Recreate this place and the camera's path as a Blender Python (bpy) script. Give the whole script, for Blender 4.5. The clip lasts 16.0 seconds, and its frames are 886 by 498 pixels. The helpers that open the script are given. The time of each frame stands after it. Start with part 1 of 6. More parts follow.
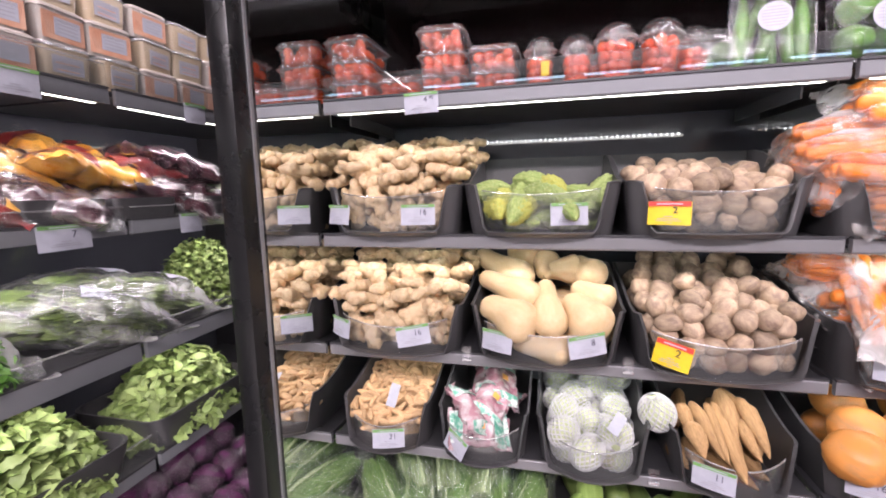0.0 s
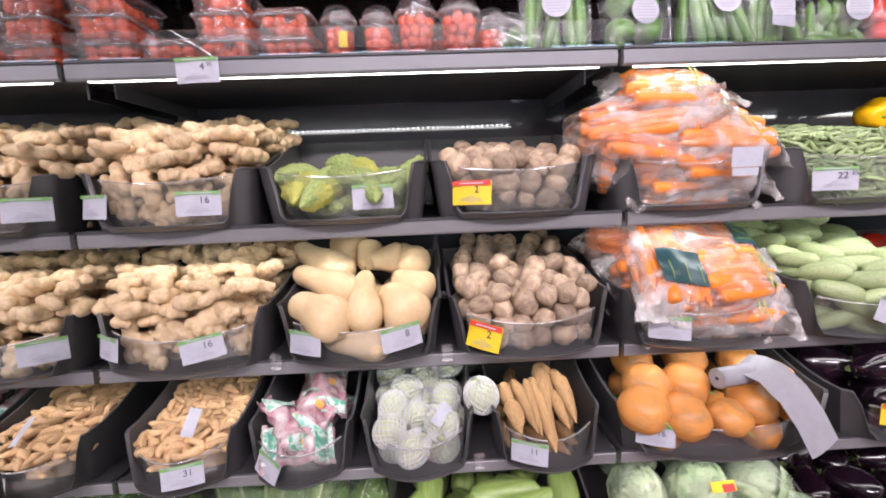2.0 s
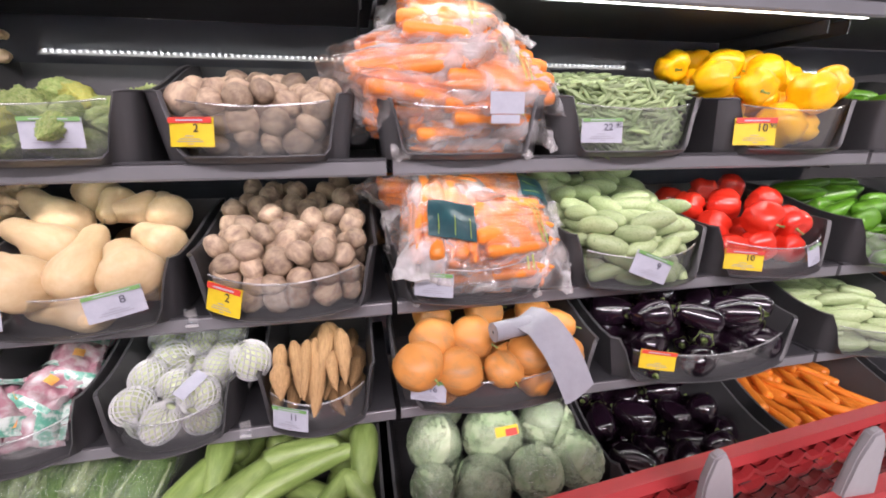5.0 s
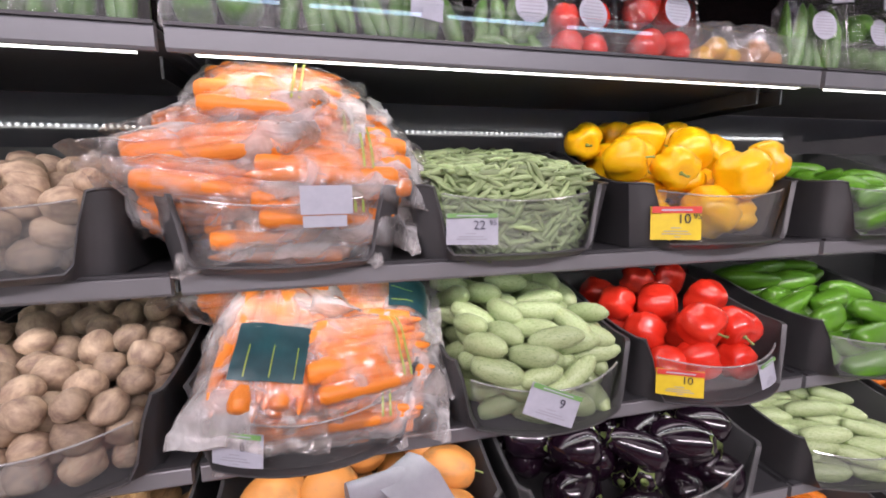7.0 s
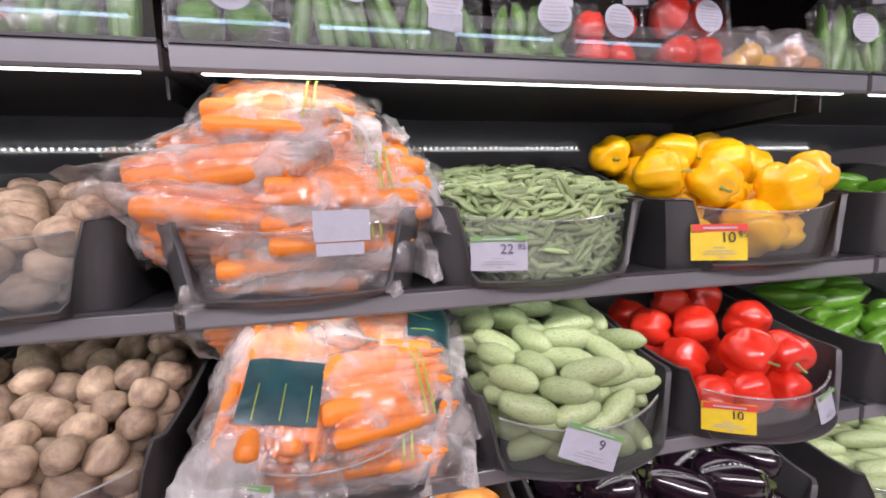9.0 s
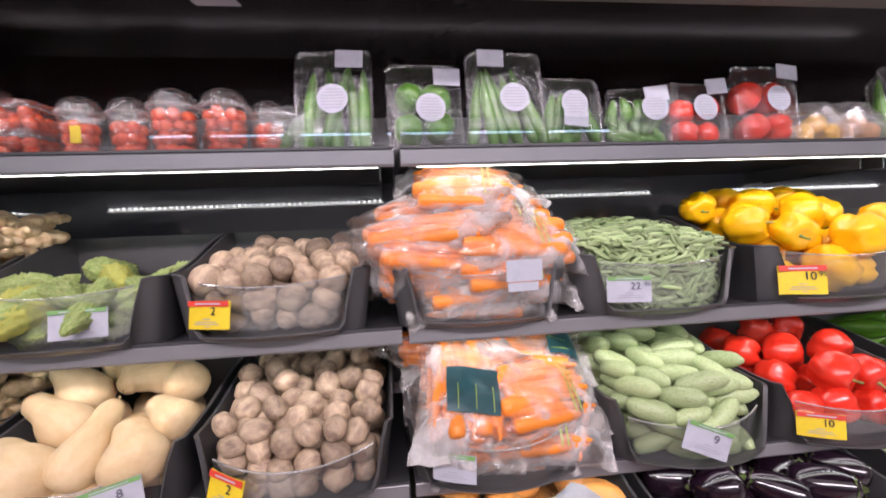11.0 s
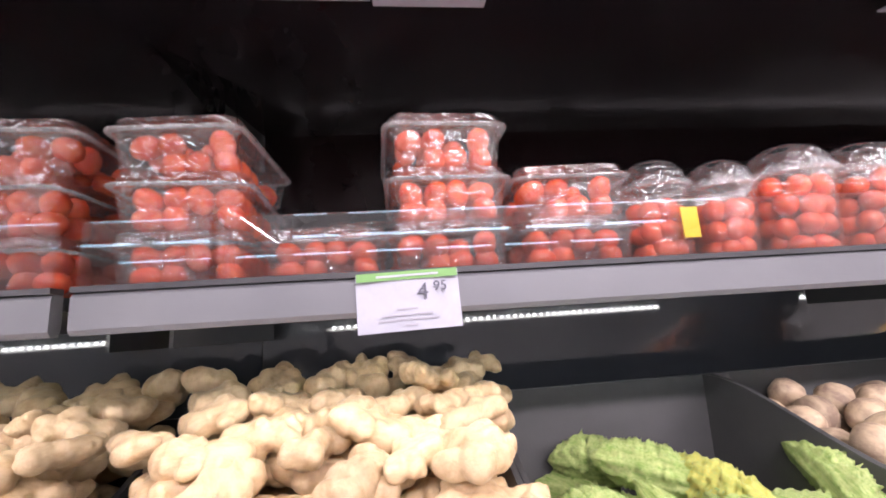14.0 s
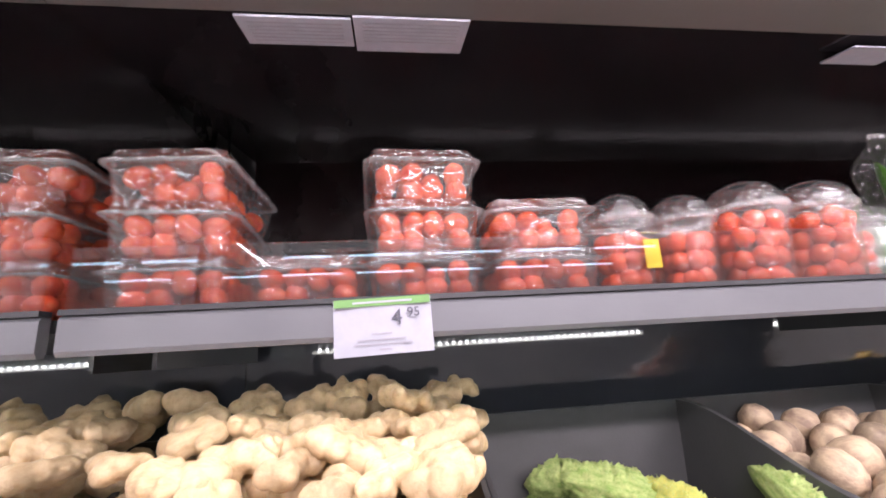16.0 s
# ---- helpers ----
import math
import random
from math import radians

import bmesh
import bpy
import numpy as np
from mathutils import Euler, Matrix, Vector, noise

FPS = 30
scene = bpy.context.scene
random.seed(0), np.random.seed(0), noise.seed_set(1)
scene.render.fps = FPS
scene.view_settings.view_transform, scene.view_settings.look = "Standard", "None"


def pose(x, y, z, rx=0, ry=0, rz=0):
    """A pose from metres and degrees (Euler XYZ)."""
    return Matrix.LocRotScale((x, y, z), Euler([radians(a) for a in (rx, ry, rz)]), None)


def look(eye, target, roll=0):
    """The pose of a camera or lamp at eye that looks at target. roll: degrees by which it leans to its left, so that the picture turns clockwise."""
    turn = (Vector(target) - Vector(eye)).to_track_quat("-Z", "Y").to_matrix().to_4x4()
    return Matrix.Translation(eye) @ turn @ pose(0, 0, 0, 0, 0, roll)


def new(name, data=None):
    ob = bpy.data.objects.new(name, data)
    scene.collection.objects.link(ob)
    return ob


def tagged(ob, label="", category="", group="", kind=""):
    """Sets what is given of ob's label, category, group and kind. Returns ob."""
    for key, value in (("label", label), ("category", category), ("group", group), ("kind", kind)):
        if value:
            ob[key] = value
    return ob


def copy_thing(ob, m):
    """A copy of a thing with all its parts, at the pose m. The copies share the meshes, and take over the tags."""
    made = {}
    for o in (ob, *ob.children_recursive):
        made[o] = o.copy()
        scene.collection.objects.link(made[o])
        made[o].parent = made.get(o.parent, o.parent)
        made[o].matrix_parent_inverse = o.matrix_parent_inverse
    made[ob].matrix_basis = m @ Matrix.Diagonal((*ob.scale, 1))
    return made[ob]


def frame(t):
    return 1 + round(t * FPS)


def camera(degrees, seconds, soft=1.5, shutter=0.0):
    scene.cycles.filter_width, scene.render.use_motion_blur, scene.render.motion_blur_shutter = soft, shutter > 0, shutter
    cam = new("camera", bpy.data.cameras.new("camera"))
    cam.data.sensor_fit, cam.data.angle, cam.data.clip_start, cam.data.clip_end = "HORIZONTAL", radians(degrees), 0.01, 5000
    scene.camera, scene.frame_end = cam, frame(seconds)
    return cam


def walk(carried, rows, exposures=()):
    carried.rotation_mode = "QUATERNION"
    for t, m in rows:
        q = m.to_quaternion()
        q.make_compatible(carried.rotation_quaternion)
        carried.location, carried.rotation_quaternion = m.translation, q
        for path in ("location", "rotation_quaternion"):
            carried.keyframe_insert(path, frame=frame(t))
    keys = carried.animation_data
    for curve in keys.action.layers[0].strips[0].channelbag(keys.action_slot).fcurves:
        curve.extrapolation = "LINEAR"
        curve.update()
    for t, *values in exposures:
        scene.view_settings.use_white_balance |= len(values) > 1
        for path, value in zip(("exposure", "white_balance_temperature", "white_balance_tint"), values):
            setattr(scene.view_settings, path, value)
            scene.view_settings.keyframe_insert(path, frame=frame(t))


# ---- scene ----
cam = camera(92.6, 16.0, soft=1.85)
PATH = [
    (0, (-0.028, -0.027, 1.37), (-0.515, 1.892, 1.086), -1.2),
    (0.5, (-0.02, -0.028, 1.367), (-0.529, 1.889, 1.111), -1.2),
    (1, (0.002, -0.007, 1.356), (-0.391, 1.941, 1.135), -1.4),
    (1.5, (0.026, 0.031, 1.34), (0.002, 2.015, 1.091), -1.2),
    (2, (0.108, 0.066, 1.33), (0.178, 2.043, 1.031), -2.2),
    (2.5, (0.174, 0.106, 1.302), (0.134, 2.028, 0.749), -3.1),
    (3, (0.218, 0.123, 1.254), (0.094, 1.982, 0.526), -3.9),
    (3.5, (0.213, 0.113, 1.254), (0.066, 1.96, 0.503), -3.4),
    (4, (0.225, 0.105, 1.257), (0.248, 1.965, 0.521), -1.4),
    (4.5, (0.285, 0.113, 1.275), (0.566, 1.959, 0.557), -1.4),
    (5, (0.441, 0.115, 1.32), (0.831, 1.997, 0.767), -0.1),
    (5.2, (0.493, 0.125, 1.334), (0.894, 2.022, 0.843), 0.4),
    (7.5, (0.736, 0.328, 1.381), (1.203, 2.25, 1.084), -0.7),
    (8, (0.74, 0.351, 1.372), (1.182, 2.282, 1.099), -0.9),
    (10.3, (0.593, 0.236, 1.415), (0.989, 2.191, 1.261), -2.5),
    (10.5, (0.564, 0.207, 1.415), (0.94, 2.167, 1.287), -2.5),
    (11, (0.489, 0.161, 1.429), (0.726, 2.145, 1.35), -2.4),
    (11.5, (0.403, 0.131, 1.457), (0.271, 2.127, 1.48), -1.1),
    (12, (0.21, 0.165, 1.462), (-0.027, 2.15, 1.539), -1.5),
    (12.5, (-0.005, 0.217, 1.478), (-0.266, 2.19, 1.669), -2.4),
    (13, (-0.156, 0.385, 1.508), (-0.396, 2.356, 1.741), -1.9),
    (13.5, (-0.25, 0.508, 1.518), (-0.339, 2.488, 1.784), -2.3),
    (14, (-0.322, 0.597, 1.54), (-0.111, 2.552, 1.905), -3.9),
    (14.5, (-0.341, 0.626, 1.545), (-0.055, 2.563, 1.95), -4.4),
    (15, (-0.333, 0.613, 1.537), (-0.056, 2.547, 1.966), -4.1),
    (15.5, (-0.315, 0.587, 1.539), (-0.051, 2.519, 1.986), -3.8),
    (16, (-0.309, 0.573, 1.54), (-0.057, 2.501, 2.005), -3.5),
]
walk(cam, [(t, look(eye, target, roll)) for t, eye, target, roll in PATH],
     [(0, -0.2), (1, -0.26), (2.5, -0.42), (3.5, -0.42), (5, -0.5), (7.5, -0.86), (8, -0.86), (10.5, -0.66), (11.5, -0.58), (12.5, -0.4), (13.2, -0.14), (14, 0.06), (16, 0.06)])

# ---- world and lights ----
world = bpy.data.worlds.new("world")
scene.world = world
world.use_nodes = True
world.node_tree.nodes["Background"].inputs[0].default_value = (1.0, 0.98, 0.95, 1)
world.node_tree.nodes["Background"].inputs[1].default_value = 0.02


def area(name, x, y, z, sx, sy, watts, colour=(1, 1, 1), rx=0, ry=0, rz=0):
    data = bpy.data.lights.new(name, "AREA")
    data.shape, data.size, data.size_y, data.energy, data.color = "RECTANGLE", sx, sy, watts, colour
    ob = new(name, data)
    ob.matrix_world = pose(x, y, z, rx, ry, rz)
    return ob


COOL = (1.0, 0.87, 0.95)
# stand-ins for the shop's ceiling tubes; the far one is boosted as front fill
area("aisle_lamp", 0.0, -0.55, 3.15, 5.6, 0.35, 16, COOL, 12)
area("aisle_lamp", 0.0, -2.2, 3.15, 6.4, 0.35, 720, COOL)
# canopy light over the top shelf
area("canopy_lamp", 1.05, 0.80, 1.818, 3.2, 0.03, 5.0, COOL, 38)
area("canopy_lamp", -0.88, 0.4, 1.98, 0.03, 2.2, 6, COOL, 0, 30)
# strips under the shelf fronts
for lamp_z, lamp_w in ((1.535, 0.42), (1.222, 0.55), (0.945, 0.52), (0.695, 0.22)):
    area("shelf_lamp", 1.02, 0.955, lamp_z, 3.1, 0.012, lamp_w, COOL, 4).data.spread = 2.3
for lamp_z, lamp_w in ((1.55, 7.0), (1.265, 4.4), (0.955, 2.6), (0.675, 0.8)):
    area("shelf_lamp", -1.0, 0.4, lamp_z, 0.02, 2.2, lamp_w, COOL, 0, 22)

# ---- materials ----
MATS = {}


def material(name, base, other=None, rough=0.5, metal=0.0, scale=30.0, bump=0.0, bump_scale=120.0, coat=0.0, spec=0.5,
             vary=0.0, island=False, mixrange=(0.35, 0.7), stretch=(1, 1, 1), sss=0.0, object_space=True):
    """Principled surface: two colours mixed by noise at one scale, fine relief at another, tint by object."""
    if name in MATS:
        return MATS[name]
    m = bpy.data.materials.new(name)
    m.use_nodes = True
    nt = m.node_tree
    n, l = nt.nodes, nt.links
    b = n["Principled BSDF"]
    b.inputs["Roughness"].default_value, b.inputs["Metallic"].default_value = rough, metal
    b.inputs["Coat Weight"].default_value, b.inputs["Specular IOR Level"].default_value = coat, spec
    b.inputs["Coat Roughness"].default_value = 0.12
    if sss:
        b.inputs["Subsurface Weight"].default_value = sss
        b.inputs["Subsurface Radius"].default_value = (0.01, 0.006, 0.003)
        b.inputs["Subsurface Scale"].default_value = 0.5
    tc = n.new("ShaderNodeTexCoord")
    mp = n.new("ShaderNodeMapping")
    mp.inputs["Scale"].default_value = stretch
    l.new(tc.outputs["Object"], mp.inputs["Vector"])
    tex = n.new("ShaderNodeTexNoise")
    tex.inputs["Scale"].default_value, tex.inputs["Detail"].default_value, tex.inputs["Roughness"].default_value = scale, 5, 0.6
    oi = n.new("ShaderNodeObjectInfo")
    add = n.new("ShaderNodeVectorMath")
    add.operation = "MULTIPLY_ADD"
    l.new(oi.outputs["Random"], add.inputs[0])
    add.inputs[1].default_value = (7.3, 3.1, 5.7)
    l.new(mp.outputs["Vector"], add.inputs[2])
    l.new(add.outputs[0], tex.inputs["Vector"])
    ramp = n.new("ShaderNodeMapRange")
    ramp.inputs[1].default_value, ramp.inputs[2].default_value = mixrange
    l.new(tex.outputs["Fac"], ramp.inputs[0])
    mix = n.new("ShaderNodeMix")
    mix.data_type = "RGBA"
    mix.inputs["A"].default_value, mix.inputs["B"].default_value = (*base, 1), (*(other or base), 1)
    l.new(ramp.outputs[0], mix.inputs["Factor"])
    out = mix.outputs["Result"]
    if vary:
        hsv = n.new("ShaderNodeHueSaturation")
        mr = n.new("ShaderNodeMapRange")
        mr.inputs[3].default_value, mr.inputs[4].default_value = 1 - vary, 1 + vary
        l.new(n.new("ShaderNodeNewGeometry").outputs["Random Per Island"] if island else oi.outputs["Random"], mr.inputs[0])
        l.new(mr.outputs[0], hsv.inputs["Value"])
        l.new(out, hsv.inputs["Color"])
        out = hsv.outputs["Color"]
    l.new(out, b.inputs["Base Color"])
    if bump:
        fine = n.new("ShaderNodeTexNoise")
        fine.inputs["Scale"].default_value, fine.inputs["Detail"].default_value = bump_scale, 4
        l.new(add.outputs[0], fine.inputs["Vector"])
        bp = n.new("ShaderNodeBump")
        bp.inputs["Strength"].default_value, bp.inputs["Distance"].default_value = bump, 0.003
        l.new(fine.outputs["Fac"], bp.inputs["Height"])
        l.new(bp.outputs["Normal"], b.inputs["Normal"])
        rr = n.new("ShaderNodeMapRange")
        rr.inputs[3].default_value, rr.inputs[4].default_value = max(0.02, rough - 0.08), min(1, rough + 0.08)
        l.new(tex.outputs["Fac"], rr.inputs[0])
        l.new(rr.outputs[0], b.inputs["Roughness"])
    MATS[name] = m
    return m


def film(name, clear=0.8, tint=(1, 1, 1), rough=0.1, crease=0.0, crease_scale=40.0, haze=0.0, milk=0.85, gloss=1.0, patchy=0.0):
    """Thin clear plastic: light passes straight, part is mirrored, part is milky; the sheet may be creased."""
    m = bpy.data.materials.new(name)
    m.use_nodes = True
    nt = m.node_tree
    n, l = nt.nodes, nt.links
    n.remove(n["Principled BSDF"])
    tr = n.new("ShaderNodeBsdfTransparent")
    tr.inputs[0].default_value = (*tint, 1)
    gl = n.new("ShaderNodeBsdfGlossy")
    gl.inputs["Roughness"].default_value = rough
    gl.inputs[0].default_value = (1, 1, 1, 1)
    df = n.new("ShaderNodeBsdfDiffuse")
    df.inputs[0].default_value = (milk, milk, milk, 1)
    lw = n.new("ShaderNodeLayerWeight")
    lw.inputs[0].default_value = 0.5
    steep = n.new("ShaderNodeMath")
    steep.operation = "POWER"
    steep.inputs[1].default_value = 4.5
    l.new(lw.outputs["Facing"], steep.inputs[0])
    boost = n.new("ShaderNodeMath")
    boost.operation = "MULTIPLY_ADD"
    boost.inputs[1].default_value, boost.inputs[2].default_value = gloss * 0.9, 0.04 * gloss + 0.75 * (1 - clear)
    l.new(steep.outputs[0], boost.inputs[0])
    mx = n.new("ShaderNodeMixShader")
    l.new(boost.outputs[0], mx.inputs[0])
    l.new(tr.outputs[0], mx.inputs[1])
    l.new(gl.outputs[0], mx.inputs[2])
    last = mx
    if haze:
        mh = n.new("ShaderNodeMixShader")
        mh.inputs[0].default_value = haze
        l.new(mx.outputs[0], mh.inputs[1])
        l.new(df.outputs[0], mh.inputs[2])
        last = mh
        if patchy:
            tp = n.new("ShaderNodeTexCoord")
            t2 = n.new("ShaderNodeTexNoise")
            t2.inputs["Scale"].default_value, t2.inputs["Detail"].default_value, t2.inputs["Distortion"].default_value = patchy, 4, 0.8
            l.new(tp.outputs["Object"], t2.inputs["Vector"])
            mp = n.new("ShaderNodeMapRange")
            mp.inputs[1].default_value, mp.inputs[2].default_value, mp.inputs[3].default_value, mp.inputs[4].default_value = 0.42, 0.66, haze * 0.15, haze * 2
            l.new(t2.outputs["Fac"], mp.inputs[0])
            l.new(mp.outputs[0], mh.inputs[0])
    if crease:
        tc = n.new("ShaderNodeTexCoord")
        t1 = n.new("ShaderNodeTexNoise")
        t1.inputs["Scale"].default_value, t1.inputs["Detail"].default_value, t1.inputs["Distortion"].default_value = crease_scale, 3, 1.2
        l.new(tc.outputs["Object"], t1.inputs["Vector"])
        bp = n.new("ShaderNodeBump")
        bp.inputs["Strength"].default_value, bp.inputs["Distance"].default_value = crease, 0.012
        l.new(t1.outputs["Fac"], bp.inputs["Height"])
        for node in (gl, lw, df):
            l.new(bp.outputs["Normal"], node.inputs["Normal"])
    l.new(last.outputs[0], n["Material Output"].inputs[0])
    MATS[name] = m
    return m


def glow(name, colour, strength):
    m = bpy.data.materials.new(name)
    m.use_nodes = True
    nt = m.node_tree
    nt.nodes.remove(nt.nodes["Principled BSDF"])
    e = nt.nodes.new("ShaderNodeEmission")
    e.inputs[0].default_value, e.inputs[1].default_value = (*colour, 1), strength
    nt.links.new(e.outputs[0], nt.nodes["Material Output"].inputs[0])
    MATS[name] = m
    return m


black_plastic = material("black_plastic", (0.05, 0.05, 0.052), (0.066, 0.065, 0.068), 0.38, scale=8, bump=0.08, bump_scale=300)
grey_metal = material("grey_metal", (0.19, 0.19, 0.20), (0.225, 0.225, 0.24), 0.42, 0.3, scale=5, bump=0.03, bump_scale=200)
top_metal = material("top_metal", (0.155, 0.16, 0.175), (0.185, 0.19, 0.205), 0.4, 0.25, scale=5, bump=0.03, bump_scale=200)
dark_metal = material("dark_metal", (0.042, 0.042, 0.046), (0.058, 0.058, 0.063), 0.45, 0.2, scale=6, bump=0.05)
gloss_black = material("gloss_black", (0.012, 0.010, 0.012), (0.017, 0.014, 0.016), 0.03, scale=4, spec=0.5)
# base lifted and blued in place of the sheen reflected on the panel
rear_black = material("rear_black", (0.058, 0.062, 0.076), (0.072, 0.076, 0.09), 0.045, scale=3, spec=1.0)
deck_black = material("deck_black", (0.005, 0.005, 0.006), (0.009, 0.009, 0.010), 0.24, spec=0.25, scale=6, bump=0.1, bump_scale=150)
# warm tint stands in for reddish-brown reflections on the upper panel
matte_black = material("matte_black", (0.016, 0.011, 0.012), (0.024, 0.015, 0.016), 0.14, scale=3, spec=0.6)
soffit_grey = material("soffit_grey", (0.085, 0.078, 0.073), (0.105, 0.097, 0.09), 0.5, scale=3, bump=0.04)
post_black = material("post_black", (0.01, 0.01, 0.011), (0.016, 0.016, 0.017), 0.28, 0.3, scale=10, bump=0.04)
mirror_mat = material("mirror", (0.86, 0.87, 0.86), (0.84, 0.85, 0.85), 0.02, 1.0)
mirror_mat.node_tree.nodes["Principled BSDF"].inputs["Roughness"].default_value = 0.015
acrylic = film("acrylic", 0.95, (0.95, 0.96, 0.96), 0.06, haze=0.05, milk=0.4, gloss=0.8)
acrylic_edge = film("acrylic_edge", 0.6, (0.9, 0.92, 0.93), 0.1, haze=0.2, milk=0.7)
leaf_film = film("leaf_film", 0.93, (0.97, 0.99, 0.97), 0.14, 0.9, 26, 0.2, 0.65, 0.9, 14)
lip_clear = film("lip_clear", 0.9, (0.97, 0.98, 0.99), 0.02)
clear_pack = film("clear_pack", 0.87, (0.99, 0.99, 0.99), 0.05, 0.5, 60, 0.04, 0.75)
bag_film = film("bag_film", 0.86, (0.98, 0.98, 0.98), 0.18, 0.7, 20, 0.08)
gloss_wrap = film("gloss_wrap", 0.96, (0.99, 0.99, 0.99), 0.1, 0.7, 26, 0.02, 0.6, 0.6)
wrap_film = film("wrap_film", 0.97, (0.99, 0.99, 0.99), 0.12, 0.5, 35, gloss=0.5)
white_paper = material("white_paper", (0.41, 0.42, 0.48), (0.36, 0.37, 0.43), 0.6, scale=60, bump=0.05)
yellow_paper = material("yellow_paper", (0.72, 0.54, 0.02), (0.66, 0.48, 0.02), 0.55, scale=60)
red_ink = material("red_ink", (0.62, 0.05, 0.03), (0.55, 0.04, 0.03), 0.55)
green_ink = material("green_ink", (0.16, 0.34, 0.10), (0.14, 0.30, 0.09), 0.55)
black_ink = material("black_ink", (0.03, 0.03, 0.035), None, 0.6)
figure_ink = material("figure_ink", (0.09, 0.09, 0.12), None, 0.6)
grey_ink = material("grey_ink", (0.32, 0.32, 0.36), None, 0.6)
led_glow = glow("led_glow", (1.0, 0.97, 0.92), 9.0)
dot_glow = glow("dot_glow", (0.95, 0.97, 1.0), 45.0)
side_rail = material("side_rail", (0.30, 0.31, 0.33), (0.25, 0.26, 0.28), 0.35, 0.4, scale=5, bump=0.03, bump_scale=200)
strip_glow = glow("strip_glow", (1.0, 0.985, 0.98), 0.85)
tube_glow = glow("tube_glow", (0.55, 0.78, 1.0), 5.0)

# ---- mesh helpers ----
def box(bm, x0, x1, y0, y1, z0, z1, bevel=0.0):
    m = Matrix.LocRotScale(((x0 + x1) / 2, (y0 + y1) / 2, (z0 + z1) / 2), None, (x1 - x0, y1 - y0, z1 - z0))
    made = bmesh.ops.create_cube(bm, size=1, matrix=m)
    if bevel:
        edges = {e for v in made["verts"] for e in v.link_edges}
        bmesh.ops.bevel(bm, geom=list(edges), offset=bevel, segments=2, affect="EDGES", profile=0.6)
    return bm


def boxed(*a, bevel=0.0):
    return box(bmesh.new(), *a, bevel=bevel)


def mesh_of(name, bm, mat, smooth=0.6):
    me = bpy.data.meshes.new(name)
    bm.to_mesh(me)
    bm.free()
    me.materials.append(mat)
    if smooth:
        me.shade_smooth()
        me.set_sharp_from_angle(angle=smooth)
    return me


def part(name, bm, mat, parent=None, label="", smooth=0.6):
    ob = new(name, mesh_of(name, bm, mat, smooth))
    if parent:
        ob.parent = parent
    if label:
        ob["label"] = label
    return ob


def thing(name, label, category, group="", kind="", at=None):
    ob = new(name)
    ob.empty_display_size = 0.05
    if at is not None:
        ob.matrix_world = at
    return tagged(ob, label, category, group, kind)


def structure(name, bm, mat, label, category, smooth=0.0):
    return tagged(part(name, bm, mat, None, "", smooth), label, category, kind="structure")


# ---- the shop around ----
# floor and ceiling colours raised to bounce fill light onto the shelves
floor_tile = material("floor_tile", (0.46, 0.45, 0.43), (0.40, 0.39, 0.37), 0.25, scale=2, bump=0.03)
paint = material("wall_paint", (0.55, 0.54, 0.52), (0.5, 0.49, 0.47), 0.7, scale=2, bump=0.05)
ceil_mat = material("ceiling_paint", (0.5, 0.5, 0.5), (0.46, 0.46, 0.46), 0.8, scale=2)
structure("floor", boxed(-5.2, 6.2, -9.0, 3.0, -0.1, 0.0), floor_tile, "pale grey polished tile shop floor", "floor")
structure("ceiling", boxed(-5.2, 6.2, -9.0, 3.0, 3.3, 3.4), ceil_mat, "grey shop ceiling above the aisle, paled to bounce light", "ceiling")
structure("wall_north", boxed(-5.2, 6.2, 2.9, 3.0, 0.0, 3.3), paint, "plain grey shop wall behind the chillers", "wall")
structure("wall_south", boxed(-5.2, 6.2, -9.0, -8.9, 0.0, 3.3), paint, "plain grey shop wall across the aisle", "wall")
structure("wall_west", boxed(-5.2, -5.1, -8.9, 2.9, 0.0, 3.3), paint, "plain grey shop wall at the corner", "wall")
structure("wall_east", boxed(6.1, 6.2, -8.9, 2.9, 0.0, 3.3), paint, "plain grey shop wall at the aisle's end", "wall")

for ty in (-3.4, -4.6, -6.0, -7.6):
    for tx in (-3.4, -1.9, -0.4, 1.1, 2.6, 4.1):
        lamp = thing("ceiling_light", "white batten light with a lit tube under the ceiling", "ceiling light", "ceiling lights", "structure", pose(tx, ty, 3.3))
        part("batten", boxed(-0.62, 0.62, -0.03, 0.03, -0.05, -0.001, bevel=0.004), top_metal, lamp)
        part("tube", boxed(-0.6, 0.6, -0.018, 0.018, -0.085, -0.052, bevel=0.012), tube_glow, lamp, "lit cool white tube")

# ---- main chiller: cabinet ----
X0, X1 = -0.57, 3.1          # mirror panel and far end
BACK = 1.40                  # rear panel
SHELF_FRONT = 0.90
SEAMS = (-0.57, 0.505, 1.62, 2.73)
chiller = thing("produce_chiller", "black open-front produce chiller with lit shelves", "chiller", kind="structure")
part("rear_panel", boxed(X0, X1, BACK, BACK + 0.05, 0.0, 1.60), rear_black, chiller, "glossy black rear panel", 0)
part("upper_rear_panel", boxed(X0, X1, BACK - 0.002, BACK + 0.05, 1.602, 1.93), matte_black, chiller, "dark upper rear panel", 0)
part("base_plinth", boxed(X0, X1, 0.80, BACK, 0.0, 0.26), deck_black, chiller, "", 0)
part("bumper", boxed(X0, X1, 0.70, 0.797, 0.10, 0.285, bevel=0.015), deck_black, chiller, "dark rounded bumper rail")
part("deck_grille", boxed(X0, X1, 0.80, BACK, 0.262, 0.33, bevel=0.004), deck_black, chiller)
bm = bmesh.new()
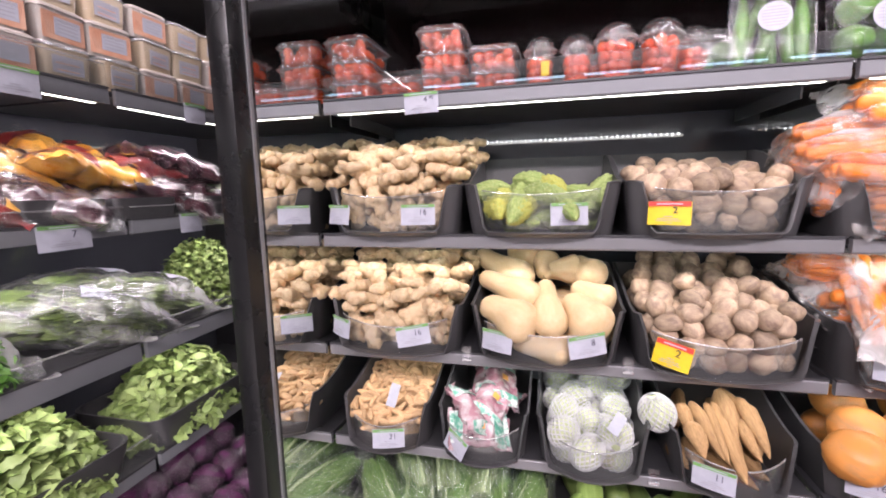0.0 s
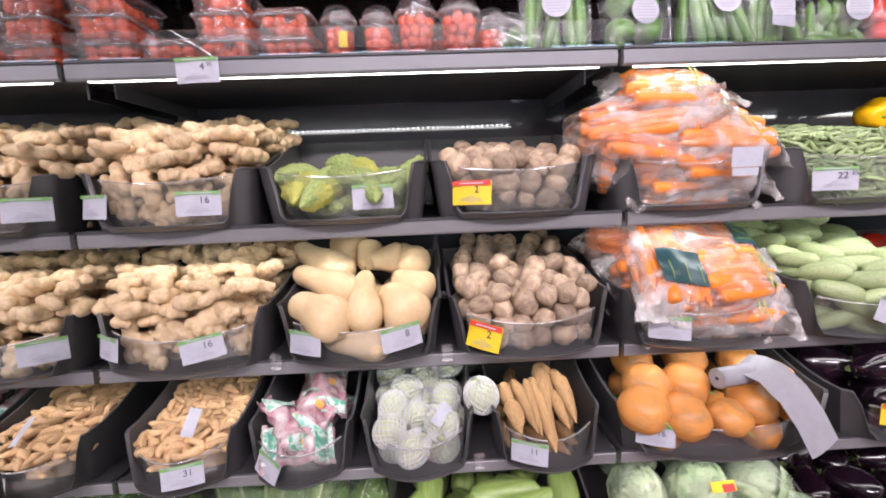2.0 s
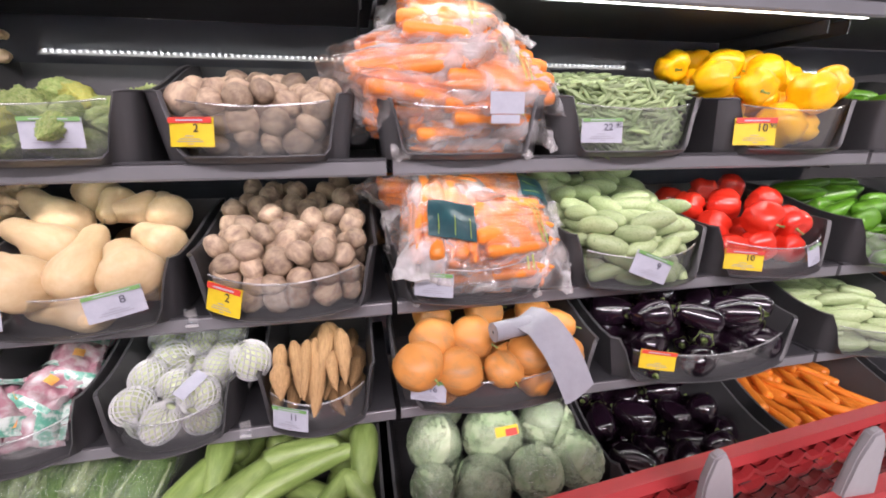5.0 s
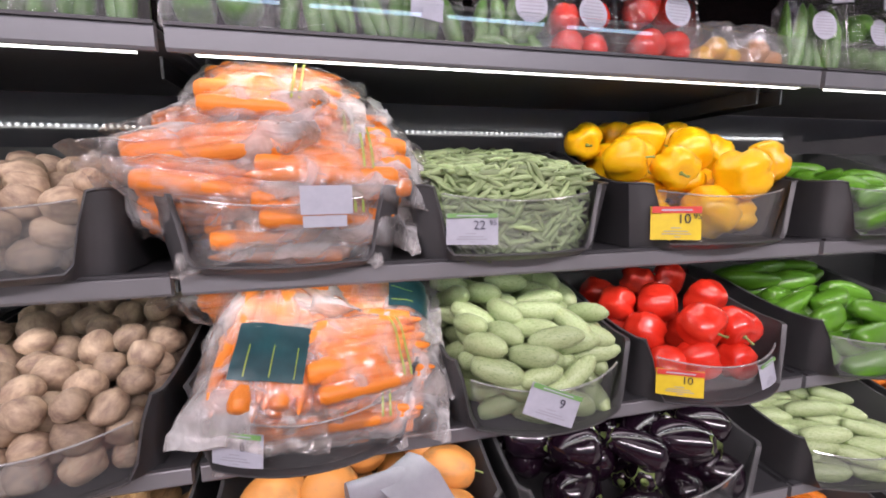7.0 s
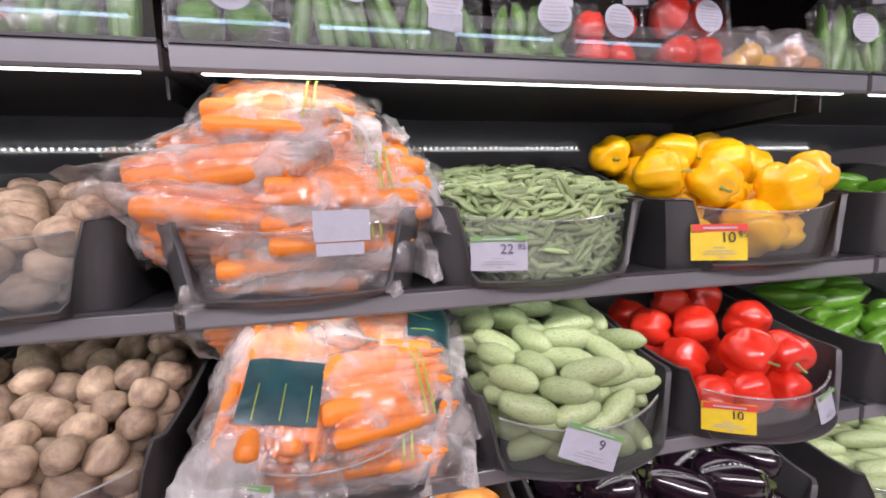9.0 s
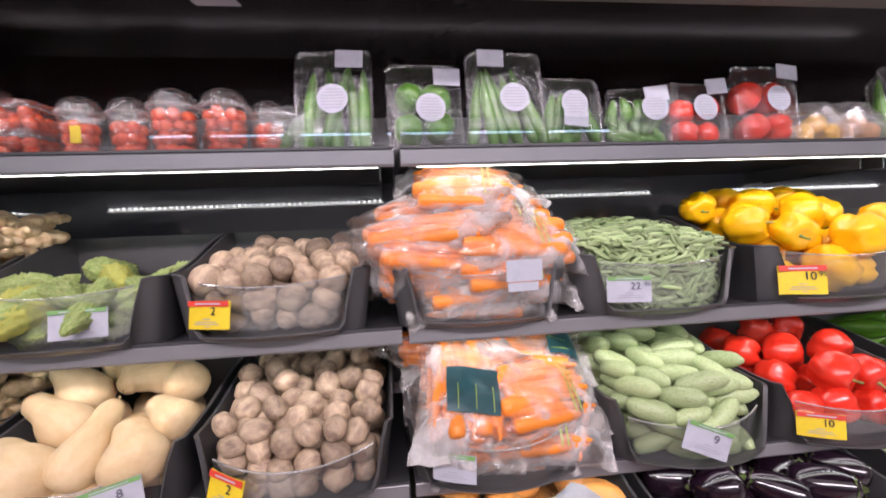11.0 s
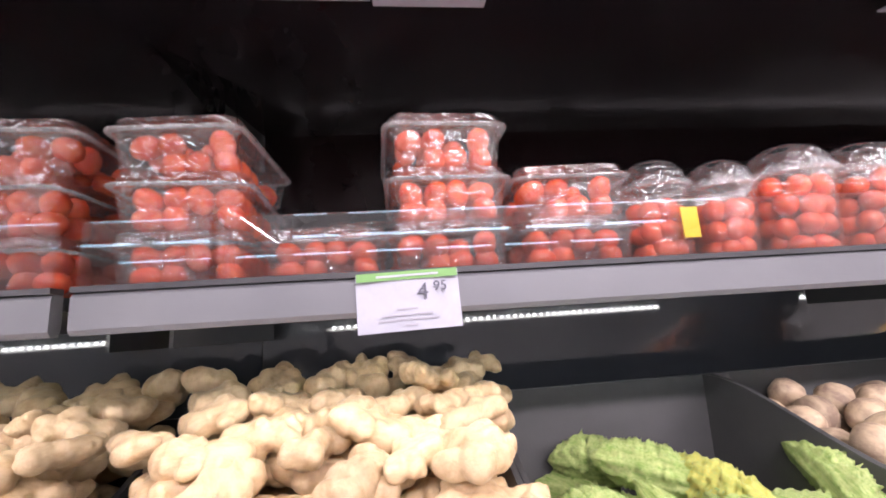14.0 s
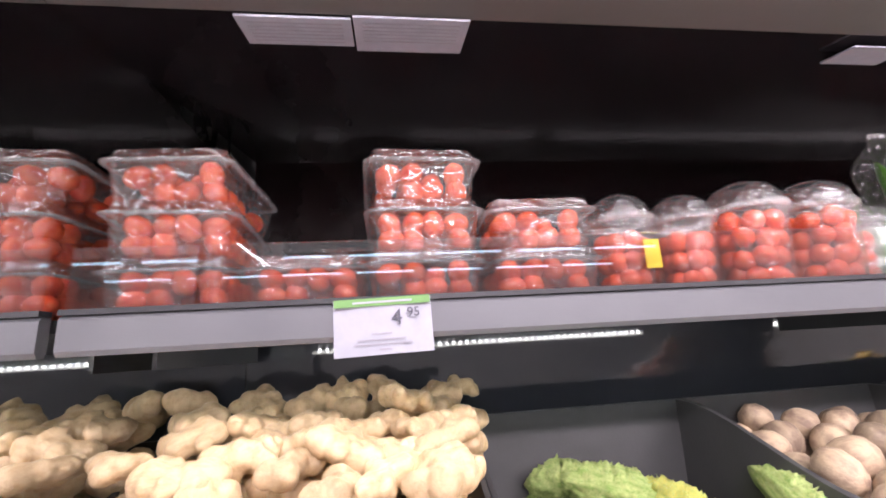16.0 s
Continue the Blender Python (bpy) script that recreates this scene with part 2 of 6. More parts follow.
for i in range(150):
    box(bm, X0 + 0.03 + i * 0.024, X0 + 0.044 + i * 0.024, 0.815, 0.845, 0.3285, 0.3315)
tagged(part("grille_slots", bm, dark_metal, chiller, "row of air grille slots", 0), kind="stuff")
part("deck", boxed(X0, X1, 0.86, BACK, 0.332, 0.375), deck_black, chiller, "", 0)
part("soffit", boxed(X0, X1, 0.7795, 0.885, 1.824, 1.84), soffit_grey, chiller, "pale grey canopy soffit", 0)
bm = bmesh.new()
vs = [bm.verts.new(p) for p in ((X0, 0.887, 1.828), (X1, 0.887, 1.828), (X1, BACK, 1.93), (X0, BACK, 1.93),
                                (X0, 0.887, 1.85), (X1, 0.887, 1.85), (X1, BACK, 1.95), (X0, BACK, 1.95))]
for f in ((0, 3, 2, 1), (4, 5, 6, 7), (0, 1, 5, 4), (2, 3, 7, 6)):
    bm.faces.new([vs[i] for i in f])
part("inner_canopy", bm, gloss_black, chiller, "glossy black inner canopy", 0)
part("canopy", boxed(X0, X1, 0.775, 0.886, 1.853, 1.95, bevel=0.006), soffit_grey, chiller, "grey canopy housing")
part("canopy_top", boxed(X0, X1, 0.775, BACK + 0.05, 1.952, 1.99), dark_metal, chiller, "", 0)
part("canopy_rail", boxed(X0, X1, 0.757, 0.772, 1.847, 1.862, bevel=0.004), grey_metal, chiller)
part("canopy_rail", boxed(X0, X1, 0.755, 0.772, 1.90, 1.915, bevel=0.004), grey_metal, chiller)
for k in range(3):
    a, b = SEAMS[k] + 0.004, SEAMS[k + 1] - 0.004
    part("canopy_light", boxed(a, b, 0.758, 0.778, 1.822, 1.841, bevel=0.004), strip_glow, chiller, "white lit canopy light strip")


# mirror end panel with its black front post
panel = thing("end_panel", "mirrored chiller end panel with a black front post", "end panel", kind="structure")
part("panel_core", boxed(X0 - 0.03, X0 - 0.004, 0.69, BACK + 0.05, 0.0, 1.99), post_black, panel, "", 0)
part("mirror_sheet", boxed(X0 - 0.004, X0 - 0.0005, 0.69, BACK, 0.0, 1.853), mirror_mat, panel, "clean mirror sheet", 0)
part("front_post", boxed(X0 - 0.04, X0 + 0.008, 0.625, 0.69, 0.0, 1.84, bevel=0.012), post_black, panel, "glossy black upright post")
part("post_trim", boxed(X0 + 0.008, X0 + 0.011, 0.665, 0.673, 0.0, 1.835), grey_metal, panel, "thin bright trim line", 0)


# ---- shelves ----
def shelf(name, x0, x1, front, back, z0, z1, face_mat, label, lip=0.0, lit=True):
    """A shelf with folded front rail, ticket rail groove, LED strip beneath and clear lip."""
    s = thing(name, label, "shelf", "chiller shelves", "structure")
    part("shelf_plate", boxed(x0, x1, front + 0.013, back, z1 - 0.012, z1 - 0.001), dark_metal, s, "", 0)
    bm = bmesh.new()
    prof = ((0.012, z1), (0.002, z1), (0.0, z1 - 0.003), (0.0, z0 + 0.004), (0.003, z0), (0.010, z0), (0.012, z0 + 0.006))
    rings = [[bm.verts.new((x, front + dy, z)) for dy, z in prof] for x in (x0, x1)]
    k = len(prof)
    for i in range(k):
        bm.faces.new((rings[0][i], rings[0][(i + 1) % k], rings[1][(i + 1) % k], rings[1][i]))
    bm.faces.new(rings[0][::-1])
    bm.faces.new(rings[1])
    part("front_rail", bm, face_mat, s, "", 0.5)
    part("top_edge", boxed(x0, x1, front - 0.0015, front + 0.012, z1 + 0.0005, z1 + 0.005), dark_metal, s, "", 0)
    if lit:
        led = (z0 + 0.0005, z0 + 0.005) if lip else (z0 + 0.006, z0 + 0.010)
        part("led_housing", boxed(x0 + 0.03, x1 - 0.03, front + 0.014, front + 0.034, z0 + 0.0105, z0 + 0.018), top_metal, s, "", 0)
        part("led_line", boxed(x0 + 0.03, x1 - 0.03, front + 0.014, front + 0.024, *led), led_glow, s, "lit white LED line", 0)
        bm = bmesh.new()
        for i in range(int((x1 - x0 - 0.08) / 0.02)):
            box(bm, x0 + 0.05 + i * 0.02, x0 + 0.0565 + i * 0.02, front + 0.034, front + 0.037, z0 + 0.004, z0 + 0.012)
        tagged(part("led_dots", bm, dot_glow, s, "row of small LED dots", 0), kind="stuff")
    if lip:
        part("clear_lip", boxed(x0 + 0.002, x1 - 0.002, front + 0.002, front + 0.005, z1 + 0.006, z1 + lip), lip_clear, s, "clear acrylic lip", 0)
    for bx in (x0 + 0.02, x1 - 0.03):
        part("bracket", boxed(bx, bx + 0.004, front + 0.10, back, z1 - 0.045, z1 - 0.013), dark_metal, s, "", 0)
    return s


S1, S2, S3, S4, S5 = 1.583, 1.262, 0.985, 0.737, 0.377
for k in range(3):
    a, b = SEAMS[k] + 0.006, SEAMS[k + 1] - 0.006
    shelf("top_shelf", a, b, 0.935, 1.36, 1.552, S1, top_metal, "grey top shelf with clear lip and LED strip", 0.055)
    shelf("tray_shelf", a, b, SHELF_FRONT, 1.34, 1.234, S2, grey_metal, "dark grey tray shelf with LED strip under its edge")
    shelf("tray_shelf", a, b, SHELF_FRONT, 1.34, 0.957, S3, grey_metal, "dark grey tray shelf with LED strip under its edge")
    shelf("tray_shelf", a, b, SHELF_FRONT, 1.34, 0.709, S4, grey_metal, "dark grey tray shelf with LED strip under its edge")

# ---- side chiller along the corner ----
LX = -0.97
side = thing("side_chiller", "black open-front chiller meeting the corner", "chiller", kind="structure")
part("rear_panel", boxed(LX - 0.52, LX - 0.47, -0.9, 2.0, 0.0, 1.99), rear_black, side, "", 0)
part("base_plinth", boxed(LX - 0.47, LX + 0.08, -0.9, 2.0, 0.0, 0.36), dark_metal, side, "", 0)
part("canopy", boxed(LX - 0.52, LX + 0.12, -0.9, 2.0, 1.99, 2.2, bevel=0.01), soffit_grey, side)
part("end_wall", boxed(LX - 0.47, X0 - 0.032, 1.46, 1.50, 0.0, 1.99), dark_metal, side, "", 0)


def side_shelf(y0, y1, z0, z1, face_mat, lip):
    s = thing("side_shelf", "dark grey side chiller shelf with LED strip", "shelf", "side chiller shelves", "structure")
    part("shelf_plate", boxed(LX - 0.44, LX - 0.013, y0, y1, z1 - 0.012, z1 - 0.001), dark_metal, s, "", 0)
    part("front_rail", boxed(LX - 0.012, LX, y0, y1, z0, z1, bevel=0.002), face_mat, s)
    part("top_edge", boxed(LX - 0.012, LX + 0.0015, y0, y1, z1 + 0.0005, z1 + 0.005), dark_metal, s, "", 0)
    part("led_line", boxed(LX - 0.024, LX - 0.014, y0 + 0.02, y1 - 0.02, z0 + 0.0005, z0 + 0.005), led_glow, s, "lit white LED line", 0)
    if lip:
        lp = part("clear_lip", boxed(LX - 0.005, LX - 0.002, y0, y1, z1 + 0.006, z1 + lip), acrylic, s, "clear acrylic lip", 0)
        part("lip_edge", boxed(LX - 0.006, LX - 0.001, y0, y1, z1 + lip + 0.0005, z1 + lip + 0.004, bevel=0.001), acrylic_edge, lp, "bright polished upper edge")


for y0, y1 in ((-0.4, 0.735), (0.75, 1.455)):
    side_shelf(y0, y1, 1.568, 1.60, top_metal, 0.05)
    side_shelf(y0, y1, 1.28, 1.31, side_rail, 0.03)
    side_shelf(y0, y1, 0.975, 1.02, side_rail, 0.035)
    side_shelf(y0, y1, 0.69, 0.72, side_rail, 0.06)

# ---- trays ----
def smooth01(u):
    u = min(1, max(0, u))
    return u * u * (3 - 2 * u)


def tray(cx, w, yf, yb, z, hb=0.185, he=0.115, hw=0.105, bulge=0.06, sill=0.013, ear=0.70, label="black plastic produce tray with clear front", taper=0.9):
    """Black tray: high back, sides falling to rounded ears, bowed front with a clear window."""
    t = thing("produce_tray", label, "tray", "produce trays", at=pose(cx, yf, z))
    d = yb - yf
    pts = []                                        # plan point, wall height
    n = 36
    for i in range(9):                              # left side, back to front
        u = i / 8
        pts.append((-w / 2, d * (1 - u) + 0.02 * u, hb + (he - hb) * smooth01(u * 1.05)))
    for i in range(1, n):
        u = i / n
        bow = math.sin(math.pi * u) ** 0.68
        x = -w / 2 + w * u
        e = abs(u - 0.5) * 2                        # 1 at the corners
        h = sill + (he - sill) * smooth01((e - ear) / 0.15) ** 0.8
        pts.append((x, 0.02 - (bulge + 0.0) * bow, h))
    for i in range(9):
        u = i / 8
        pts.append((w / 2, 0.02 * (1 - u) + d * u, he + (hb - he) * smooth01(u * 1.05)))
    for i in range(1, 6):
        u = i / 6
        pts.append((w / 2 - w * u, d, hb))
    k = len(pts)
    cy = d * 0.45
    bm = bmesh.new()
    rows = []
    th = 0.004
    for x, y, h in pts:
        f = 0.88 + 0.12 * min(1, h / hb)
        bx, by = x * taper, cy + (y - cy) * taper
        tx, ty = bx + (x - bx) * f, by + (y - by) * f
        ix, iy = (1 - th / abs(w / 2)), (1 - th / (d / 2))
        rows.append([bm.verts.new(p) for p in (
            (bx, by, 0.0), (tx, ty, h - 0.004), (tx * 1.012, cy + (ty - cy) * 1.012, h - 0.002), (tx * 1.01, cy + (ty - cy) * 1.01, h),
            (tx * ix, cy + (ty - cy) * iy, h), (bx * ix, cy + (by - cy) * iy, 0.005))])
    for i in range(k):
        a, b = rows[i], rows[(i + 1) % k]
        for j in range(5):
            bm.faces.new((a[j], a[j + 1], b[j + 1], b[j]))
    bm.faces.new([r[0] for r in rows])
    bm.faces.new([r[5] for r in rows][::-1])
    bmesh.ops.recalc_face_normals(bm, faces=bm.faces)
    part("tray_body", bm, black_plastic, t, "", 0.7)
    # clear window inside the bowed front
    bm = bmesh.new()
    cols = []
    for i in range(3 if ear > 0.75 else 4, n - 2 if ear > 0.75 else n - 3):
        u = i / n
        bow = math.sin(math.pi * u) ** 0.68
        x = -w / 2 + w * u
        y = 0.02 - bulge * bow
        e = abs(u - 0.5) * 2
        top = hw + 0.018 * e ** 2
        bx, by = x * taper, cy + (y - cy) * taper
        col = []
        for zz, off in ((0.007, 0.0055), (top, 0.0055), (top, 0.008), (0.007, 0.008)):
            f = 0.12 + 0.88 * min(1, zz / hb)
            px, py = bx + (x - bx) * f, by + (y - by) * f
            col.append(bm.verts.new((px, py + off, zz)))
        cols.append(col)
    for a, b in zip(cols, cols[1:]):
        for j in range(4):
            bm.faces.new((a[j], a[(j + 1) % 4], b[(j + 1) % 4], b[j]))
    bm.faces.new(cols[0])
    bm.faces.new(cols[-1][::-1])
    bmesh.ops.recalc_face_normals(bm, faces=bm.faces)
    edge = [((c[1].co + c[2].co) / 2).copy() for c in cols]
    win = part("clear_window", bm, acrylic, t, "clear acrylic front window", 0.7)
    bm = bmesh.new()
    loops = [[bm.verts.new(p + Vector((0, 0.0022 * math.cos(q), 0.0016 + 0.0016 * math.sin(q)))) for q in (0.0, 1.05, 2.09, 3.14, 4.19, 5.24)] for p in edge]
    for a, b in zip(loops, loops[1:]):
        for j in range(6):
            bm.faces.new((a[j], a[(j + 1) % 6], b[(j + 1) % 6], b[j]))
    part("window_edge", bm, acrylic_edge, win, "bright polished upper edge", 0.9)
    t["plan"] = (cx, w, yf, yb, z, hb, hw, bulge)
    return t


def text_mesh(words, size, depth=0.0004):
    cu = bpy.data.curves.new("words", "FONT")
    cu.body, cu.size, cu.extrude, cu.align_x, cu.align_y = words, size, depth, "CENTER", "CENTER"
    ob = bpy.data.objects.new("words", cu)
    me = bpy.data.meshes.new_from_object(ob)
    bpy.data.objects.remove(ob)
    return me


def words(text, size, m, mat, parent):
    me = text_mesh(text, size)
    me.materials.clear()
    me.materials.append(mat)
    ob = new("lettering", me)
    ob.parent = parent
    ob.matrix_local = m
    return ob


def price(parent, m, whole, cents="", w=0.075, h=0.042, kind="white"):
    """A price ticket: card, header band, figures and small print; local x right, z up, facing -y."""
    bm = bmesh.new()
    nx = 6
    vs = [[bm.verts.new((-w / 2 + w * i / nx, -0.0035 * (1 - (2 * i / nx - 1) ** 2), zz)) for zz in (-h / 2, h / 2)] for i in range(nx + 1)]
    for a, b in zip(vs, vs[1:]):
        bm.faces.new((a[0], b[0], b[1], a[1]))
    made = bmesh.ops.extrude_face_region(bm, geom=bm.faces[:])
    bmesh.ops.translate(bm, verts=[v for v in made["geom"] if isinstance(v, bmesh.types.BMVert)], vec=(0, 0.0006, 0))
    bmesh.ops.recalc_face_normals(bm, faces=bm.faces)
    card = part("price_ticket", bm, yellow_paper if kind == "yellow" else white_paper, parent,
                "yellow price ticket with red header" if kind == "yellow" else "white price ticket with green header", 0.6)
    card.matrix_local = m
    hh = h * (0.2 if kind == "yellow" else 0.14)
    part("header_band", boxed(-w / 2 + 0.001, w / 2 - 0.001, -0.0046, -0.0036, h / 2 - hh, h / 2), red_ink if kind == "yellow" else green_ink, card, "", 0)
    part("print_line", boxed(-w * 0.3, w * 0.3, -0.0052, -0.0047, h / 2 - hh * 0.65, h / 2 - hh * 0.4), white_paper, card, "", 0)
    if whole:
        words(whole, h * 0.40, pose(w * 0.14, -0.0052, h * 0.12, 90, 0, 0), black_ink if kind == "yellow" else figure_ink, card)
    if cents:
        words(cents, h * 0.24, pose(w * (0.22 + 0.09 * len(whole)), -0.0052, h * 0.20, 90, 0, 0), black_ink if kind == "yellow" else figure_ink, card)
    for bz, b0, b1 in ((-0.14, -0.12, 0.08), (-0.24, -0.26, 0.22), (-0.32, -0.3, 0.28), (-0.41, -0.05, 0.07)):
        part("print_line", boxed(w * b0, w * b1, -0.0046, -0.0040, h * bz - 0.0006, h * bz + 0.0006), grey_ink, card, "", 0)
    return card


def ticket(t, dx, dz, whole, cents="", kind="white", w=0.075, h=0.045, tilt=0):
    """Put a ticket on a tray's window, dx from its middle, dz up."""
    cx, tw, yf, yb, z, hb, hw, bulge = t["plan"]
    u = dx / tw + 0.5
    bow = math.sin(math.pi * min(0.97, max(0.03, u))) ** 0.68
    y = 0.02 - bulge * bow
    d = yb - yf
    by = d * 0.45 + (y - d * 0.45) * 0.9
    f = 0.12 + 0.88 * dz / hb
    slope = (math.sin(math.pi * (u + 0.01)) ** 0.68 - math.sin(math.pi * (u - 0.01)) ** 0.68) / (0.02 * tw) * -bulge
    return price(t, pose(dx, by + (y - by) * f - 0.010, dz, -8, tilt, math.degrees(math.atan(slope))), whole, cents, w, h, kind)


ROW2 = (-0.385, -0.05, 0.285, 0.645, 0.99, 1.375, 1.79, 2.14)
ROW3 = (-0.385, -0.035, 0.31, 0.665, 1.04, 1.385, 1.79, 2.14)
T2 = [tray(x, 0.36 if i == 5 else 0.33, 0.895, 1.205, S2 + 0.001, hw=0.088) for i, x in enumerate(ROW2)]
T3 = [tray(x, 0.33, 0.885, 1.22, S3 + 0.001, hb=0.17, he=0.12, hw=0.072, bulge=0.08, ear=0.80) for x in ROW3]
ROW4 = ((-0.42, 0.225), (-0.175, 0.215), (0.07, 0.24), (0.345, 0.23), (0.735, 0.47), (1.265, 0.53), (1.8, 0.36), (2.2, 0.36))
T4 = [tray(x, w, 0.885, 1.24, S4 + 0.001, hb=0.19, he=0.115, hw=0.068, bulge=0.075, ear=0.80) for x, w in ROW4]
ROW5 = ((-0.31, 0.5), (0.22, 0.49), (0.755, 0.53), (1.29, 0.5), (1.85, 0.5), (2.4, 0.5))
T5 = [tray(x, w, 0.88, 1.34, S5 + 0.001, hb=0.24, he=0.12, hw=0.075, bulge=0.075, ear=0.80) for x, w in ROW5]
ticket(T2[0], 0.075, 0.05, "16"); ticket(T2[0], -0.125, 0.05, "")
ticket(T2[1], 0.06, 0.05, "9"); ticket(T2[2], -0.09, 0.05, "2", "", "yellow")
ticket(T2[4], -0.085, 0.05, "22", "95"); ticket(T2[5], -0.115, 0.047, "10", "95", "yellow", 0.08, 0.055)
ticket(T3[0], 0.065, 0.06, "16", "", "white", 0.075, 0.045, -8); ticket(T3[0], -0.125, 0.06, "")
ticket(T3[1], 0.085, 0.06, "8", "", "white", 0.08, 0.045, -6); ticket(T3[1], -0.1, 0.055, "")
ticket(T3[2], -0.10, 0.05, "2", "", "yellow", 0.068, 0.052, 10); ticket(T3[3], -0.09, 0.05, "6")
ticket(T3[4], -0.02, 0.06, "9", "", "white", 0.085, 0.05, 22); ticket(T3[5], -0.11, 0.05, "10", "", "yellow"); ticket(T3[5], 0.05, 0.06, "", "", "white", 0.045, 0.045, -12)
ticket(T4[0], 0.03, 0.05, "31"); ticket(T4[1], -0.055, 0.05, "", "", "white", 0.06, 0.05, 22)
ticket(T4[3], -0.05, 0.05, "11"); ticket(T4[4], -0.17, 0.06, "16"); ticket(T4[5], -0.17, 0.07, "", "", "yellow", 0.08, 0.045, 5)
ticket(T5[2], -0.17, 0.06, "")

clip = thing("ticket_clip", "small clear plastic ticket clip on a shelf rail", "ticket clip", "ticket clips", at=pose(-0.210, 0.896, 0.985))
part("clip_back", boxed(-0.011, 0.011, -0.003, -0.001, -0.012, 0.022, bevel=0.0006), lip_clear, clip)
part("clip_lip", boxed(-0.011, 0.011, -0.008, -0.0035, -0.012, -0.006, bevel=0.001), acrylic_edge, clip)
for x, z in ((0.138, 0.985), (0.199, 0.737)):
    copy_thing(clip, pose(x, 0.896, z))

# ---- produce shapes (unit length along x, unit half-width) ----
def ripple(v, amp, freq, seed=0.0):
    return amp * noise.noise(Vector((v[0] * freq + seed, v[1] * freq + seed * 1.7, v[2] * freq - seed)))


def lathe(name, prof, mat, seg=12, bend=0.0, amp=0.0, freq=3.0, seed=0.0, ribs=0, rib=0.0, squash=1.0, length=4.0):
    """Turned body along x with a bend to the side, ribs and lumps. length: how many half-widths long it is."""
    bm = bmesh.new()
    rings = []
    for x, r in prof:
        ring = []
        for j in range(seg):
            a = 2 * math.pi * j / seg
            rr = r * (1 + rib * math.cos(ribs * a)) if ribs else r
            rr *= 1 + ripple((x * length, math.cos(a), math.sin(a)), amp, freq, seed)
            ring.append(bm.verts.new((x, rr * math.cos(a) + bend * (0.25 - x * x) * 4, rr * math.sin(a) * squash)))
        rings.append(ring)
    for a, b in zip(rings, rings[1:]):
        for j in range(seg):
            bm.faces.new((a[j], a[(j + 1) % seg], b[(j + 1) % seg], b[j]))
    bm.faces.new(rings[0][::-1])
    bm.faces.new(rings[-1])
    bmesh.ops.recalc_face_normals(bm, faces=bm.faces)
    return mesh_of(name, bm, mat, 1.2)


def blob(name, mat, amp=0.08, freq=1.5, seed=0.0, level=3, shape=None):
    bm = bmesh.new()
    bmesh.ops.create_icosphere(bm, subdivisions=level, radius=1)
    for v in bm.verts:
        k = 1 + ripple(v.co, amp, freq, seed) + ripple(v.co, amp * 0.4, freq * 3, seed + 9)
        v.co *= k
        if shape:
            v.co = shape(v.co)
    return mesh_of(name, bm, mat, 1.2)


def rounded(n, tip=0.0, power=2.2):
    """Profile of a plain rounded rod."""
    return [(-0.5 + i / n, max(0.02, (1 - abs(2 * i / n - 1) ** power) ** (1 / power))) for i in range(n + 1)]


ginger_skin = material("ginger_skin", (0.60, 0.45, 0.275), (0.42, 0.285, 0.15), 0.5, mixrange=(0.45, 0.78), scale=4, bump=0.3, bump_scale=16, vary=0.18, sss=0.08)
beet_skin = material("beet_skin", (0.44, 0.33, 0.225), (0.22, 0.15, 0.11), 0.62, scale=1.7, bump=0.35, bump_scale=9, vary=0.36, mixrange=(0.38, 0.66))
squash_skin = material("squash_skin", (0.68, 0.52, 0.31), (0.60, 0.43, 0.23), 0.45, scale=3, bump=0.06, vary=0.06, sss=0.08)
zucchini_skin = material("zucchini_skin", (0.40, 0.48, 0.25), (0.17, 0.27, 0.09), 0.42, scale=13, bump=0.1, bump_scale=30, vary=0.16, mixrange=(0.5, 0.68))
pepper_yellow = material("pepper_yellow", (0.90, 0.52, 0.005), (0.86, 0.42, 0.004), 0.3, scale=2, coat=0.15, vary=0.08, sss=0.1)
pepper_red = material("pepper_red", (0.70, 0.035, 0.016), (0.60, 0.022, 0.011), 0.24, scale=2, coat=0.3, vary=0.12, sss=0.06)
pepper_green = material("pepper_green", (0.11, 0.29, 0.022), (0.08, 0.22, 0.016), 0.28, scale=3, coat=0.2, vary=0.16)
stem_green = material("stem_green", (0.20, 0.30, 0.08), (0.28, 0.34, 0.12), 0.6, scale=40)
eggplant_skin = material("eggplant_skin", (0.006, 0.003, 0.007), (0.012, 0.004, 0.009), 0.14, scale=5, coat=0.7, vary=0.2)
pumpkin_skin = material("pumpkin_skin", (0.60, 0.25, 0.06), (0.34, 0.19, 0.08), 0.42, mixrange=(0.5, 0.72), scale=1.5, bump=0.08, vary=0.12)
gourd_skin = material("gourd_skin", (0.22, 0.30, 0.09), (0.15, 0.22, 0.055), 0.36, mixrange=(0.4, 0.6), scale=2, bump=0.06, vary=0.14)
root_skin = material("root_skin", (0.46, 0.28, 0.125), (0.28, 0.165, 0.075), 0.7, scale=5, bump_scale=30, bump=0.45, vary=0.1)
carrot_skin = material("carrot_skin", (0.80, 0.25, 0.028), (0.70, 0.19, 0.02), 0.42, scale=20, bump=0.12, vary=0.12, sss=0.1)
bitter_skin = material("bitter_skin", (0.45, 0.51, 0.20), (0.18, 0.31, 0.06), 0.42, scale=7, bump=0.5, bump_scale=90, vary=0.15)
bitter_yellow = material("bitter_yellow", (0.55, 0.50, 0.10), (0.36, 0.46, 0.12), 0.45, scale=9, bump=0.5, bump_scale=90, vary=0.1)
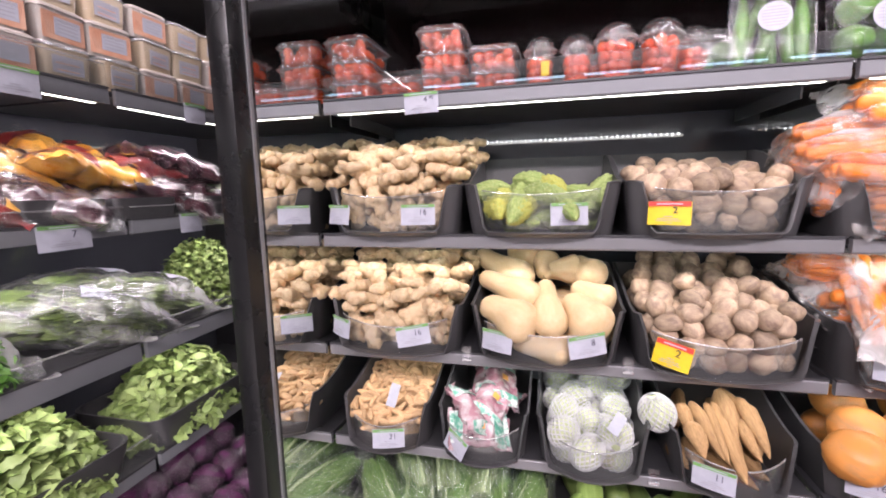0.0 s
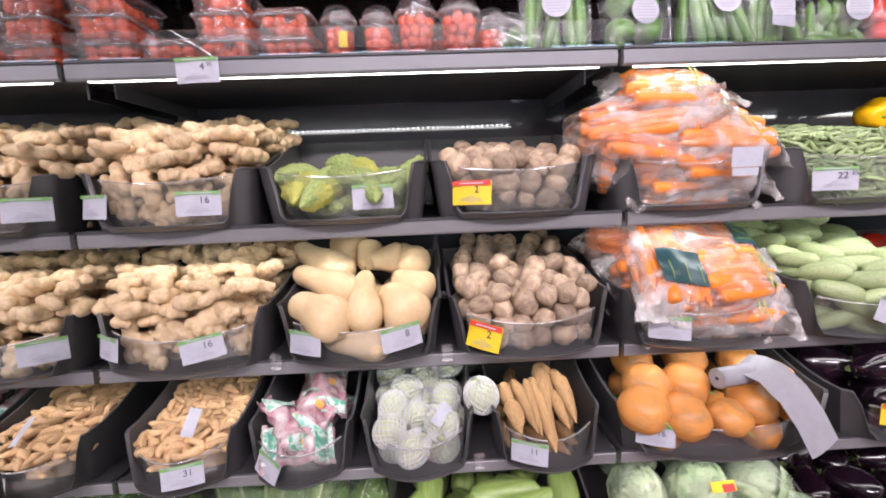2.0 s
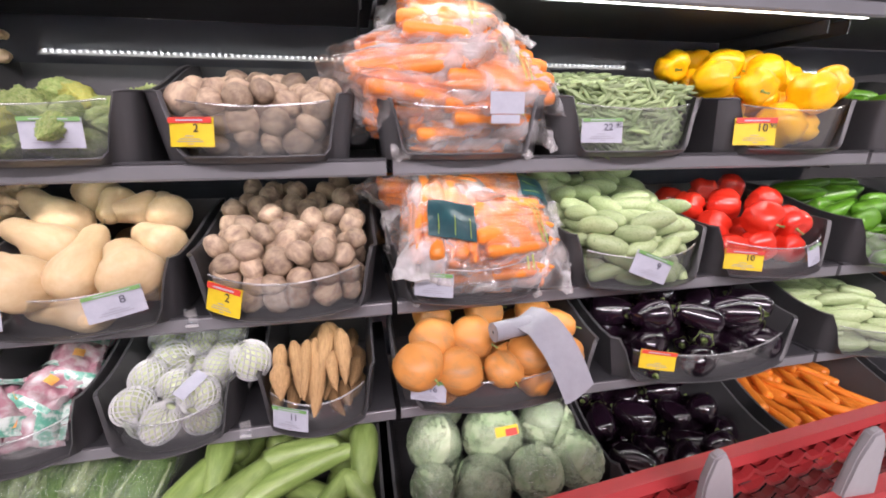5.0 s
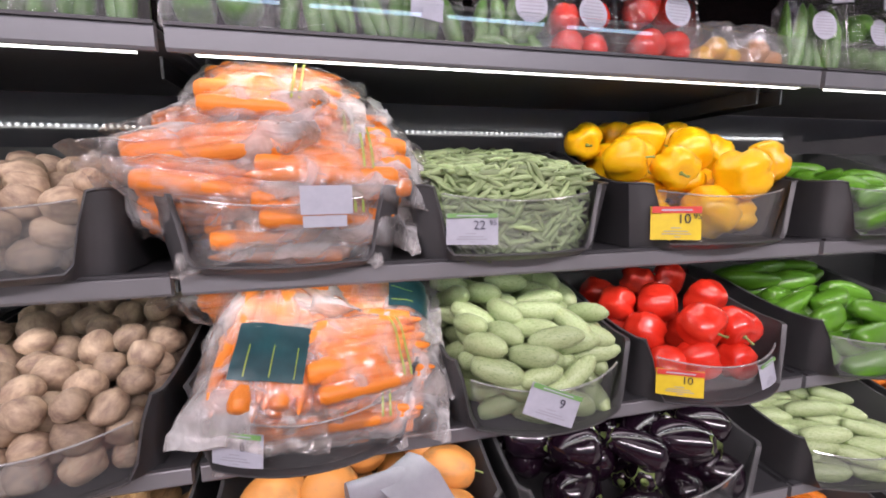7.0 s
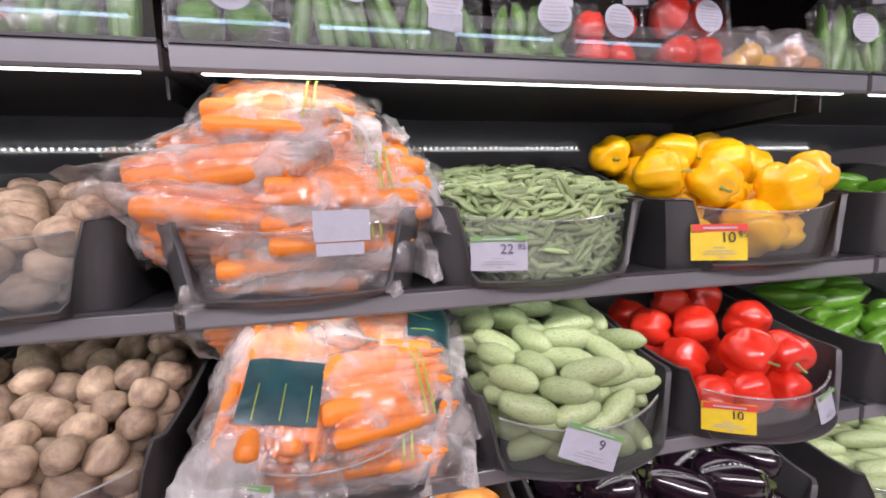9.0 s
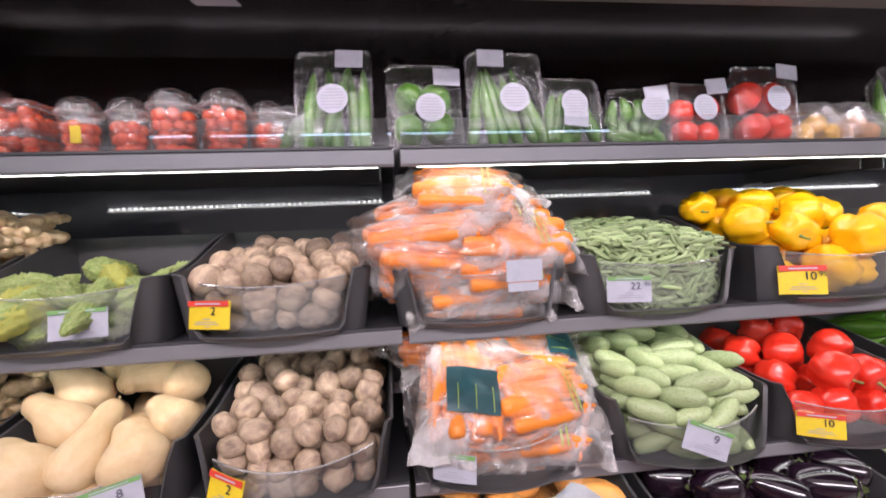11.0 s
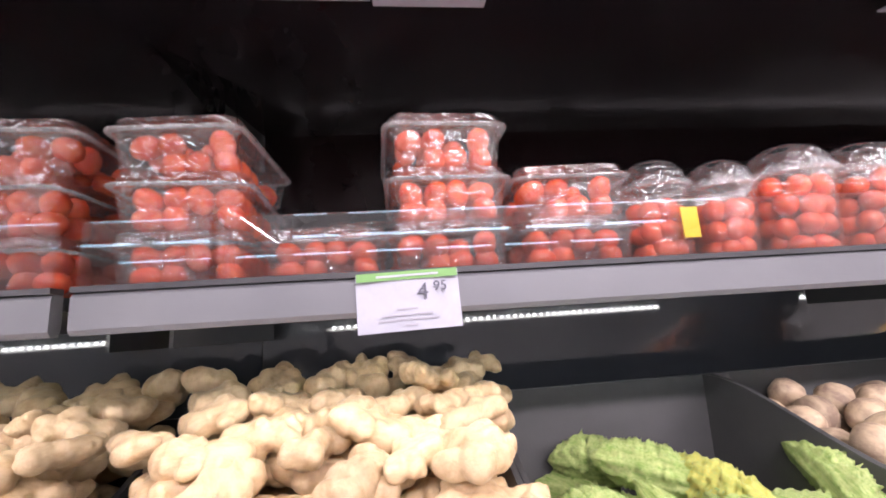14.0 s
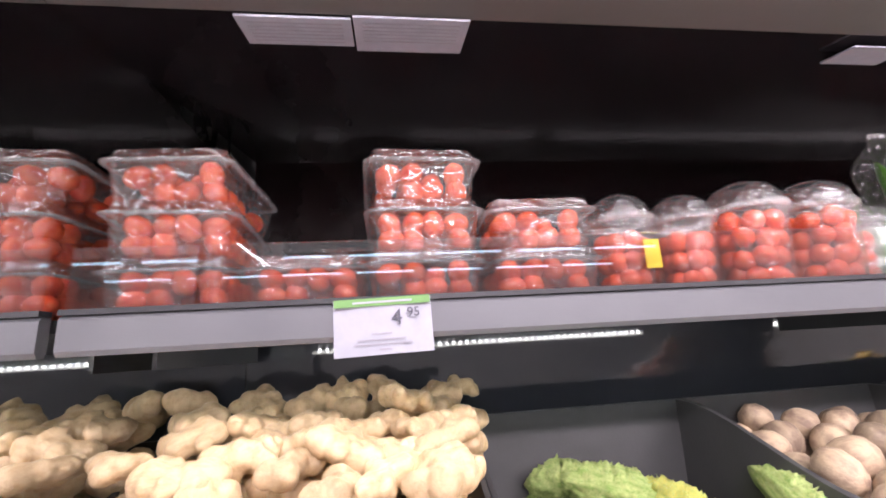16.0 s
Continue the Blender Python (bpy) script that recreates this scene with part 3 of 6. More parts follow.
guava_skin = material("guava_skin", (0.52, 0.57, 0.36), (0.45, 0.52, 0.28), 0.5, scale=12, vary=0.12)
foam_white = material("foam_white", (0.52, 0.53, 0.52), (0.47, 0.48, 0.47), 0.65, scale=40, bump=0.1)
turmeric_skin = material("turmeric_skin", (0.66, 0.45, 0.25), (0.50, 0.30, 0.14), 0.65, bump_scale=30, scale=5, bump=0.35, vary=0.2)
cabbage_leaf = material("cabbage_leaf", (0.25, 0.36, 0.19), (0.55, 0.60, 0.42), 0.42, scale=1.6, bump=0.7, bump_scale=6, vary=0.12)
lettuce_leaf = material("lettuce_leaf", (0.26, 0.40, 0.10), (0.40, 0.50, 0.18), 0.5, scale=12, bump=0.3, bump_scale=60, vary=0.12)
lettuce_rib = material("lettuce_rib", (0.50, 0.56, 0.33), (0.44, 0.50, 0.26), 0.45, scale=14, vary=0.06)
bean_green = material("bean_green", (0.25, 0.34, 0.15), (0.34, 0.42, 0.22), 0.5, scale=30, vary=0.4, island=True)
herb_green = material("herb_green", (0.20, 0.29, 0.08), (0.28, 0.36, 0.13), 0.55, scale=20, vary=0.35, island=True)
herb_dark = material("herb_dark", (0.08, 0.22, 0.03), (0.14, 0.29, 0.05), 0.55, scale=20, vary=0.35, island=True)
tomato_skin = material("tomato_skin", (0.66, 0.05, 0.02), (0.76, 0.14, 0.03), 0.2, scale=2, coat=0.3, vary=0.15, sss=0.08)
purple_leaf = material("purple_leaf", (0.085, 0.014, 0.07), (0.15, 0.04, 0.12), 0.4, scale=9, bump=0.2, vary=0.15)


def fused(name, bm, mat, voxel):
    """Overlapping lumps melted into one skin."""
    me = bpy.data.meshes.new("lumps")
    bm.to_mesh(me)
    bm.free()
    tmp = new("lumps", me)
    mod = tmp.modifiers.new("skin", "REMESH")
    mod.mode, mod.voxel_size, mod.use_smooth_shade = "VOXEL", voxel, True
    sm = tmp.modifiers.new("soft", "SMOOTH")
    sm.iterations, sm.factor = 2, 0.5
    out = bpy.data.meshes.new_from_object(tmp.evaluated_get(bpy.context.evaluated_depsgraph_get()))
    bpy.data.objects.remove(tmp)
    bpy.data.meshes.remove(me)
    out.name = name
    out.materials.clear()
    out.materials.append(mat)
    out.shade_smooth()
    return out


def ginger_mesh(seed):
    """A knobbly hand of ginger."""
    rnd = random.Random(seed)
    bm = bmesh.new()
    p, a = Vector((-0.42, 0, 0)), rnd.uniform(-0.3, 0.3)
    for i in range(3):
        ln, r = rnd.uniform(0.18, 0.28), rnd.uniform(0.12, 0.175)
        d = Vector((math.cos(a), math.sin(a), rnd.uniform(-0.15, 0.15)))
        lobes = [(p + d * ln * 0.5, d, ln * 1.0, r)]
        for sd_sign in (-1, 1):
            if rnd.random() < 0.75:
                b = a + sd_sign * rnd.uniform(0.7, 1.4)
                sd = Vector((math.cos(b), math.sin(b), rnd.uniform(-0.2, 0.45))).normalized()
                reach = rnd.uniform(0.11, 0.19)
                lobes.append((p + d * ln * 0.5 + sd * reach, sd, max(reach, r), r * rnd.uniform(0.75, 0.95)))
        for c, dd, half, rr in lobes:
            made = bmesh.ops.create_icosphere(bm, subdivisions=3, radius=1)
            turn = dd.to_track_quat("X", "Z").to_matrix()
            for v in made["verts"]:
                k = 1 + ripple(v.co, 0.16, 1.2, seed + i * 3.1)
                v.co = c + turn @ Vector((v.co.x * half * k, v.co.y * rr * k, v.co.z * rr * k))
        p = p + d * ln
        a += rnd.uniform(-0.7, 0.7)
    me = fused("ginger_root", bm, ginger_skin, 0.026)
    for v in me.vertices:
        ring = 1 + 0.10 * noise.noise(Vector((v.co.x * 14, v.co.y * 9, v.co.z * 9 + seed)))
        v.co.y, v.co.z = v.co.y * 3.0 * ring, v.co.z * 3.0 * ring
    return me


def bell_mesh(name, mat, seed):
    rnd = random.Random(seed)
    k, ph = rnd.choice((3, 4, 4)), rnd.uniform(0, 6)

    def form(c):
        a, rad = math.atan2(c.y, c.z), math.hypot(c.y, c.z)
        lob = 1.04 - 0.26 * math.exp(-(math.sin((k * a + ph) / 2) / 0.36) ** 2) * min(1, rad * 1.3)
        x = c.x * 1.0
        if c.x > 0.55:
            x = 0.55 + (c.x - 0.55) * 0.6 - 0.28 * (1 - min(1, rad / 0.55)) ** 1.4
        if c.x < -0.6:
            x = -0.6 + (c.x + 0.6) * 0.6 + 0.16 * (1 - min(1, rad / 0.5))
        tap = 0.92 + 0.12 * c.x
        return Vector((x * 0.5, c.y * lob * tap, c.z * lob * tap))
    return blob(name, mat, 0.08, 1.2, seed, 3, form)


def stem_mesh(name, mat):
    return lathe(name, [(0, 0.5), (0.15, 0.28), (0.6, 0.22), (1, 0.3)], mat, 7, bend=0.12)


def calyx_mesh():
    """Eggplant cap: five pointed sepals and a thick stalk."""
    bm = bmesh.new()
    n = 10
    top = [bm.verts.new((0.10, 0.3 * math.cos(2 * math.pi * i / n), 0.3 * math.sin(2 * math.pi * i / n))) for i in range(n)]
    low = []
    for i in range(n):
        a, r, x = 2 * math.pi * i / n, (0.86 if i % 2 else 0.62), (-0.16 if i % 2 else 0.0)
        low.append(bm.verts.new((x, r * math.cos(a), r * math.sin(a))))
    tip = [bm.verts.new((0.42, 0.13 * math.cos(2 * math.pi * i / n) + 0.06, 0.13 * math.sin(2 * math.pi * i / n))) for i in range(n)]
    for i in range(n):
        j = (i + 1) % n
        bm.faces.new((low[i], low[j], top[j], top[i]))
        bm.faces.new((top[i], top[j], tip[j], tip[i]))
    bm.faces.new(tip)
    made = bmesh.ops.solidify(bm, geom=bm.faces[:], thickness=0.05)
    bmesh.ops.recalc_face_normals(bm, faces=bm.faces)
    return mesh_of("calyx", bm, stem_green, 0.8)


GINGER = [ginger_mesh(i + 1) for i in range(10)]
BEET = [blob("beetroot", beet_skin, 0.15, 1.2, i * 3.3, 3, lambda c, q=0.88 + 0.05 * i: Vector((0.5 * q * (c.x + 0.5 * max(0, c.x - 0.86)), c.y, c.z * 0.95))) for i in range(5)]
SQUASHES = [lathe("butternut_squash", [(-0.5, 0.06), (-0.485, 0.22), (-0.45, 0.42), (-0.38, 0.56), (-0.27, 0.62), (-0.15, 0.66), (-0.04, 0.75), (0.07, 0.88), (0.18, 0.97), (0.27, 1.0),
            (0.36, 0.94), (0.43, 0.74), (0.475, 0.48), (0.495, 0.15)], squash_skin, 20, 0.1 * (i - 1), 0.07, 1.0, i * 2.0) for i in range(3)]
ZUCCHINI = [lathe("marrow", [(-0.5, 0.2), (-0.48, 0.55), (-0.4, 0.8), (-0.2, 0.97), (0.05, 1), (0.25, 0.9), (0.38, 0.68), (0.46, 0.42), (0.49, 0.3), (0.5, 0.26)],
            zucchini_skin, 12, 0.18 * (i - 1), 0.05, 1.5, i * 2.0) for i in range(3)]
YELLOW = [bell_mesh("yellow_pepper", pepper_yellow, i + 3) for i in range(4)]
RED = [bell_mesh("red_pepper", pepper_red, i + 11) for i in range(4)]
GREENP = [lathe("green_pepper", [(-0.5, 0.08), (-0.46, 0.4), (-0.3, 0.75), (0, 0.98), (0.25, 1.0), (0.4, 0.85), (0.46, 0.5), (0.47, 0.2)], pepper_green, 12, 0.3 * (i - 1), 0.16, 1.6, i * 5.0, 3, 0.1) for i in range(3)]
EGG = [lathe("eggplant", [(-0.5, 0.15), (-0.485, 0.45), (-0.43, 0.75), (-0.3, 0.96), (-0.1, 1.0), (0.1, 0.93), (0.3, 0.74), (0.42, 0.55), (0.48, 0.4), (0.5, 0.3)],
       eggplant_skin, 14, 0.15 * (i - 1), 0.04, 1.2, i * 2.0) for i in range(3)]
PUMP = [blob("pumpkin", pumpkin_skin, 0.06, 1.1, i * 4.0, 3, lambda c: Vector((c.x * 0.5 * (1 - 0.10 * math.exp(-6 * (c.y ** 2 + c.z ** 2))), c.y * (1 + 0.05 * math.cos(8 * math.atan2(c.y, c.z))), c.z * (1 + 0.05 * math.cos(8 * math.atan2(c.y, c.z)))))) for i in range(3)]
GOURDS = [lathe("bottle_gourd", [(-0.5, 0.12), (-0.48, 0.5), (-0.42, 0.85), (-0.3, 1.0), (-0.1, 0.98), (0.1, 0.88), (0.28, 0.72), (0.4, 0.62), (0.46, 0.5), (0.5, 0.2)],
          gourd_skin, 14, b, 0.05, 1.2, i * 2.0) for i, b in enumerate((0.0, 0.5, 0.9))]
ROOTS = [lathe("long_root", [(-0.5, 0.1), (-0.47, 0.45), (-0.38, 0.8), (-0.2, 1.0), (0, 0.95), (0.2, 0.78), (0.35, 0.5), (0.46, 0.2), (0.5, 0.08)], root_skin, 12, 0.45 * (i - 1), 0.34, 1.5, i * 3.0) for i in range(3)]
CARROT = [lathe("carrot", [(-0.5, 0.3), (-0.49, 0.8), (-0.44, 1.0), (-0.2, 0.95), (0.1, 0.8), (0.35, 0.55), (0.47, 0.25), (0.5, 0.06)], carrot_skin, 9, 0.2 * (i - 1), 0.06, 2, i * 3.0) for i in range(3)]
TURM = [lathe("turmeric_finger", rounded(8), turmeric_skin, 8, 0.5 * (i - 1), 0.28, 1.5, i * 3.0) for i in range(4)]
TOMATO = [blob("cherry_tomato", tomato_skin, 0.03, 1, i, 2, lambda c: Vector((c.x * 0.5, c.y, c.z))) for i in range(2)]


def bitter_mesh(mat, seed, bend):
    """Warty tapering gourd."""
    prof = [(-0.5 + i / 60, max(0.04, (1 - abs(2 * i / 60 - 1) ** 2.2) ** 0.75)) for i in range(61)]
    bm_me = lathe("bitter_gourd", prof, mat, 36, bend, 0.0, 3, seed, 9, 0.06)
    for v in bm_me.vertices:
        k = 0.34 * noise.noise(Vector((v.co.x * 42 + seed, v.co.y * 7, v.co.z * 7))) + 0.16 * noise.noise(Vector((v.co.x * 12, v.co.y * 2, v.co.z * 2 + seed)))
        v.co.y *= 1 + k
        v.co.z *= 1 + k
    return bm_me


BITTERS = [bitter_mesh(bitter_skin, 1, 0.4), bitter_mesh(bitter_skin, 2, 0.9), bitter_mesh(bitter_yellow, 3, -0.3)]
STEM = stem_mesh("stem", stem_green)
STUB = stem_mesh("stem", material("dry_stem", (0.30, 0.22, 0.10), (0.20, 0.14, 0.06), 0.7, scale=6))
CALYX = calyx_mesh()


def net_mesh():
    """Foam net sleeve: a knitted lattice round a fruit."""
    bm = bmesh.new()
    n, rows_ = 17, 11
    for r in range(rows_):
        for i in range(n):
            for sgn in (-1, 1):
                pts = []
                for s in range(3):
                    th = math.pi * (0.08 + 0.84 * (r + s / 2) / rows_)
                    a = 2 * math.pi * (i + (0.5 if r % 2 else 0) + sgn * s / 4) / n
                    pts.append(Vector((math.cos(th) * 0.53, 1.06 * math.sin(th) * math.cos(a), 1.06 * math.sin(th) * math.sin(a))))
                wd = 0.033
                for p, q in zip(pts, pts[1:]):
                    side_v = (q - p).cross(p).normalized() * wd
                    out = p.normalized() * 0.06
                    f = [bm.verts.new(c) for c in (p - side_v, p + out, p + side_v, q - side_v, q + out, q + side_v)]
                    bm.faces.new((f[0], f[1], f[4], f[3]))
                    bm.faces.new((f[1], f[2], f[5], f[4]))
    return mesh_of("foam_net", bm, foam_white, 1.2)


NET = net_mesh()
GUAVA = [blob("guava", guava_skin, 0.08, 1.4, i * 2.0, 3, lambda c: Vector((c.x * 0.5, c.y, c.z))) for i in range(2)]


def item(mesh, m, label, category, group, kids=(), name=""):
    """One piece of produce as a thing of its own; kids: (mesh, local pose) of its stem, cap or net."""
    ob = new(name or mesh.name.split(".")[0], mesh)
    ob.matrix_world = m
    tagged(ob, label, category, group)
    for kid, km in kids:
        k = new(kid.name.split(".")[0], kid)
        k.parent = ob
        k.matrix_local = km
    return ob


def size(L, r, r2=None):
    return Matrix.Diagonal((L, r, r2 or r, 1))


class Heap:
    """Drops pieces one by one on a height map, lowest free place first."""

    def __init__(self, t, front=0.0, seed=0, margin=0.0):
        cx, w, yf, yb, z, hb, hw, bulge = t["plan"]
        self.rnd = random.Random(seed)
        self.c = 0.006
        self.x0, self.x1 = cx - w / 2 * 0.915 + margin, cx + w / 2 * 0.915 - margin
        self.y0, self.y1 = yf - bulge * 0.72 - front, yb - 0.02
        self.cx, self.w, self.yf, self.bulge = cx, w, yf, bulge
        self.nx, self.ny = int((self.x1 - self.x0) / self.c) + 1, int((self.y1 - self.y0) / self.c) + 1
        self.base = z + 0.006
        self.h = np.full((self.nx, self.ny), self.base)
        gx = self.x0 + self.c * np.arange(self.nx)
        gy = self.y0 + self.c * np.arange(self.ny)
        self.gx, self.gy = np.meshgrid(gx, gy, indexing="ij")

    def drop(self, a, b, c, yaw, target, tries=20, sink=0.72, slack=0.008, grow=1.0, snug=0.9):
        """Half axes a, b, c. Returns the resting place that lies lowest under the target surface, or None."""
        best = None
        ca, sa = math.cos(yaw), math.sin(yaw)
        ex, ey = math.hypot(a * ca, b * sa) * grow, math.hypot(a * sa, b * ca) * grow
        for _ in range(tries):
            x = self.rnd.uniform(self.x0 + ex, max(self.x0 + ex, self.x1 - ex))
            y = self.rnd.uniform(self.y0 + ey * snug, max(self.y0 + ey, self.y1 - ey * 0.8))
            u = 0.5 - min(0.47, (abs(x - self.cx) + ex * (1.05 if grow > 1.2 else 0.75)) / self.w)
            if y - ey * snug < self.yf + 0.02 - self.bulge * 0.86 * math.sin(math.pi * min(0.98, max(0.02, u))) ** 0.68 + 0.004:
                continue
            dx, dy = self.gx - x, self.gy - y
            r2 = ((dx * ca + dy * sa) / a) ** 2 + ((dy * ca - dx * sa) / b) ** 2
            inside = r2 < 0.85
            if not inside.any():
                continue
            low = c * np.sqrt(1 - r2[inside])
            z = max(self.h[inside] + low * sink)
            over = z + c - target(x, y)
            if over <= slack and (best is None or z < best[0]):
                best = (z, x, y, z, inside, r2)
        if best is None:
            return None
        _, x, y, z, inside, r2 = best
        self.h[inside] = np.maximum(self.h[inside], z + c * np.sqrt(1 - r2[inside]) * sink)
        return x, y, z


def lean_on_window(t, rnd, L, r, top, thick=1.0, pack=1.0, pitch=35):
    """Poses of a layer of pieces that lie against the tray's clear front, row on row."""
    cx, w, yf, yb, z0, hb, hw, bulge = t["plan"]
    cy = (yb - yf) * 0.45
    z = r * 0.9 + 0.006
    row = 0
    while z < top:
        reach = max(0.02, w * 0.40 - L * 0.5) if thick == 1 else w * 0.42 - L * 0.4
        x = -reach + (L * 0.25 if row % 2 else 0)
        while x <= reach:
            k = rnd.uniform(0.74, 1.16)
            px, pz = x + rnd.uniform(-0.24, 0.24) * L, z + rnd.uniform(-0.3, 0.6) * r
            u = px / w / 0.95 + 0.5
            y = 0.02 - bulge * math.sin(math.pi * u) ** 0.68
            slope = (math.sin(math.pi * (u + 0.01)) ** 0.68 - math.sin(math.pi * (u - 0.01)) ** 0.68) / (0.02 * w) * -bulge
            by = cy + (y - cy) * 0.9
            py = yf + by + (y - by) * (0.12 + 0.88 * min(1, pz / hb)) + (0.013 if thick == 1 else 0.019) + r * thick * k * 0.92 + rnd.uniform(0, 0.006)
            m = pose(cx + px, py, z0 + pz, 0, 0, math.degrees(math.atan(slope))) @ pose(0, 0, 0, 0, rnd.uniform(-pitch, pitch), 0) @ pose(0, 0, 0, 90 if thick < 1 else rnd.uniform(-180, 180))
            yield m @ size(L * k, r * k), cx + px, py, z0 + pz
            x += L * rnd.uniform(0.78, 0.95) * pack
        z += r * (1.55 if thick == 1 else 1.3) * pack
        row += 1


def pile(t, meshes, dims, target, count, label, category, group, seed, yaws=(0, 360), lean=10, kids=None, front=0.0, flat=1.0, spread=0.12, misses=90, fill=None, grow=1.0, snug=0.9, face=0.0, thick=1.0, over=0.0):
    """Fill a tray with pieces; dims: length and half-width."""
    heap = Heap(t, front, seed, -over if over else 0.009 if grow > 1.2 else 0.0)
    rnd = heap.rnd
    if over:
        rim = np.abs(heap.gx - heap.cx) > heap.w * 0.44
        heap.h[rim] = np.maximum(heap.h[rim], heap.base + 0.11 + 0.25 * np.maximum(0, heap.gy[rim] - heap.yf - 0.05))
    if fill:
        heap.h = np.maximum(heap.h, np.vectorize(target)(heap.gx, heap.gy) - fill - 2.2 * np.maximum(0, 0.055 - (heap.gy - heap.y0)))
    made, lost = [], 0
    for m, x, y, z in lean_on_window(t, rnd, dims[0] * grow, dims[1] * grow, face, thick):
        made.append(item(rnd.choice(meshes), m, label, category, group, kids(rnd) if kids else ()))
        r2 = ((heap.gx - x) / (dims[0] * 0.5)) ** 2 + ((heap.gy - y) / (dims[1] * thick)) ** 2
        on = r2 < 0.85
        heap.h[on] = np.maximum(heap.h[on], z + dims[1] * 0.6)
    while len(made) < count and lost < misses:
        k = rnd.uniform(1 - spread, 1 + spread)
        L, r = dims[0] * k, dims[1] * rnd.uniform(1 - spread, 1 + spread)
        yaw = radians(rnd.uniform(*yaws))
        p = heap.drop(L / 2, r, r * flat, yaw, target, grow=grow, snug=snug)
        if p is None:
            lost += 1
            continue
        m = pose(*p, rnd.uniform(-180, 180) if flat == 1 else rnd.uniform(-18, 18), rnd.uniform(-lean, lean), math.degrees(yaw)) @ size(L * grow, r * grow)
        mesh = rnd.choice(meshes)
        made.append(item(mesh, m, label, category, group, kids(rnd) if kids else ()))
    return made


def ramp(t, front, back, power=1.0, dome=0.0):
    """Top of a heap: heights above the tray floor at its front and back, fuller in the middle."""
    cx, w, yf, yb, z, hb, hw, bulge = t["plan"]

    def top(x, y):
        u = min(1, max(0, (y - yf) / (yb - yf)))
        return z + front + (back - front) * u ** power + dome * (1 - (2 * (x - cx) / w) ** 2)
    return top


def set_out(rows, meshes, label, category, group, kids=None, seed=1, stretch=1.12, fat=1.0, drop=0.02, least=2.1, pick=None, press=1.0):
    """Pieces at given places: x, y, z, length, half-width, yaw, pitch."""
    rnd = random.Random(seed)
    for i, (x, y, z, L, r, yaw, pitch) in enumerate(rows):
        r = r * fat
        m = pose(x, y + drop * 0.6, z - drop, 0, -pitch, yaw) @ pose(0, 0, 0, rnd.uniform(-180, 180) if pick is None and press == 1 else rnd.uniform(-14, 14)) @ size(max(L * stretch, r * least), r, r * press)
        mesh = meshes[pick[i]] if pick else rnd.choice(meshes)
        item(mesh, m, label, category, group, kids(rnd) if kids else ())


def core(t, target, depth, mat, name, label, category):
    """The buried body of a heap of small stuff."""
    heap = Heap(t)
    bm = bmesh.new()
    nx, ny = 12, 14
    in_x = 0.06 * (heap.x1 - heap.x0)
    grid = []
    for i in range(nx):
        col = []
        for j in range(ny):
            x, y = heap.x0 + in_x + (heap.x1 - heap.x0 - 2 * in_x) * i / (nx - 1), heap.y0 + 0.012 + (heap.y1 - heap.y0 - 0.012) * j / (ny - 1)
            u = (x - heap.cx) / heap.w + 0.5
            y = max(y, heap.yf + 0.10 - heap.bulge * 0.86 * math.sin(math.pi * min(0.98, max(0.02, u))) ** 0.68)
            edge = 0.012 if i in (0, nx - 1) or j in (0, ny - 1) else 0
            z = max(heap.base + 0.002, target(x, y) - depth - 0.006 - edge - 2.2 * max(0, 0.06 - (y - heap.y0)) + 0.006 * noise.noise(Vector((x * 60, y * 60, 1))))
            col.append((bm.verts.new((x, y, z)), bm.verts.new((x, y, heap.base))))
        grid.append(col)
    for i in range(nx - 1):
        for j in range(ny - 1):
            bm.faces.new([grid[a][b][0] for a, b in ((i, j), (i + 1, j), (i + 1, j + 1), (i, j + 1))])
    ring = [grid[i][0] for i in range(nx)] + [grid[nx - 1][j] for j in range(1, ny)] + [grid[i][ny - 1] for i in range(nx - 2, -1, -1)] + [grid[0][j] for j in range(ny - 2, 0, -1)]
    for a, b in zip(ring, ring[1:] + ring[:1]):
        bm.faces.new((a[1], b[1], b[0], a[0]))
    return tagged(part(name, bm, mat, None, "", 1.0), label, category, kind="stuff")


# ---- heaps in the trays ----
pile(T2[0], GINGER, (0.064, 0.0265), ramp(T2[0], 0.165, 0.25, 0.7), 280, "pale brown fresh ginger root in a black tray", "ginger", "ginger roots", 5, flat=0.62, grow=1.2, misses=500, lean=26, snug=0.72, face=0.10, thick=0.6, over=0.034)
pile(T3[0], GINGER, (0.068, 0.0275), ramp(T3[0], 0.155, 0.24, 0.7), 280, "pale brown fresh ginger root in a black tray", "ginger", "ginger roots", 6, flat=0.62, grow=1.2, misses=500, lean=26, snug=0.72, face=0.10, thick=0.6, over=0.034)
beet_label = "brown earthy round root vegetable in a black tray"
pile(T2[2], BEET, (0.050, 0.024), ramp(T2[2], 0.115, 0.165, 1.0, 0.012), 130, beet_label, "root vegetable", "round roots", 7, lean=60, spread=0.13, misses=220, face=0.075)
pile(T3[2], BEET, (0.050, 0.024), ramp(T3[2], 0.14, 0.235), 165, beet_label, "root vegetable", "round roots", 8, lean=60, spread=0.15, misses=220, face=0.09)


def bell_kids(rnd):
    return ((STEM, pose(0.3, 0, 0) @ size(0.2, 0.2)),)


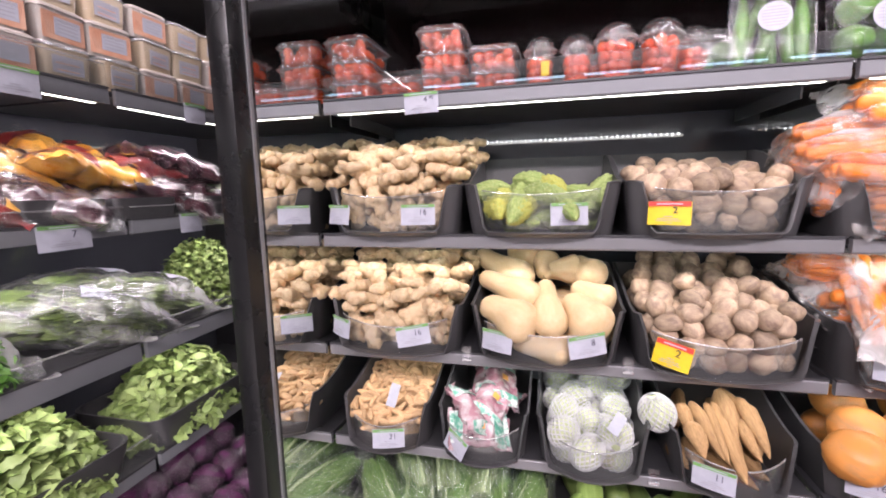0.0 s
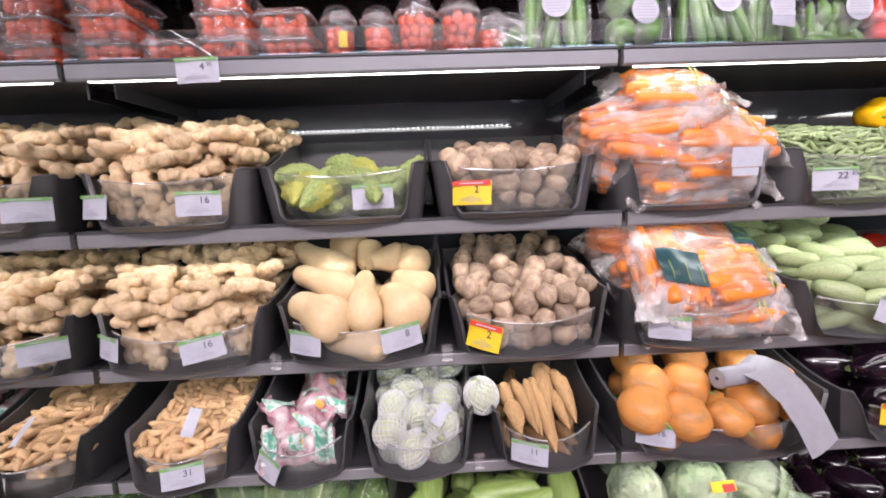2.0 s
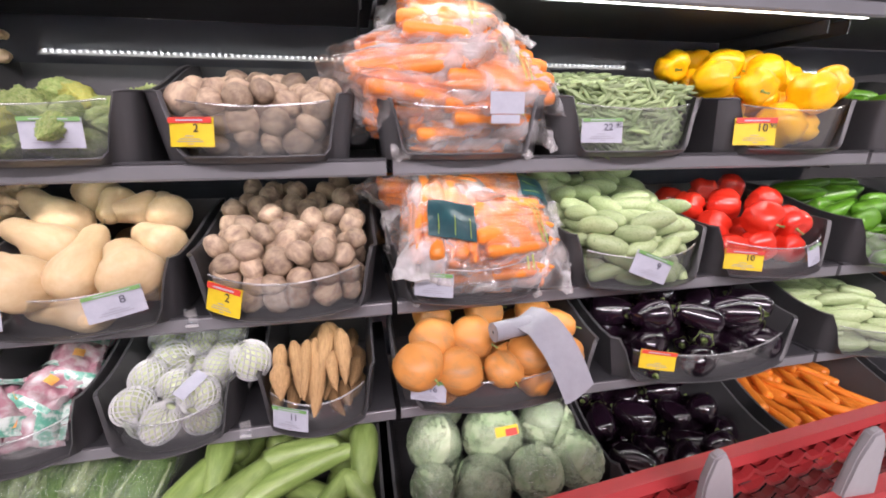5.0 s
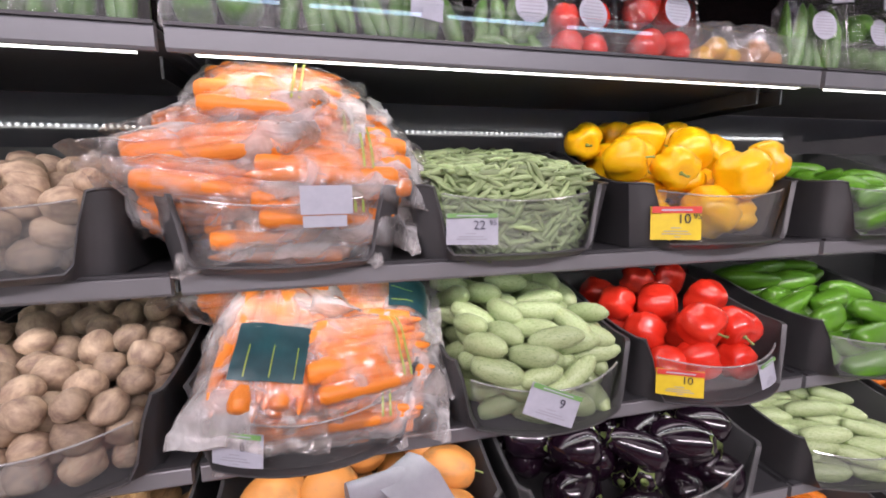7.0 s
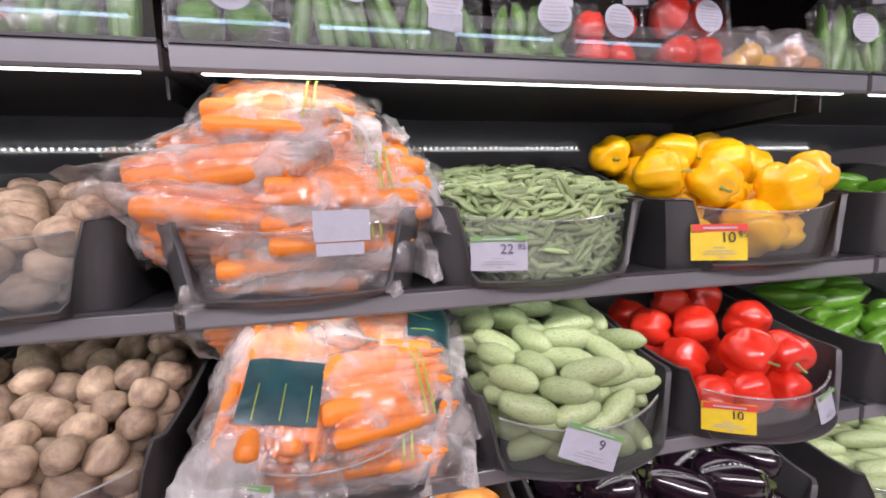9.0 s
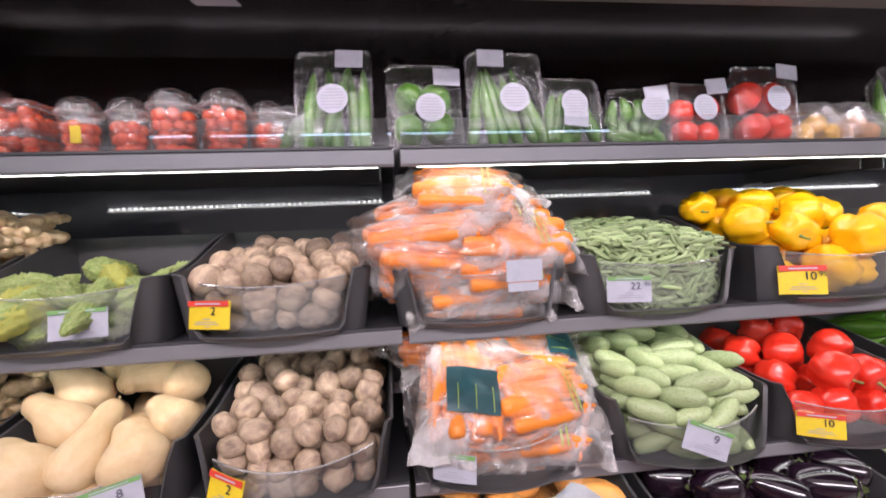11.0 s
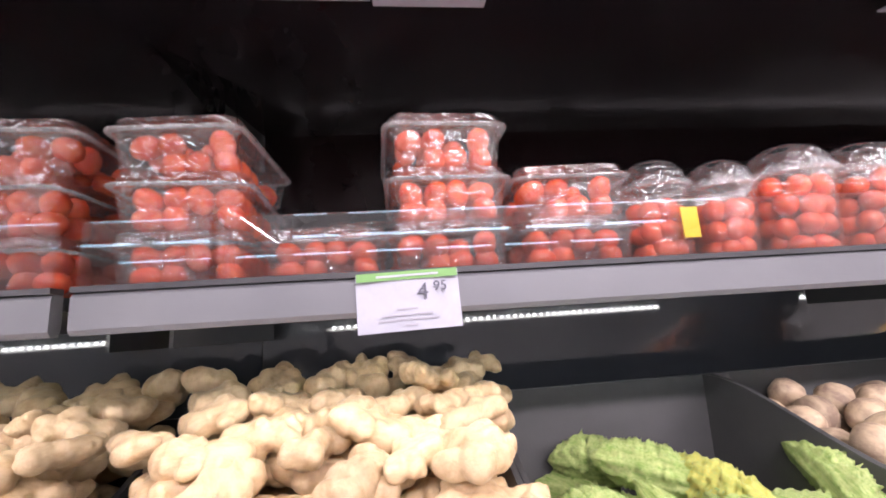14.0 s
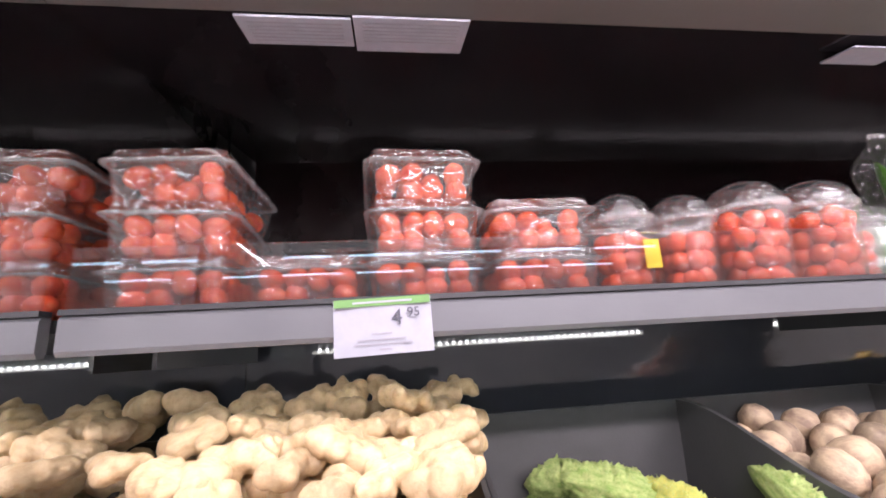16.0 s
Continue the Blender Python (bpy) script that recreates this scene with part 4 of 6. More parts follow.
pile(T2[5], YELLOW, (0.10, 0.045), ramp(T2[5], 0.19, 0.245, 0.7, 0.012), 60, "glossy yellow bell pepper in a black tray", "pepper", "yellow peppers", 9, lean=50, kids=bell_kids, snug=0.6, misses=260, face=0.11, over=0.035)
pile(T3[5], RED, (0.086, 0.043), ramp(T3[5], 0.165, 0.225), 60, "glossy red bell pepper in a black tray", "pepper", "red peppers", 10, lean=50, kids=bell_kids, snug=0.65, misses=220, face=0.11)
pile(T3[6], GREENP, (0.12, 0.024), ramp(T3[6], 0.12, 0.20), 70, "glossy long green pepper in a black tray", "pepper", "green peppers", 11, lean=25, yaws=(120, 200))
pile(T2[6], GREENP, (0.12, 0.024), ramp(T2[6], 0.11, 0.16), 60, "glossy long green pepper in a black tray", "pepper", "green peppers", 12, lean=25)
pile(T3[4], ZUCCHINI, (0.088, 0.0205), ramp(T3[4], 0.155, 0.235), 170, "pale speckled green marrow in a black tray", "marrow", "marrows", 13, yaws=(270, 345), lean=20, snug=0.8, misses=160, face=0.11)
pile(T4[6], ZUCCHINI, (0.10, 0.0185), ramp(T4[6], 0.115, 0.16), 80, "pale speckled green marrow in a black tray", "marrow", "marrows", 14, yaws=(290, 345), lean=14)


def egg_kids(rnd):
    return ((CALYX, pose(0.46, 0, 0) @ size(0.28, 0.75)),)


egg_label = "shiny dark purple eggplant with green cap"
pile(T4[5], EGG, (0.112, 0.039), ramp(T4[5], 0.16, 0.20), 90, egg_label, "eggplant", "eggplants", 15, yaws=(0, 360), lean=16, kids=egg_kids)
pile(T5[3], EGG, (0.118, 0.039), ramp(T5[3], 0.13, 0.22), 70, egg_label, "eggplant", "eggplants", 16, yaws=(0, 360), lean=16, kids=egg_kids)
core(T4[0], ramp(T4[0], 0.085, 0.15), 0.034, turmeric_skin, "turmeric_heap", "heap of small brown turmeric fingers", "turmeric")
pile(T4[0], TURM, (0.039, 0.0074), ramp(T4[0], 0.085, 0.15), 300, "small brown turmeric finger in a black tray", "turmeric", "turmeric fingers", 17, lean=18, spread=0.25, misses=200, fill=0.026, grow=1.15)
pile(T5[4], CARROT, (0.17, 0.017), ramp(T5[4], 0.17, 0.24), 90, "loose orange carrot in a black tray", "carrot", "loose carrots", 18, yaws=(60, 120), lean=8)
pile(T4[7], CARROT, (0.15, 0.016), ramp(T4[7], 0.10, 0.13), 50, "loose orange carrot in a black tray", "carrot", "loose carrots", 19)


def net_kids(rnd):
    return ((NET, Matrix.Identity(4)),)


pile(T4[2], GUAVA, (0.07, 0.033), ramp(T4[2], 0.115, 0.185), 40, "pale green guava in a white foam net", "guava", "guavas", 20, lean=60, kids=net_kids)
item(GUAVA[0], pose(0.212, 0.95, S4 + 0.125, 0, 70, 0) @ size(0.075, 0.036), "pale green guava in a white foam net", "guava", "guavas", net_kids(None))

# underlying rows first, then the seen top ones
SQUASH = (
    (-0.146, 1.062, 1.185, 0.197, 0.04, -39, -15), (-0.093, 1.118, 1.208, 0.096, 0.039, -34, -13), (0.004, 1.054, 1.182, 0.098, 0.035, 4, 2),
    (0.06, 1.05, 1.18, 0.075, 0.039, -59, -20), (-0.123, 0.974, 1.148, 0.181, 0.038, -32, -12), (-0.117, 0.877, 1.107, 0.142, 0.045, -33, -13),
    (-0.029, 0.918, 1.125, 0.177, 0.037, -85, -23), (0.045, 0.895, 1.113, 0.105, 0.047, -60, -21), (0.068, 0.965, 1.139, 0.105, 0.037, -39, -15),
    (-0.043, 0.876, 1.045, 0.14, 0.034, -10, -4), (-0.035, 1.065, 1.186, 0.081, 0.032, 82, 23),
)
squash_label = "smooth tan butternut squash in a black tray"
pile(T3[1], SQUASHES, (0.14, 0.036), ramp(T3[1], 0.085, 0.15), 16, squash_label, "squash", "butternut squashes", 21, yaws=(0, 180))
set_out(SQUASH, SQUASHES, squash_label, "squash", "butternut squashes", kids=lambda rnd: ((STUB, pose(-0.485, 0, 0, 0, 180, 0) @ size(0.07, 0.22)),), seed=3, drop=0.022, stretch=1.0, fat=1.08, least=2.4)
PUMPKIN = (
    (0.55, 0.879, 0.857, 0.056, 0.051, -56, -16), (0.594, 0.952, 0.872, 0.048, 0.053, -45, -14), (0.681, 0.949, 0.871, 0.062, 0.051, -33, -11),
    (0.635, 0.875, 0.837, 0.079, 0.05, -1, 0), (0.733, 0.87, 0.83, 0.043, 0.041, -69, -18), (0.608, 1.05, 0.887, 0.071, 0.046, 12, 4),
    (0.741, 1.05, 0.889, 0.072, 0.048, 4, 2), (0.864, 1.03, 0.885, 0.073, 0.043, 7, 2), (0.892, 0.965, 0.875, 0.088, 0.038, -17, -6),
    (0.80, 0.90, 0.845, 0.055, 0.048, -17, -6), (0.884, 0.89, 0.842, 0.05, 0.04, -87, -19),
)
pump_label = "smooth round orange pumpkin in a black tray"
pile(T4[4], PUMP, (0.085, 0.043), ramp(T4[4], 0.075, 0.10), 12, pump_label, "pumpkin", "small pumpkins", 22, lean=40)
set_out(PUMPKIN, PUMP, pump_label, "pumpkin", "small pumpkins", lambda rnd: ((STEM, pose(0.45, 0, 0) @ size(0.14, 0.16)),), 5, 1.25, 1.12, 0.012, 1.9, press=0.8)
GOURD = (
    (0.274, 0.96, 0.545, 0.296, 0.032, 19, 8), (0.274, 1.013, 0.569, 0.168, 0.034, 7, 3), (0.071, 0.916, 0.525, 0.15, 0.044, 42, 17),
    (0.03, 0.966, 0.548, 0.15, 0.04, 57, 21), (0.152, 0.962, 0.546, 0.15, 0.04, 41, 16), (0.166, 0.878, 0.508, 0.08, 0.034, 38, 15),
    (0.275, 0.875, 0.503, 0.12, 0.034, -27, -11), (0.351, 0.915, 0.525, 0.12, 0.03, 52, 20), (0.424, 0.992, 0.559, 0.15, 0.037, -93, -24),
    (0.085, 1.016, 0.57, 0.13, 0.034, -92, -24), (0.405, 0.912, 0.523, 0.1, 0.03, -54, -20),
)
gourd_label = "pale green bottle gourd in a black tray"
pile(T5[1], GOURDS[:2], (0.16, 0.036), ramp(T5[1], 0.09, 0.16), 16, gourd_label, "gourd", "bottle gourds", 23, yaws=(20, 160))
set_out(GOURD, GOURDS, gourd_label, "gourd", "bottle gourds", lambda rnd: ((STEM, pose(0.49, 0, 0) @ size(0.1, 0.24)),), seed=7, drop=0.02, stretch=1.1, pick=(2, 1, 0, 0, 0, 0, 1, 0, 0, 0, 1))
ROOT = (
    (0.269, 0.934, 0.873, 0.072, 0.016, -84, -22), (0.277, 0.885, 0.853, 0.075, 0.019, -84, -22), (0.303, 0.914, 0.864, 0.132, 0.015, -79, -21),
    (0.321, 0.91, 0.863, 0.135, 0.012, -89, -22), (0.352, 0.952, 0.88, 0.129, 0.019, -93, -22), (0.339, 0.90, 0.853, 0.172, 0.019, -88, -22),
    (0.394, 0.932, 0.872, 0.133, 0.017, -85, -22), (0.38, 0.983, 0.892, 0.086, 0.014, -64, -20), (0.38, 0.899, 0.859, 0.09, 0.013, -86, -22),
)
root_label = "long brown tapering root vegetable in a black tray"
pile(T4[3], ROOTS, (0.12, 0.016), ramp(T4[3], 0.07, 0.12), 22, root_label, "root vegetable", "long roots", 24, yaws=(250, 290))
set_out(ROOT, ROOTS, root_label, "root vegetable", "long roots", seed=9, drop=0.015)
BITTER = (
    (-0.164, 0.985, 1.373, 0.06, 0.025, 27, 8), (-0.126, 0.91, 1.347, 0.143, 0.02, -90, -17), (-0.101, 0.905, 1.352, 0.201, 0.02, -91, -17),
    (-0.076, 0.878, 1.336, 0.143, 0.021, -109, -16), (-0.012, 0.913, 1.351, 0.184, 0.02, -73, -16), (0.041, 0.946, 1.361, 0.11, 0.019, -45, -12),
    (0.071, 0.995, 1.375, 0.129, 0.02, -114, -15), (-0.077, 1.046, 1.391, 0.09, 0.024, -38, -10), (-0.019, 1.015, 1.382, 0.08, 0.023, -57, -14),
    (0.046, 0.955, 1.35, 0.06, 0.02, 14, 4), (-0.139, 0.898, 1.337, 0.07, 0.021, -54, -14),
)
bitter_label = "warty green bitter gourd in a black tray"
pile(T2[1], BITTERS[:2], (0.12, 0.025), ramp(T2[1], 0.095, 0.12), 20, bitter_label, "bitter gourd", "bitter gourds", 25, yaws=(200, 340))
set_out(BITTER, BITTERS, bitter_label, "bitter gourd", "bitter gourds", seed=4, drop=0.012, stretch=1.3, least=4.0, fat=1.02, pick=(0, 2, 0, 2, 0, 1, 1, 0, 2, 0, 2))

# ---- okra pods: too many to count ----
def joined(name, mesh, poses, mat, label, category):
    """Many copies of a small mesh joined in one, for what nobody could count."""
    src = np.array([v.co[:] for v in mesh.vertices])
    faces = [tuple(p.vertices) for p in mesh.polygons]
    vs, fs = [], []
    for m in poses:
        a = np.array(m)
        vs.append(src @ a[:3, :3].T + a[:3, 3])
        off = (len(vs) - 1) * len(src)
        fs.extend(tuple(i + off for i in f) for f in faces)
    me = bpy.data.meshes.new(name)
    me.from_pydata(np.concatenate(vs).tolist(), [], fs)
    me.materials.append(mat)
    me.shade_smooth()
    return tagged(new(name, me), label, category, kind="stuff")


def strewn(t, mesh, dims, target, count, depth, mat, name, label, category, seed, lean=14):
    core(t, target, depth, mat, name + "_heap", label, category)
    heap = Heap(t, 0, seed)
    heap.h = np.maximum(heap.h, np.vectorize(target)(heap.gx, heap.gy) - depth - 2.2 * np.maximum(0, 0.055 - (heap.gy - heap.y0)))
    rnd, lost = heap.rnd, 0
    poses = [m for m, x, y, z in lean_on_window(t, rnd, 0.02, 0.0062, target(t["plan"][0], 0.885) - t["plan"][4] - 0.004, 1.0, 0.8, 65)]
    poses = [m @ size(dims[0] / 0.02, dims[1] / 0.0062) for m in poses]
    while len(poses) < count and lost < 400:
        L, r, yaw = dims[0] * rnd.uniform(0.75, 1.2), dims[1] * rnd.uniform(0.85, 1.15), rnd.uniform(0, 2 * math.pi)
        p = heap.drop(L / 2, r, r, yaw, target, 6, 0.6)
        if p is None:
            lost += 1
            continue
        poses.append(pose(*p, rnd.uniform(-180, 180), rnd.uniform(-lean, lean), math.degrees(yaw)) @ size(L, r))
    return joined(name, mesh, poses, mat, label, category)


OKRA = lathe("bean", [(-0.5, 0.1), (-0.45, 0.5), (-0.25, 0.95), (0.1, 1.0), (0.35, 0.6), (0.5, 0.08)], bean_green, 6, 0.6, 0.1, 2, 1.0)
strewn(T2[4], OKRA, (0.047, 0.0047), ramp(T2[4], 0.115, 0.17, 0.8, 0.016), 2600, 0.018, bean_green, "green_beans", "heap of small pale green beans in a black tray", "beans", 31)


# ---- pillow bags ----
def pillow(name, L, W, T, mat, seed=0, nu=26, nv=14, crease=0.008, flare=0.18, droop=0.0):
    """A filled plastic bag: full middle, flat crimped ends with loose corners."""
    bm = bmesh.new()
    sides = []
    for sgn in (1, -1):
        grid = []
        for i in range(nu + 1):
            u = 2 * i / nu - 1
            row = []
            for j in range(nv + 1):
                v = 2 * j / nv - 1
                full = max(0, 1 - abs(u / (1 - flare)) ** 3) ** 0.6 if abs(u) < 1 - flare else 0
                z = sgn * (T / 2 * full * max(0, 1 - abs(v) ** 2.6) ** 0.6 + 0.0006)
                wide = W / 2 * (0.86 + 0.14 * abs(u) ** 2 if full else 1.0)
                x = u * L / 2 + 0.012 * noise.noise(Vector((v * 2, u, seed)))
                y = v * wide
                k = noise.noise(Vector((x * 26, y * 26, seed))) + 0.6 * noise.noise(Vector((x * 60 + seed, y * 60, sgn)))
                edge = noise.noise(Vector((u * 3, v * 3, seed + 4))) * (0.02 if not full else 0.006)
                row.append(bm.verts.new((x, y, z + k * crease + edge - droop * u * u)))
            grid.append(row)
        sides.append(grid)
        for i in range(nu):
            for j in range(nv):
                f = (grid[i][j], grid[i + 1][j], grid[i + 1][j + 1], grid[i][j + 1])
                bm.faces.new(f if sgn > 0 else f[::-1])
    a, b = sides
    for i in range(nu):
        for j in (0, nv):
            f = (a[i][j], b[i][j], b[i + 1][j], a[i + 1][j])
            bm.faces.new(f if j == 0 else f[::-1])
    for j in range(nv):
        for i in (0, nu):
            f = (a[i][j], a[i][j + 1], b[i][j + 1], b[i][j])
            bm.faces.new(f if i == 0 else f[::-1])
    return mesh_of(name, bm, mat, 0.9)


def patch(name, L, W, x0, x1, y0, y1, T, mat, parent, sgn=1, lift=0.004, n=8, flare=0.18, seed=0):
    """A printed panel lying on the bag's swell."""
    bm = bmesh.new()
    grid = []
    for i in range(n + 1):
        row = []
        for j in range(n + 1):
            x, y = x0 + (x1 - x0) * i / n, y0 + (y1 - y0) * j / n
            u, v = 2 * x / L, 2 * y / (W * 0.9)
            full = max(0, 1 - min(1, abs(u / (1 - flare))) ** 3) ** 0.6
            z = T / 2 * full * max(0, 1 - min(1, abs(v)) ** 2.6) ** 0.6
            k = noise.noise(Vector((x * 26, y * 26, seed)))
            row.append(bm.verts.new((x, y, sgn * (z + lift) + 0.006 * k)))
        grid.append(row)
    for i in range(n):
        for j in range(n):
            bm.faces.new((grid[i][j], grid[i + 1][j], grid[i + 1][j + 1], grid[i][j + 1]))
    made = bmesh.ops.extrude_face_region(bm, geom=bm.faces[:])
    bmesh.ops.translate(bm, verts=[v for v in made["geom"] if isinstance(v, bmesh.types.BMVert)], vec=(0, 0, -0.0006 * sgn))
    bmesh.ops.recalc_face_normals(bm, faces=bm.faces)
    return part(name, bm, mat, parent, "", 0.9)


teal_print = material("teal_print", (0.012, 0.045, 0.055), (0.015, 0.07, 0.08), 0.3, scale=30, coat=0.4)
lime_print = material("lime_print", (0.30, 0.38, 0.06), (0.24, 0.32, 0.05), 0.35)
carrot_film = film("carrot_film", 0.95, (1.0, 0.97, 0.94), 0.16, 0.8, 30, 0.3, 0.6, 0.9, 13)


def carrot_bag(L, W, T, seed, panel=None):
    rnd = random.Random(seed)
    b = thing("carrot_bag", "clear plastic bag of orange carrots" + (" with dark teal print" if panel else " with green stripes"), "carrot bag", "bags of carrots")
    me = pillow("bag_film", L, W, T, carrot_film, seed, 40, 22, 0.010, 0.13, 0.010)
    f = new("bag_film", me)
    f.parent = b
    n = max(3, int(W / 0.026))
    for layer in range(3):
        for i in range(n + 1 - layer % 2):
            y = (i - (n - layer % 2) / 2) * W * 0.66 / (n + 1)
            c = new("carrot", rnd.choice(CARROT))
            c.parent = b
            c.matrix_local = pose(rnd.uniform(-0.012, 0.012), y, (layer - 1) * T * 0.2, rnd.uniform(-180, 180), rnd.uniform(-3, 3), rnd.choice((0, 180)) + rnd.uniform(-5, 5)) @ size(L * 0.66, 0.0185 - 0.004 * abs(2 * i / n - 1))
    if panel:
        a, e = panel
        patch("printed_panel", L, W, L * a, L * e, -W * 0.26, W * 0.22, T, teal_print, b, 1, 0.006, 10, seed=seed)
        for y in (-0.2, -0.04, 0.12):
            patch("printed_stripe", L, W, L * a + 0.004, L * (a * 0.4 + e * 0.6), W * y, W * y + 0.0014, T, lime_print, b, 1, 0.0085, 8, seed=seed)
    else:
        for x in (0.12, 0.16):
            patch("printed_stripe", L, W, L * x, L * x + 0.003, -W * 0.3, W * 0.3, T, lime_print, b, 1, 0.006, 8, seed=seed)
    return b


BAG_A, BAG_B, BAG_C = carrot_bag(0.31, 0.165, 0.085, 1), carrot_bag(0.27, 0.17, 0.085, 2), carrot_bag(0.29, 0.20, 0.078, 3, (-0.25, 0.04))
BAG_D = carrot_bag(0.31, 0.18, 0.075, 5, (0.2, 0.42))
# upper stack: a layer in the tray, two that hang over its sides, two above, one on top
BAG_A.matrix_world = pose(0.712, 0.945, 1.405, 38, 3, 5)
for src, m in ((BAG_B, pose(0.64, 0.95, 1.315, 28, 0, 3)), (BAG_B, pose(0.65, 1.04, 1.315, 8, 0, -6)), (BAG_B, pose(0.64, 1.12, 1.32, 0, 0, 6)), (BAG_B, pose(0.70, 0.94, 1.352, 44, 4, 8)),
               (BAG_B, pose(0.56, 0.945, 1.356, 42, -4, 186)), (BAG_A, pose(0.63, 1.07, 1.375, 8, 0, 2)),
               (BAG_A, pose(0.552, 0.965, 1.408, 34, 6, 174)),
               (BAG_A, pose(0.575, 1.02, 1.458, 24, 10, 168)), (BAG_A, pose(0.69, 1.0, 1.448, 30, 2, 4)),
               (BAG_B, pose(0.632, 0.99, 1.503, 40, 3, -3)), (BAG_B, pose(0.665, 1.04, 1.497, 20, -8, 2))):
    copy_thing(src, m)
# lower stack
BAG_B.matrix_world = pose(0.67, 0.935, 1.04, 30, 0, 0)
BAG_C.matrix_world = pose(0.612, 0.935, 1.138, 14, -38, 82)
BAG_D.matrix_world = pose(0.735, 1.03, 1.175, 26, 4, -6)
for src, m in ((BAG_A, pose(0.66, 1.03, 1.045, 8, 0, 3)), (BAG_A, pose(0.67, 1.13, 1.06, 0, 0, -4)), (BAG_A, pose(0.60, 1.04, 1.178, 20, -3, 172)),
               (BAG_B, pose(0.755, 0.925, 1.11, 44, 3, 14)), (BAG_B, pose(0.74, 0.92, 1.062, 48, 0, -6)), (BAG_A, pose(0.68, 1.12, 1.12, 0, 0, 8)), (BAG_B, pose(0.63, 1.0, 1.125, 24, 0, 0))):
    copy_thing(src, m)
sticker = thing("sticker", "torn white paper sticker on a carrot bag", "sticker", at=pose(0.705, 0.842, 1.36, 0, 0, 6))
part("paper", boxed(-0.032, 0.032, -0.001, 0.0, -0.018, 0.018), white_paper, sticker, "", 0)
part("torn_strip", boxed(-0.03, 0.024, -0.0018, -0.0008, -0.034, -0.0195), white_paper, sticker, "", 0)


# ---- tomato punnets and cups on the top shelf ----
def loft(bm, rings, close=True):
    vs = [[bm.verts.new(p) for p in r] for r in rings]
    k = len(vs[0])
    for a, b in zip(vs, vs[1:]):
        for j in range(k):
            bm.faces.new((a[j], a[(j + 1) % k], b[(j + 1) % k], b[j]))
    if close:
        bm.faces.new(vs[0][::-1])
        bm.faces.new(vs[-1])
    return bm


def rr_ring(w, d, z, rad, flute=0.0, n=5):
    """Rounded rectangle ring, optionally fluted."""
    pts = []
    for cx, cy, a0 in ((1, 1, 0), (-1, 1, 90), (-1, -1, 180), (1, -1, 270)):
        for i in range(n):
            a = radians(a0 + 90 * i / (n - 1))
            pts.append((cx * (w / 2 - rad) + rad * math.cos(a), cy * (d / 2 - rad) + rad * math.sin(a)))
    out = []
    for i, (x, y) in enumerate(pts):
        x2, y2 = pts[(i + 1) % len(pts)]
        seg = math.hypot(x2 - x, y2 - y)
        m = 7 if seg > 0.03 else 1
        for s in range(m):
            u = s / m
            px, py = x + (x2 - x) * u, y + (y2 - y) * u
            f = 1 - (flute if s % 2 else 0)
            out.append((px * f, py * f, z))
    return out


rim_plastic = film("rim_plastic", 0.55, (0.97, 0.97, 0.97), 0.07, 0.8, 160, 0.24)


def punnet(fill_n=30, seed=0):
    w, d, h = 0.108, 0.15, 0.049
    t = thing("tomato_punnet", "clear plastic punnet of red cherry tomatoes", "tomato punnet", "tomato punnets")
    bm = bmesh.new()
    loft(bm, [rr_ring(w * 0.86, d * 0.88, 0.0, 0.012), rr_ring(w * 0.9, d * 0.92, 0.003, 0.013, 0.055), rr_ring(w * 0.97, d * 0.97, h * 0.62, 0.014, 0.055), rr_ring(w, d, h * 0.7, 0.014)], False)
    bm.faces.new([v for v in bm.verts[:len(rr_ring(w, d, 0, 0.014))]][::-1])
    part("tub", bm, clear_pack, t, "", 0.5)
    bm = bmesh.new()
    loft(bm, [rr_ring(w * 1.07, d * 1.05, h * 0.715, 0.016), rr_ring(w * 1.08, d * 1.06, h * 0.74, 0.016, 0.012), rr_ring(w * 1.0, d, h * 0.75, 0.014), rr_ring(w * 1.0, d, h * 0.70, 0.014)], False)
    part("rim", bm, rim_plastic, t, "", 0.5)
    bm = bmesh.new()
    loft(bm, [rr_ring(w * 1.0, d, h * 0.75, 0.014), rr_ring(w * 0.95, d * 0.96, h * 0.97, 0.014, 0.02), rr_ring(w * 0.9, d * 0.92, h, 0.014), rr_ring(w * 0.74, d * 0.8, h * 0.94, 0.01)], False)
    n = len(rr_ring(w, d, 0, 0.014))
    bm.verts.ensure_lookup_table()
    bm.faces.new(bm.verts[-n:])
    part("lid", bm, clear_pack, t, "", 0.5)
    rnd = random.Random(seed)
    spots = []
    for layer in range(2):
        for i in range(4):
            for j in range(5):
                if rnd.random() < 0.9 and len(spots) < fill_n:
                    spots.append((-0.034 + 0.0225 * i + rnd.uniform(-0.002, 0.002), -0.05 + 0.025 * j + rnd.uniform(-0.003, 0.003), 0.013 + 0.016 * layer + rnd.uniform(-0.001, 0.001)))
    for x, y, z in spots:
        c = new("cherry_tomato", rnd.choice(TOMATO))
        c.parent = t
        c.matrix_local = pose(x, y, z, rnd.uniform(0, 180), rnd.uniform(0, 90), rnd.uniform(0, 180)) @ size(0.027, 0.0112)
    return t


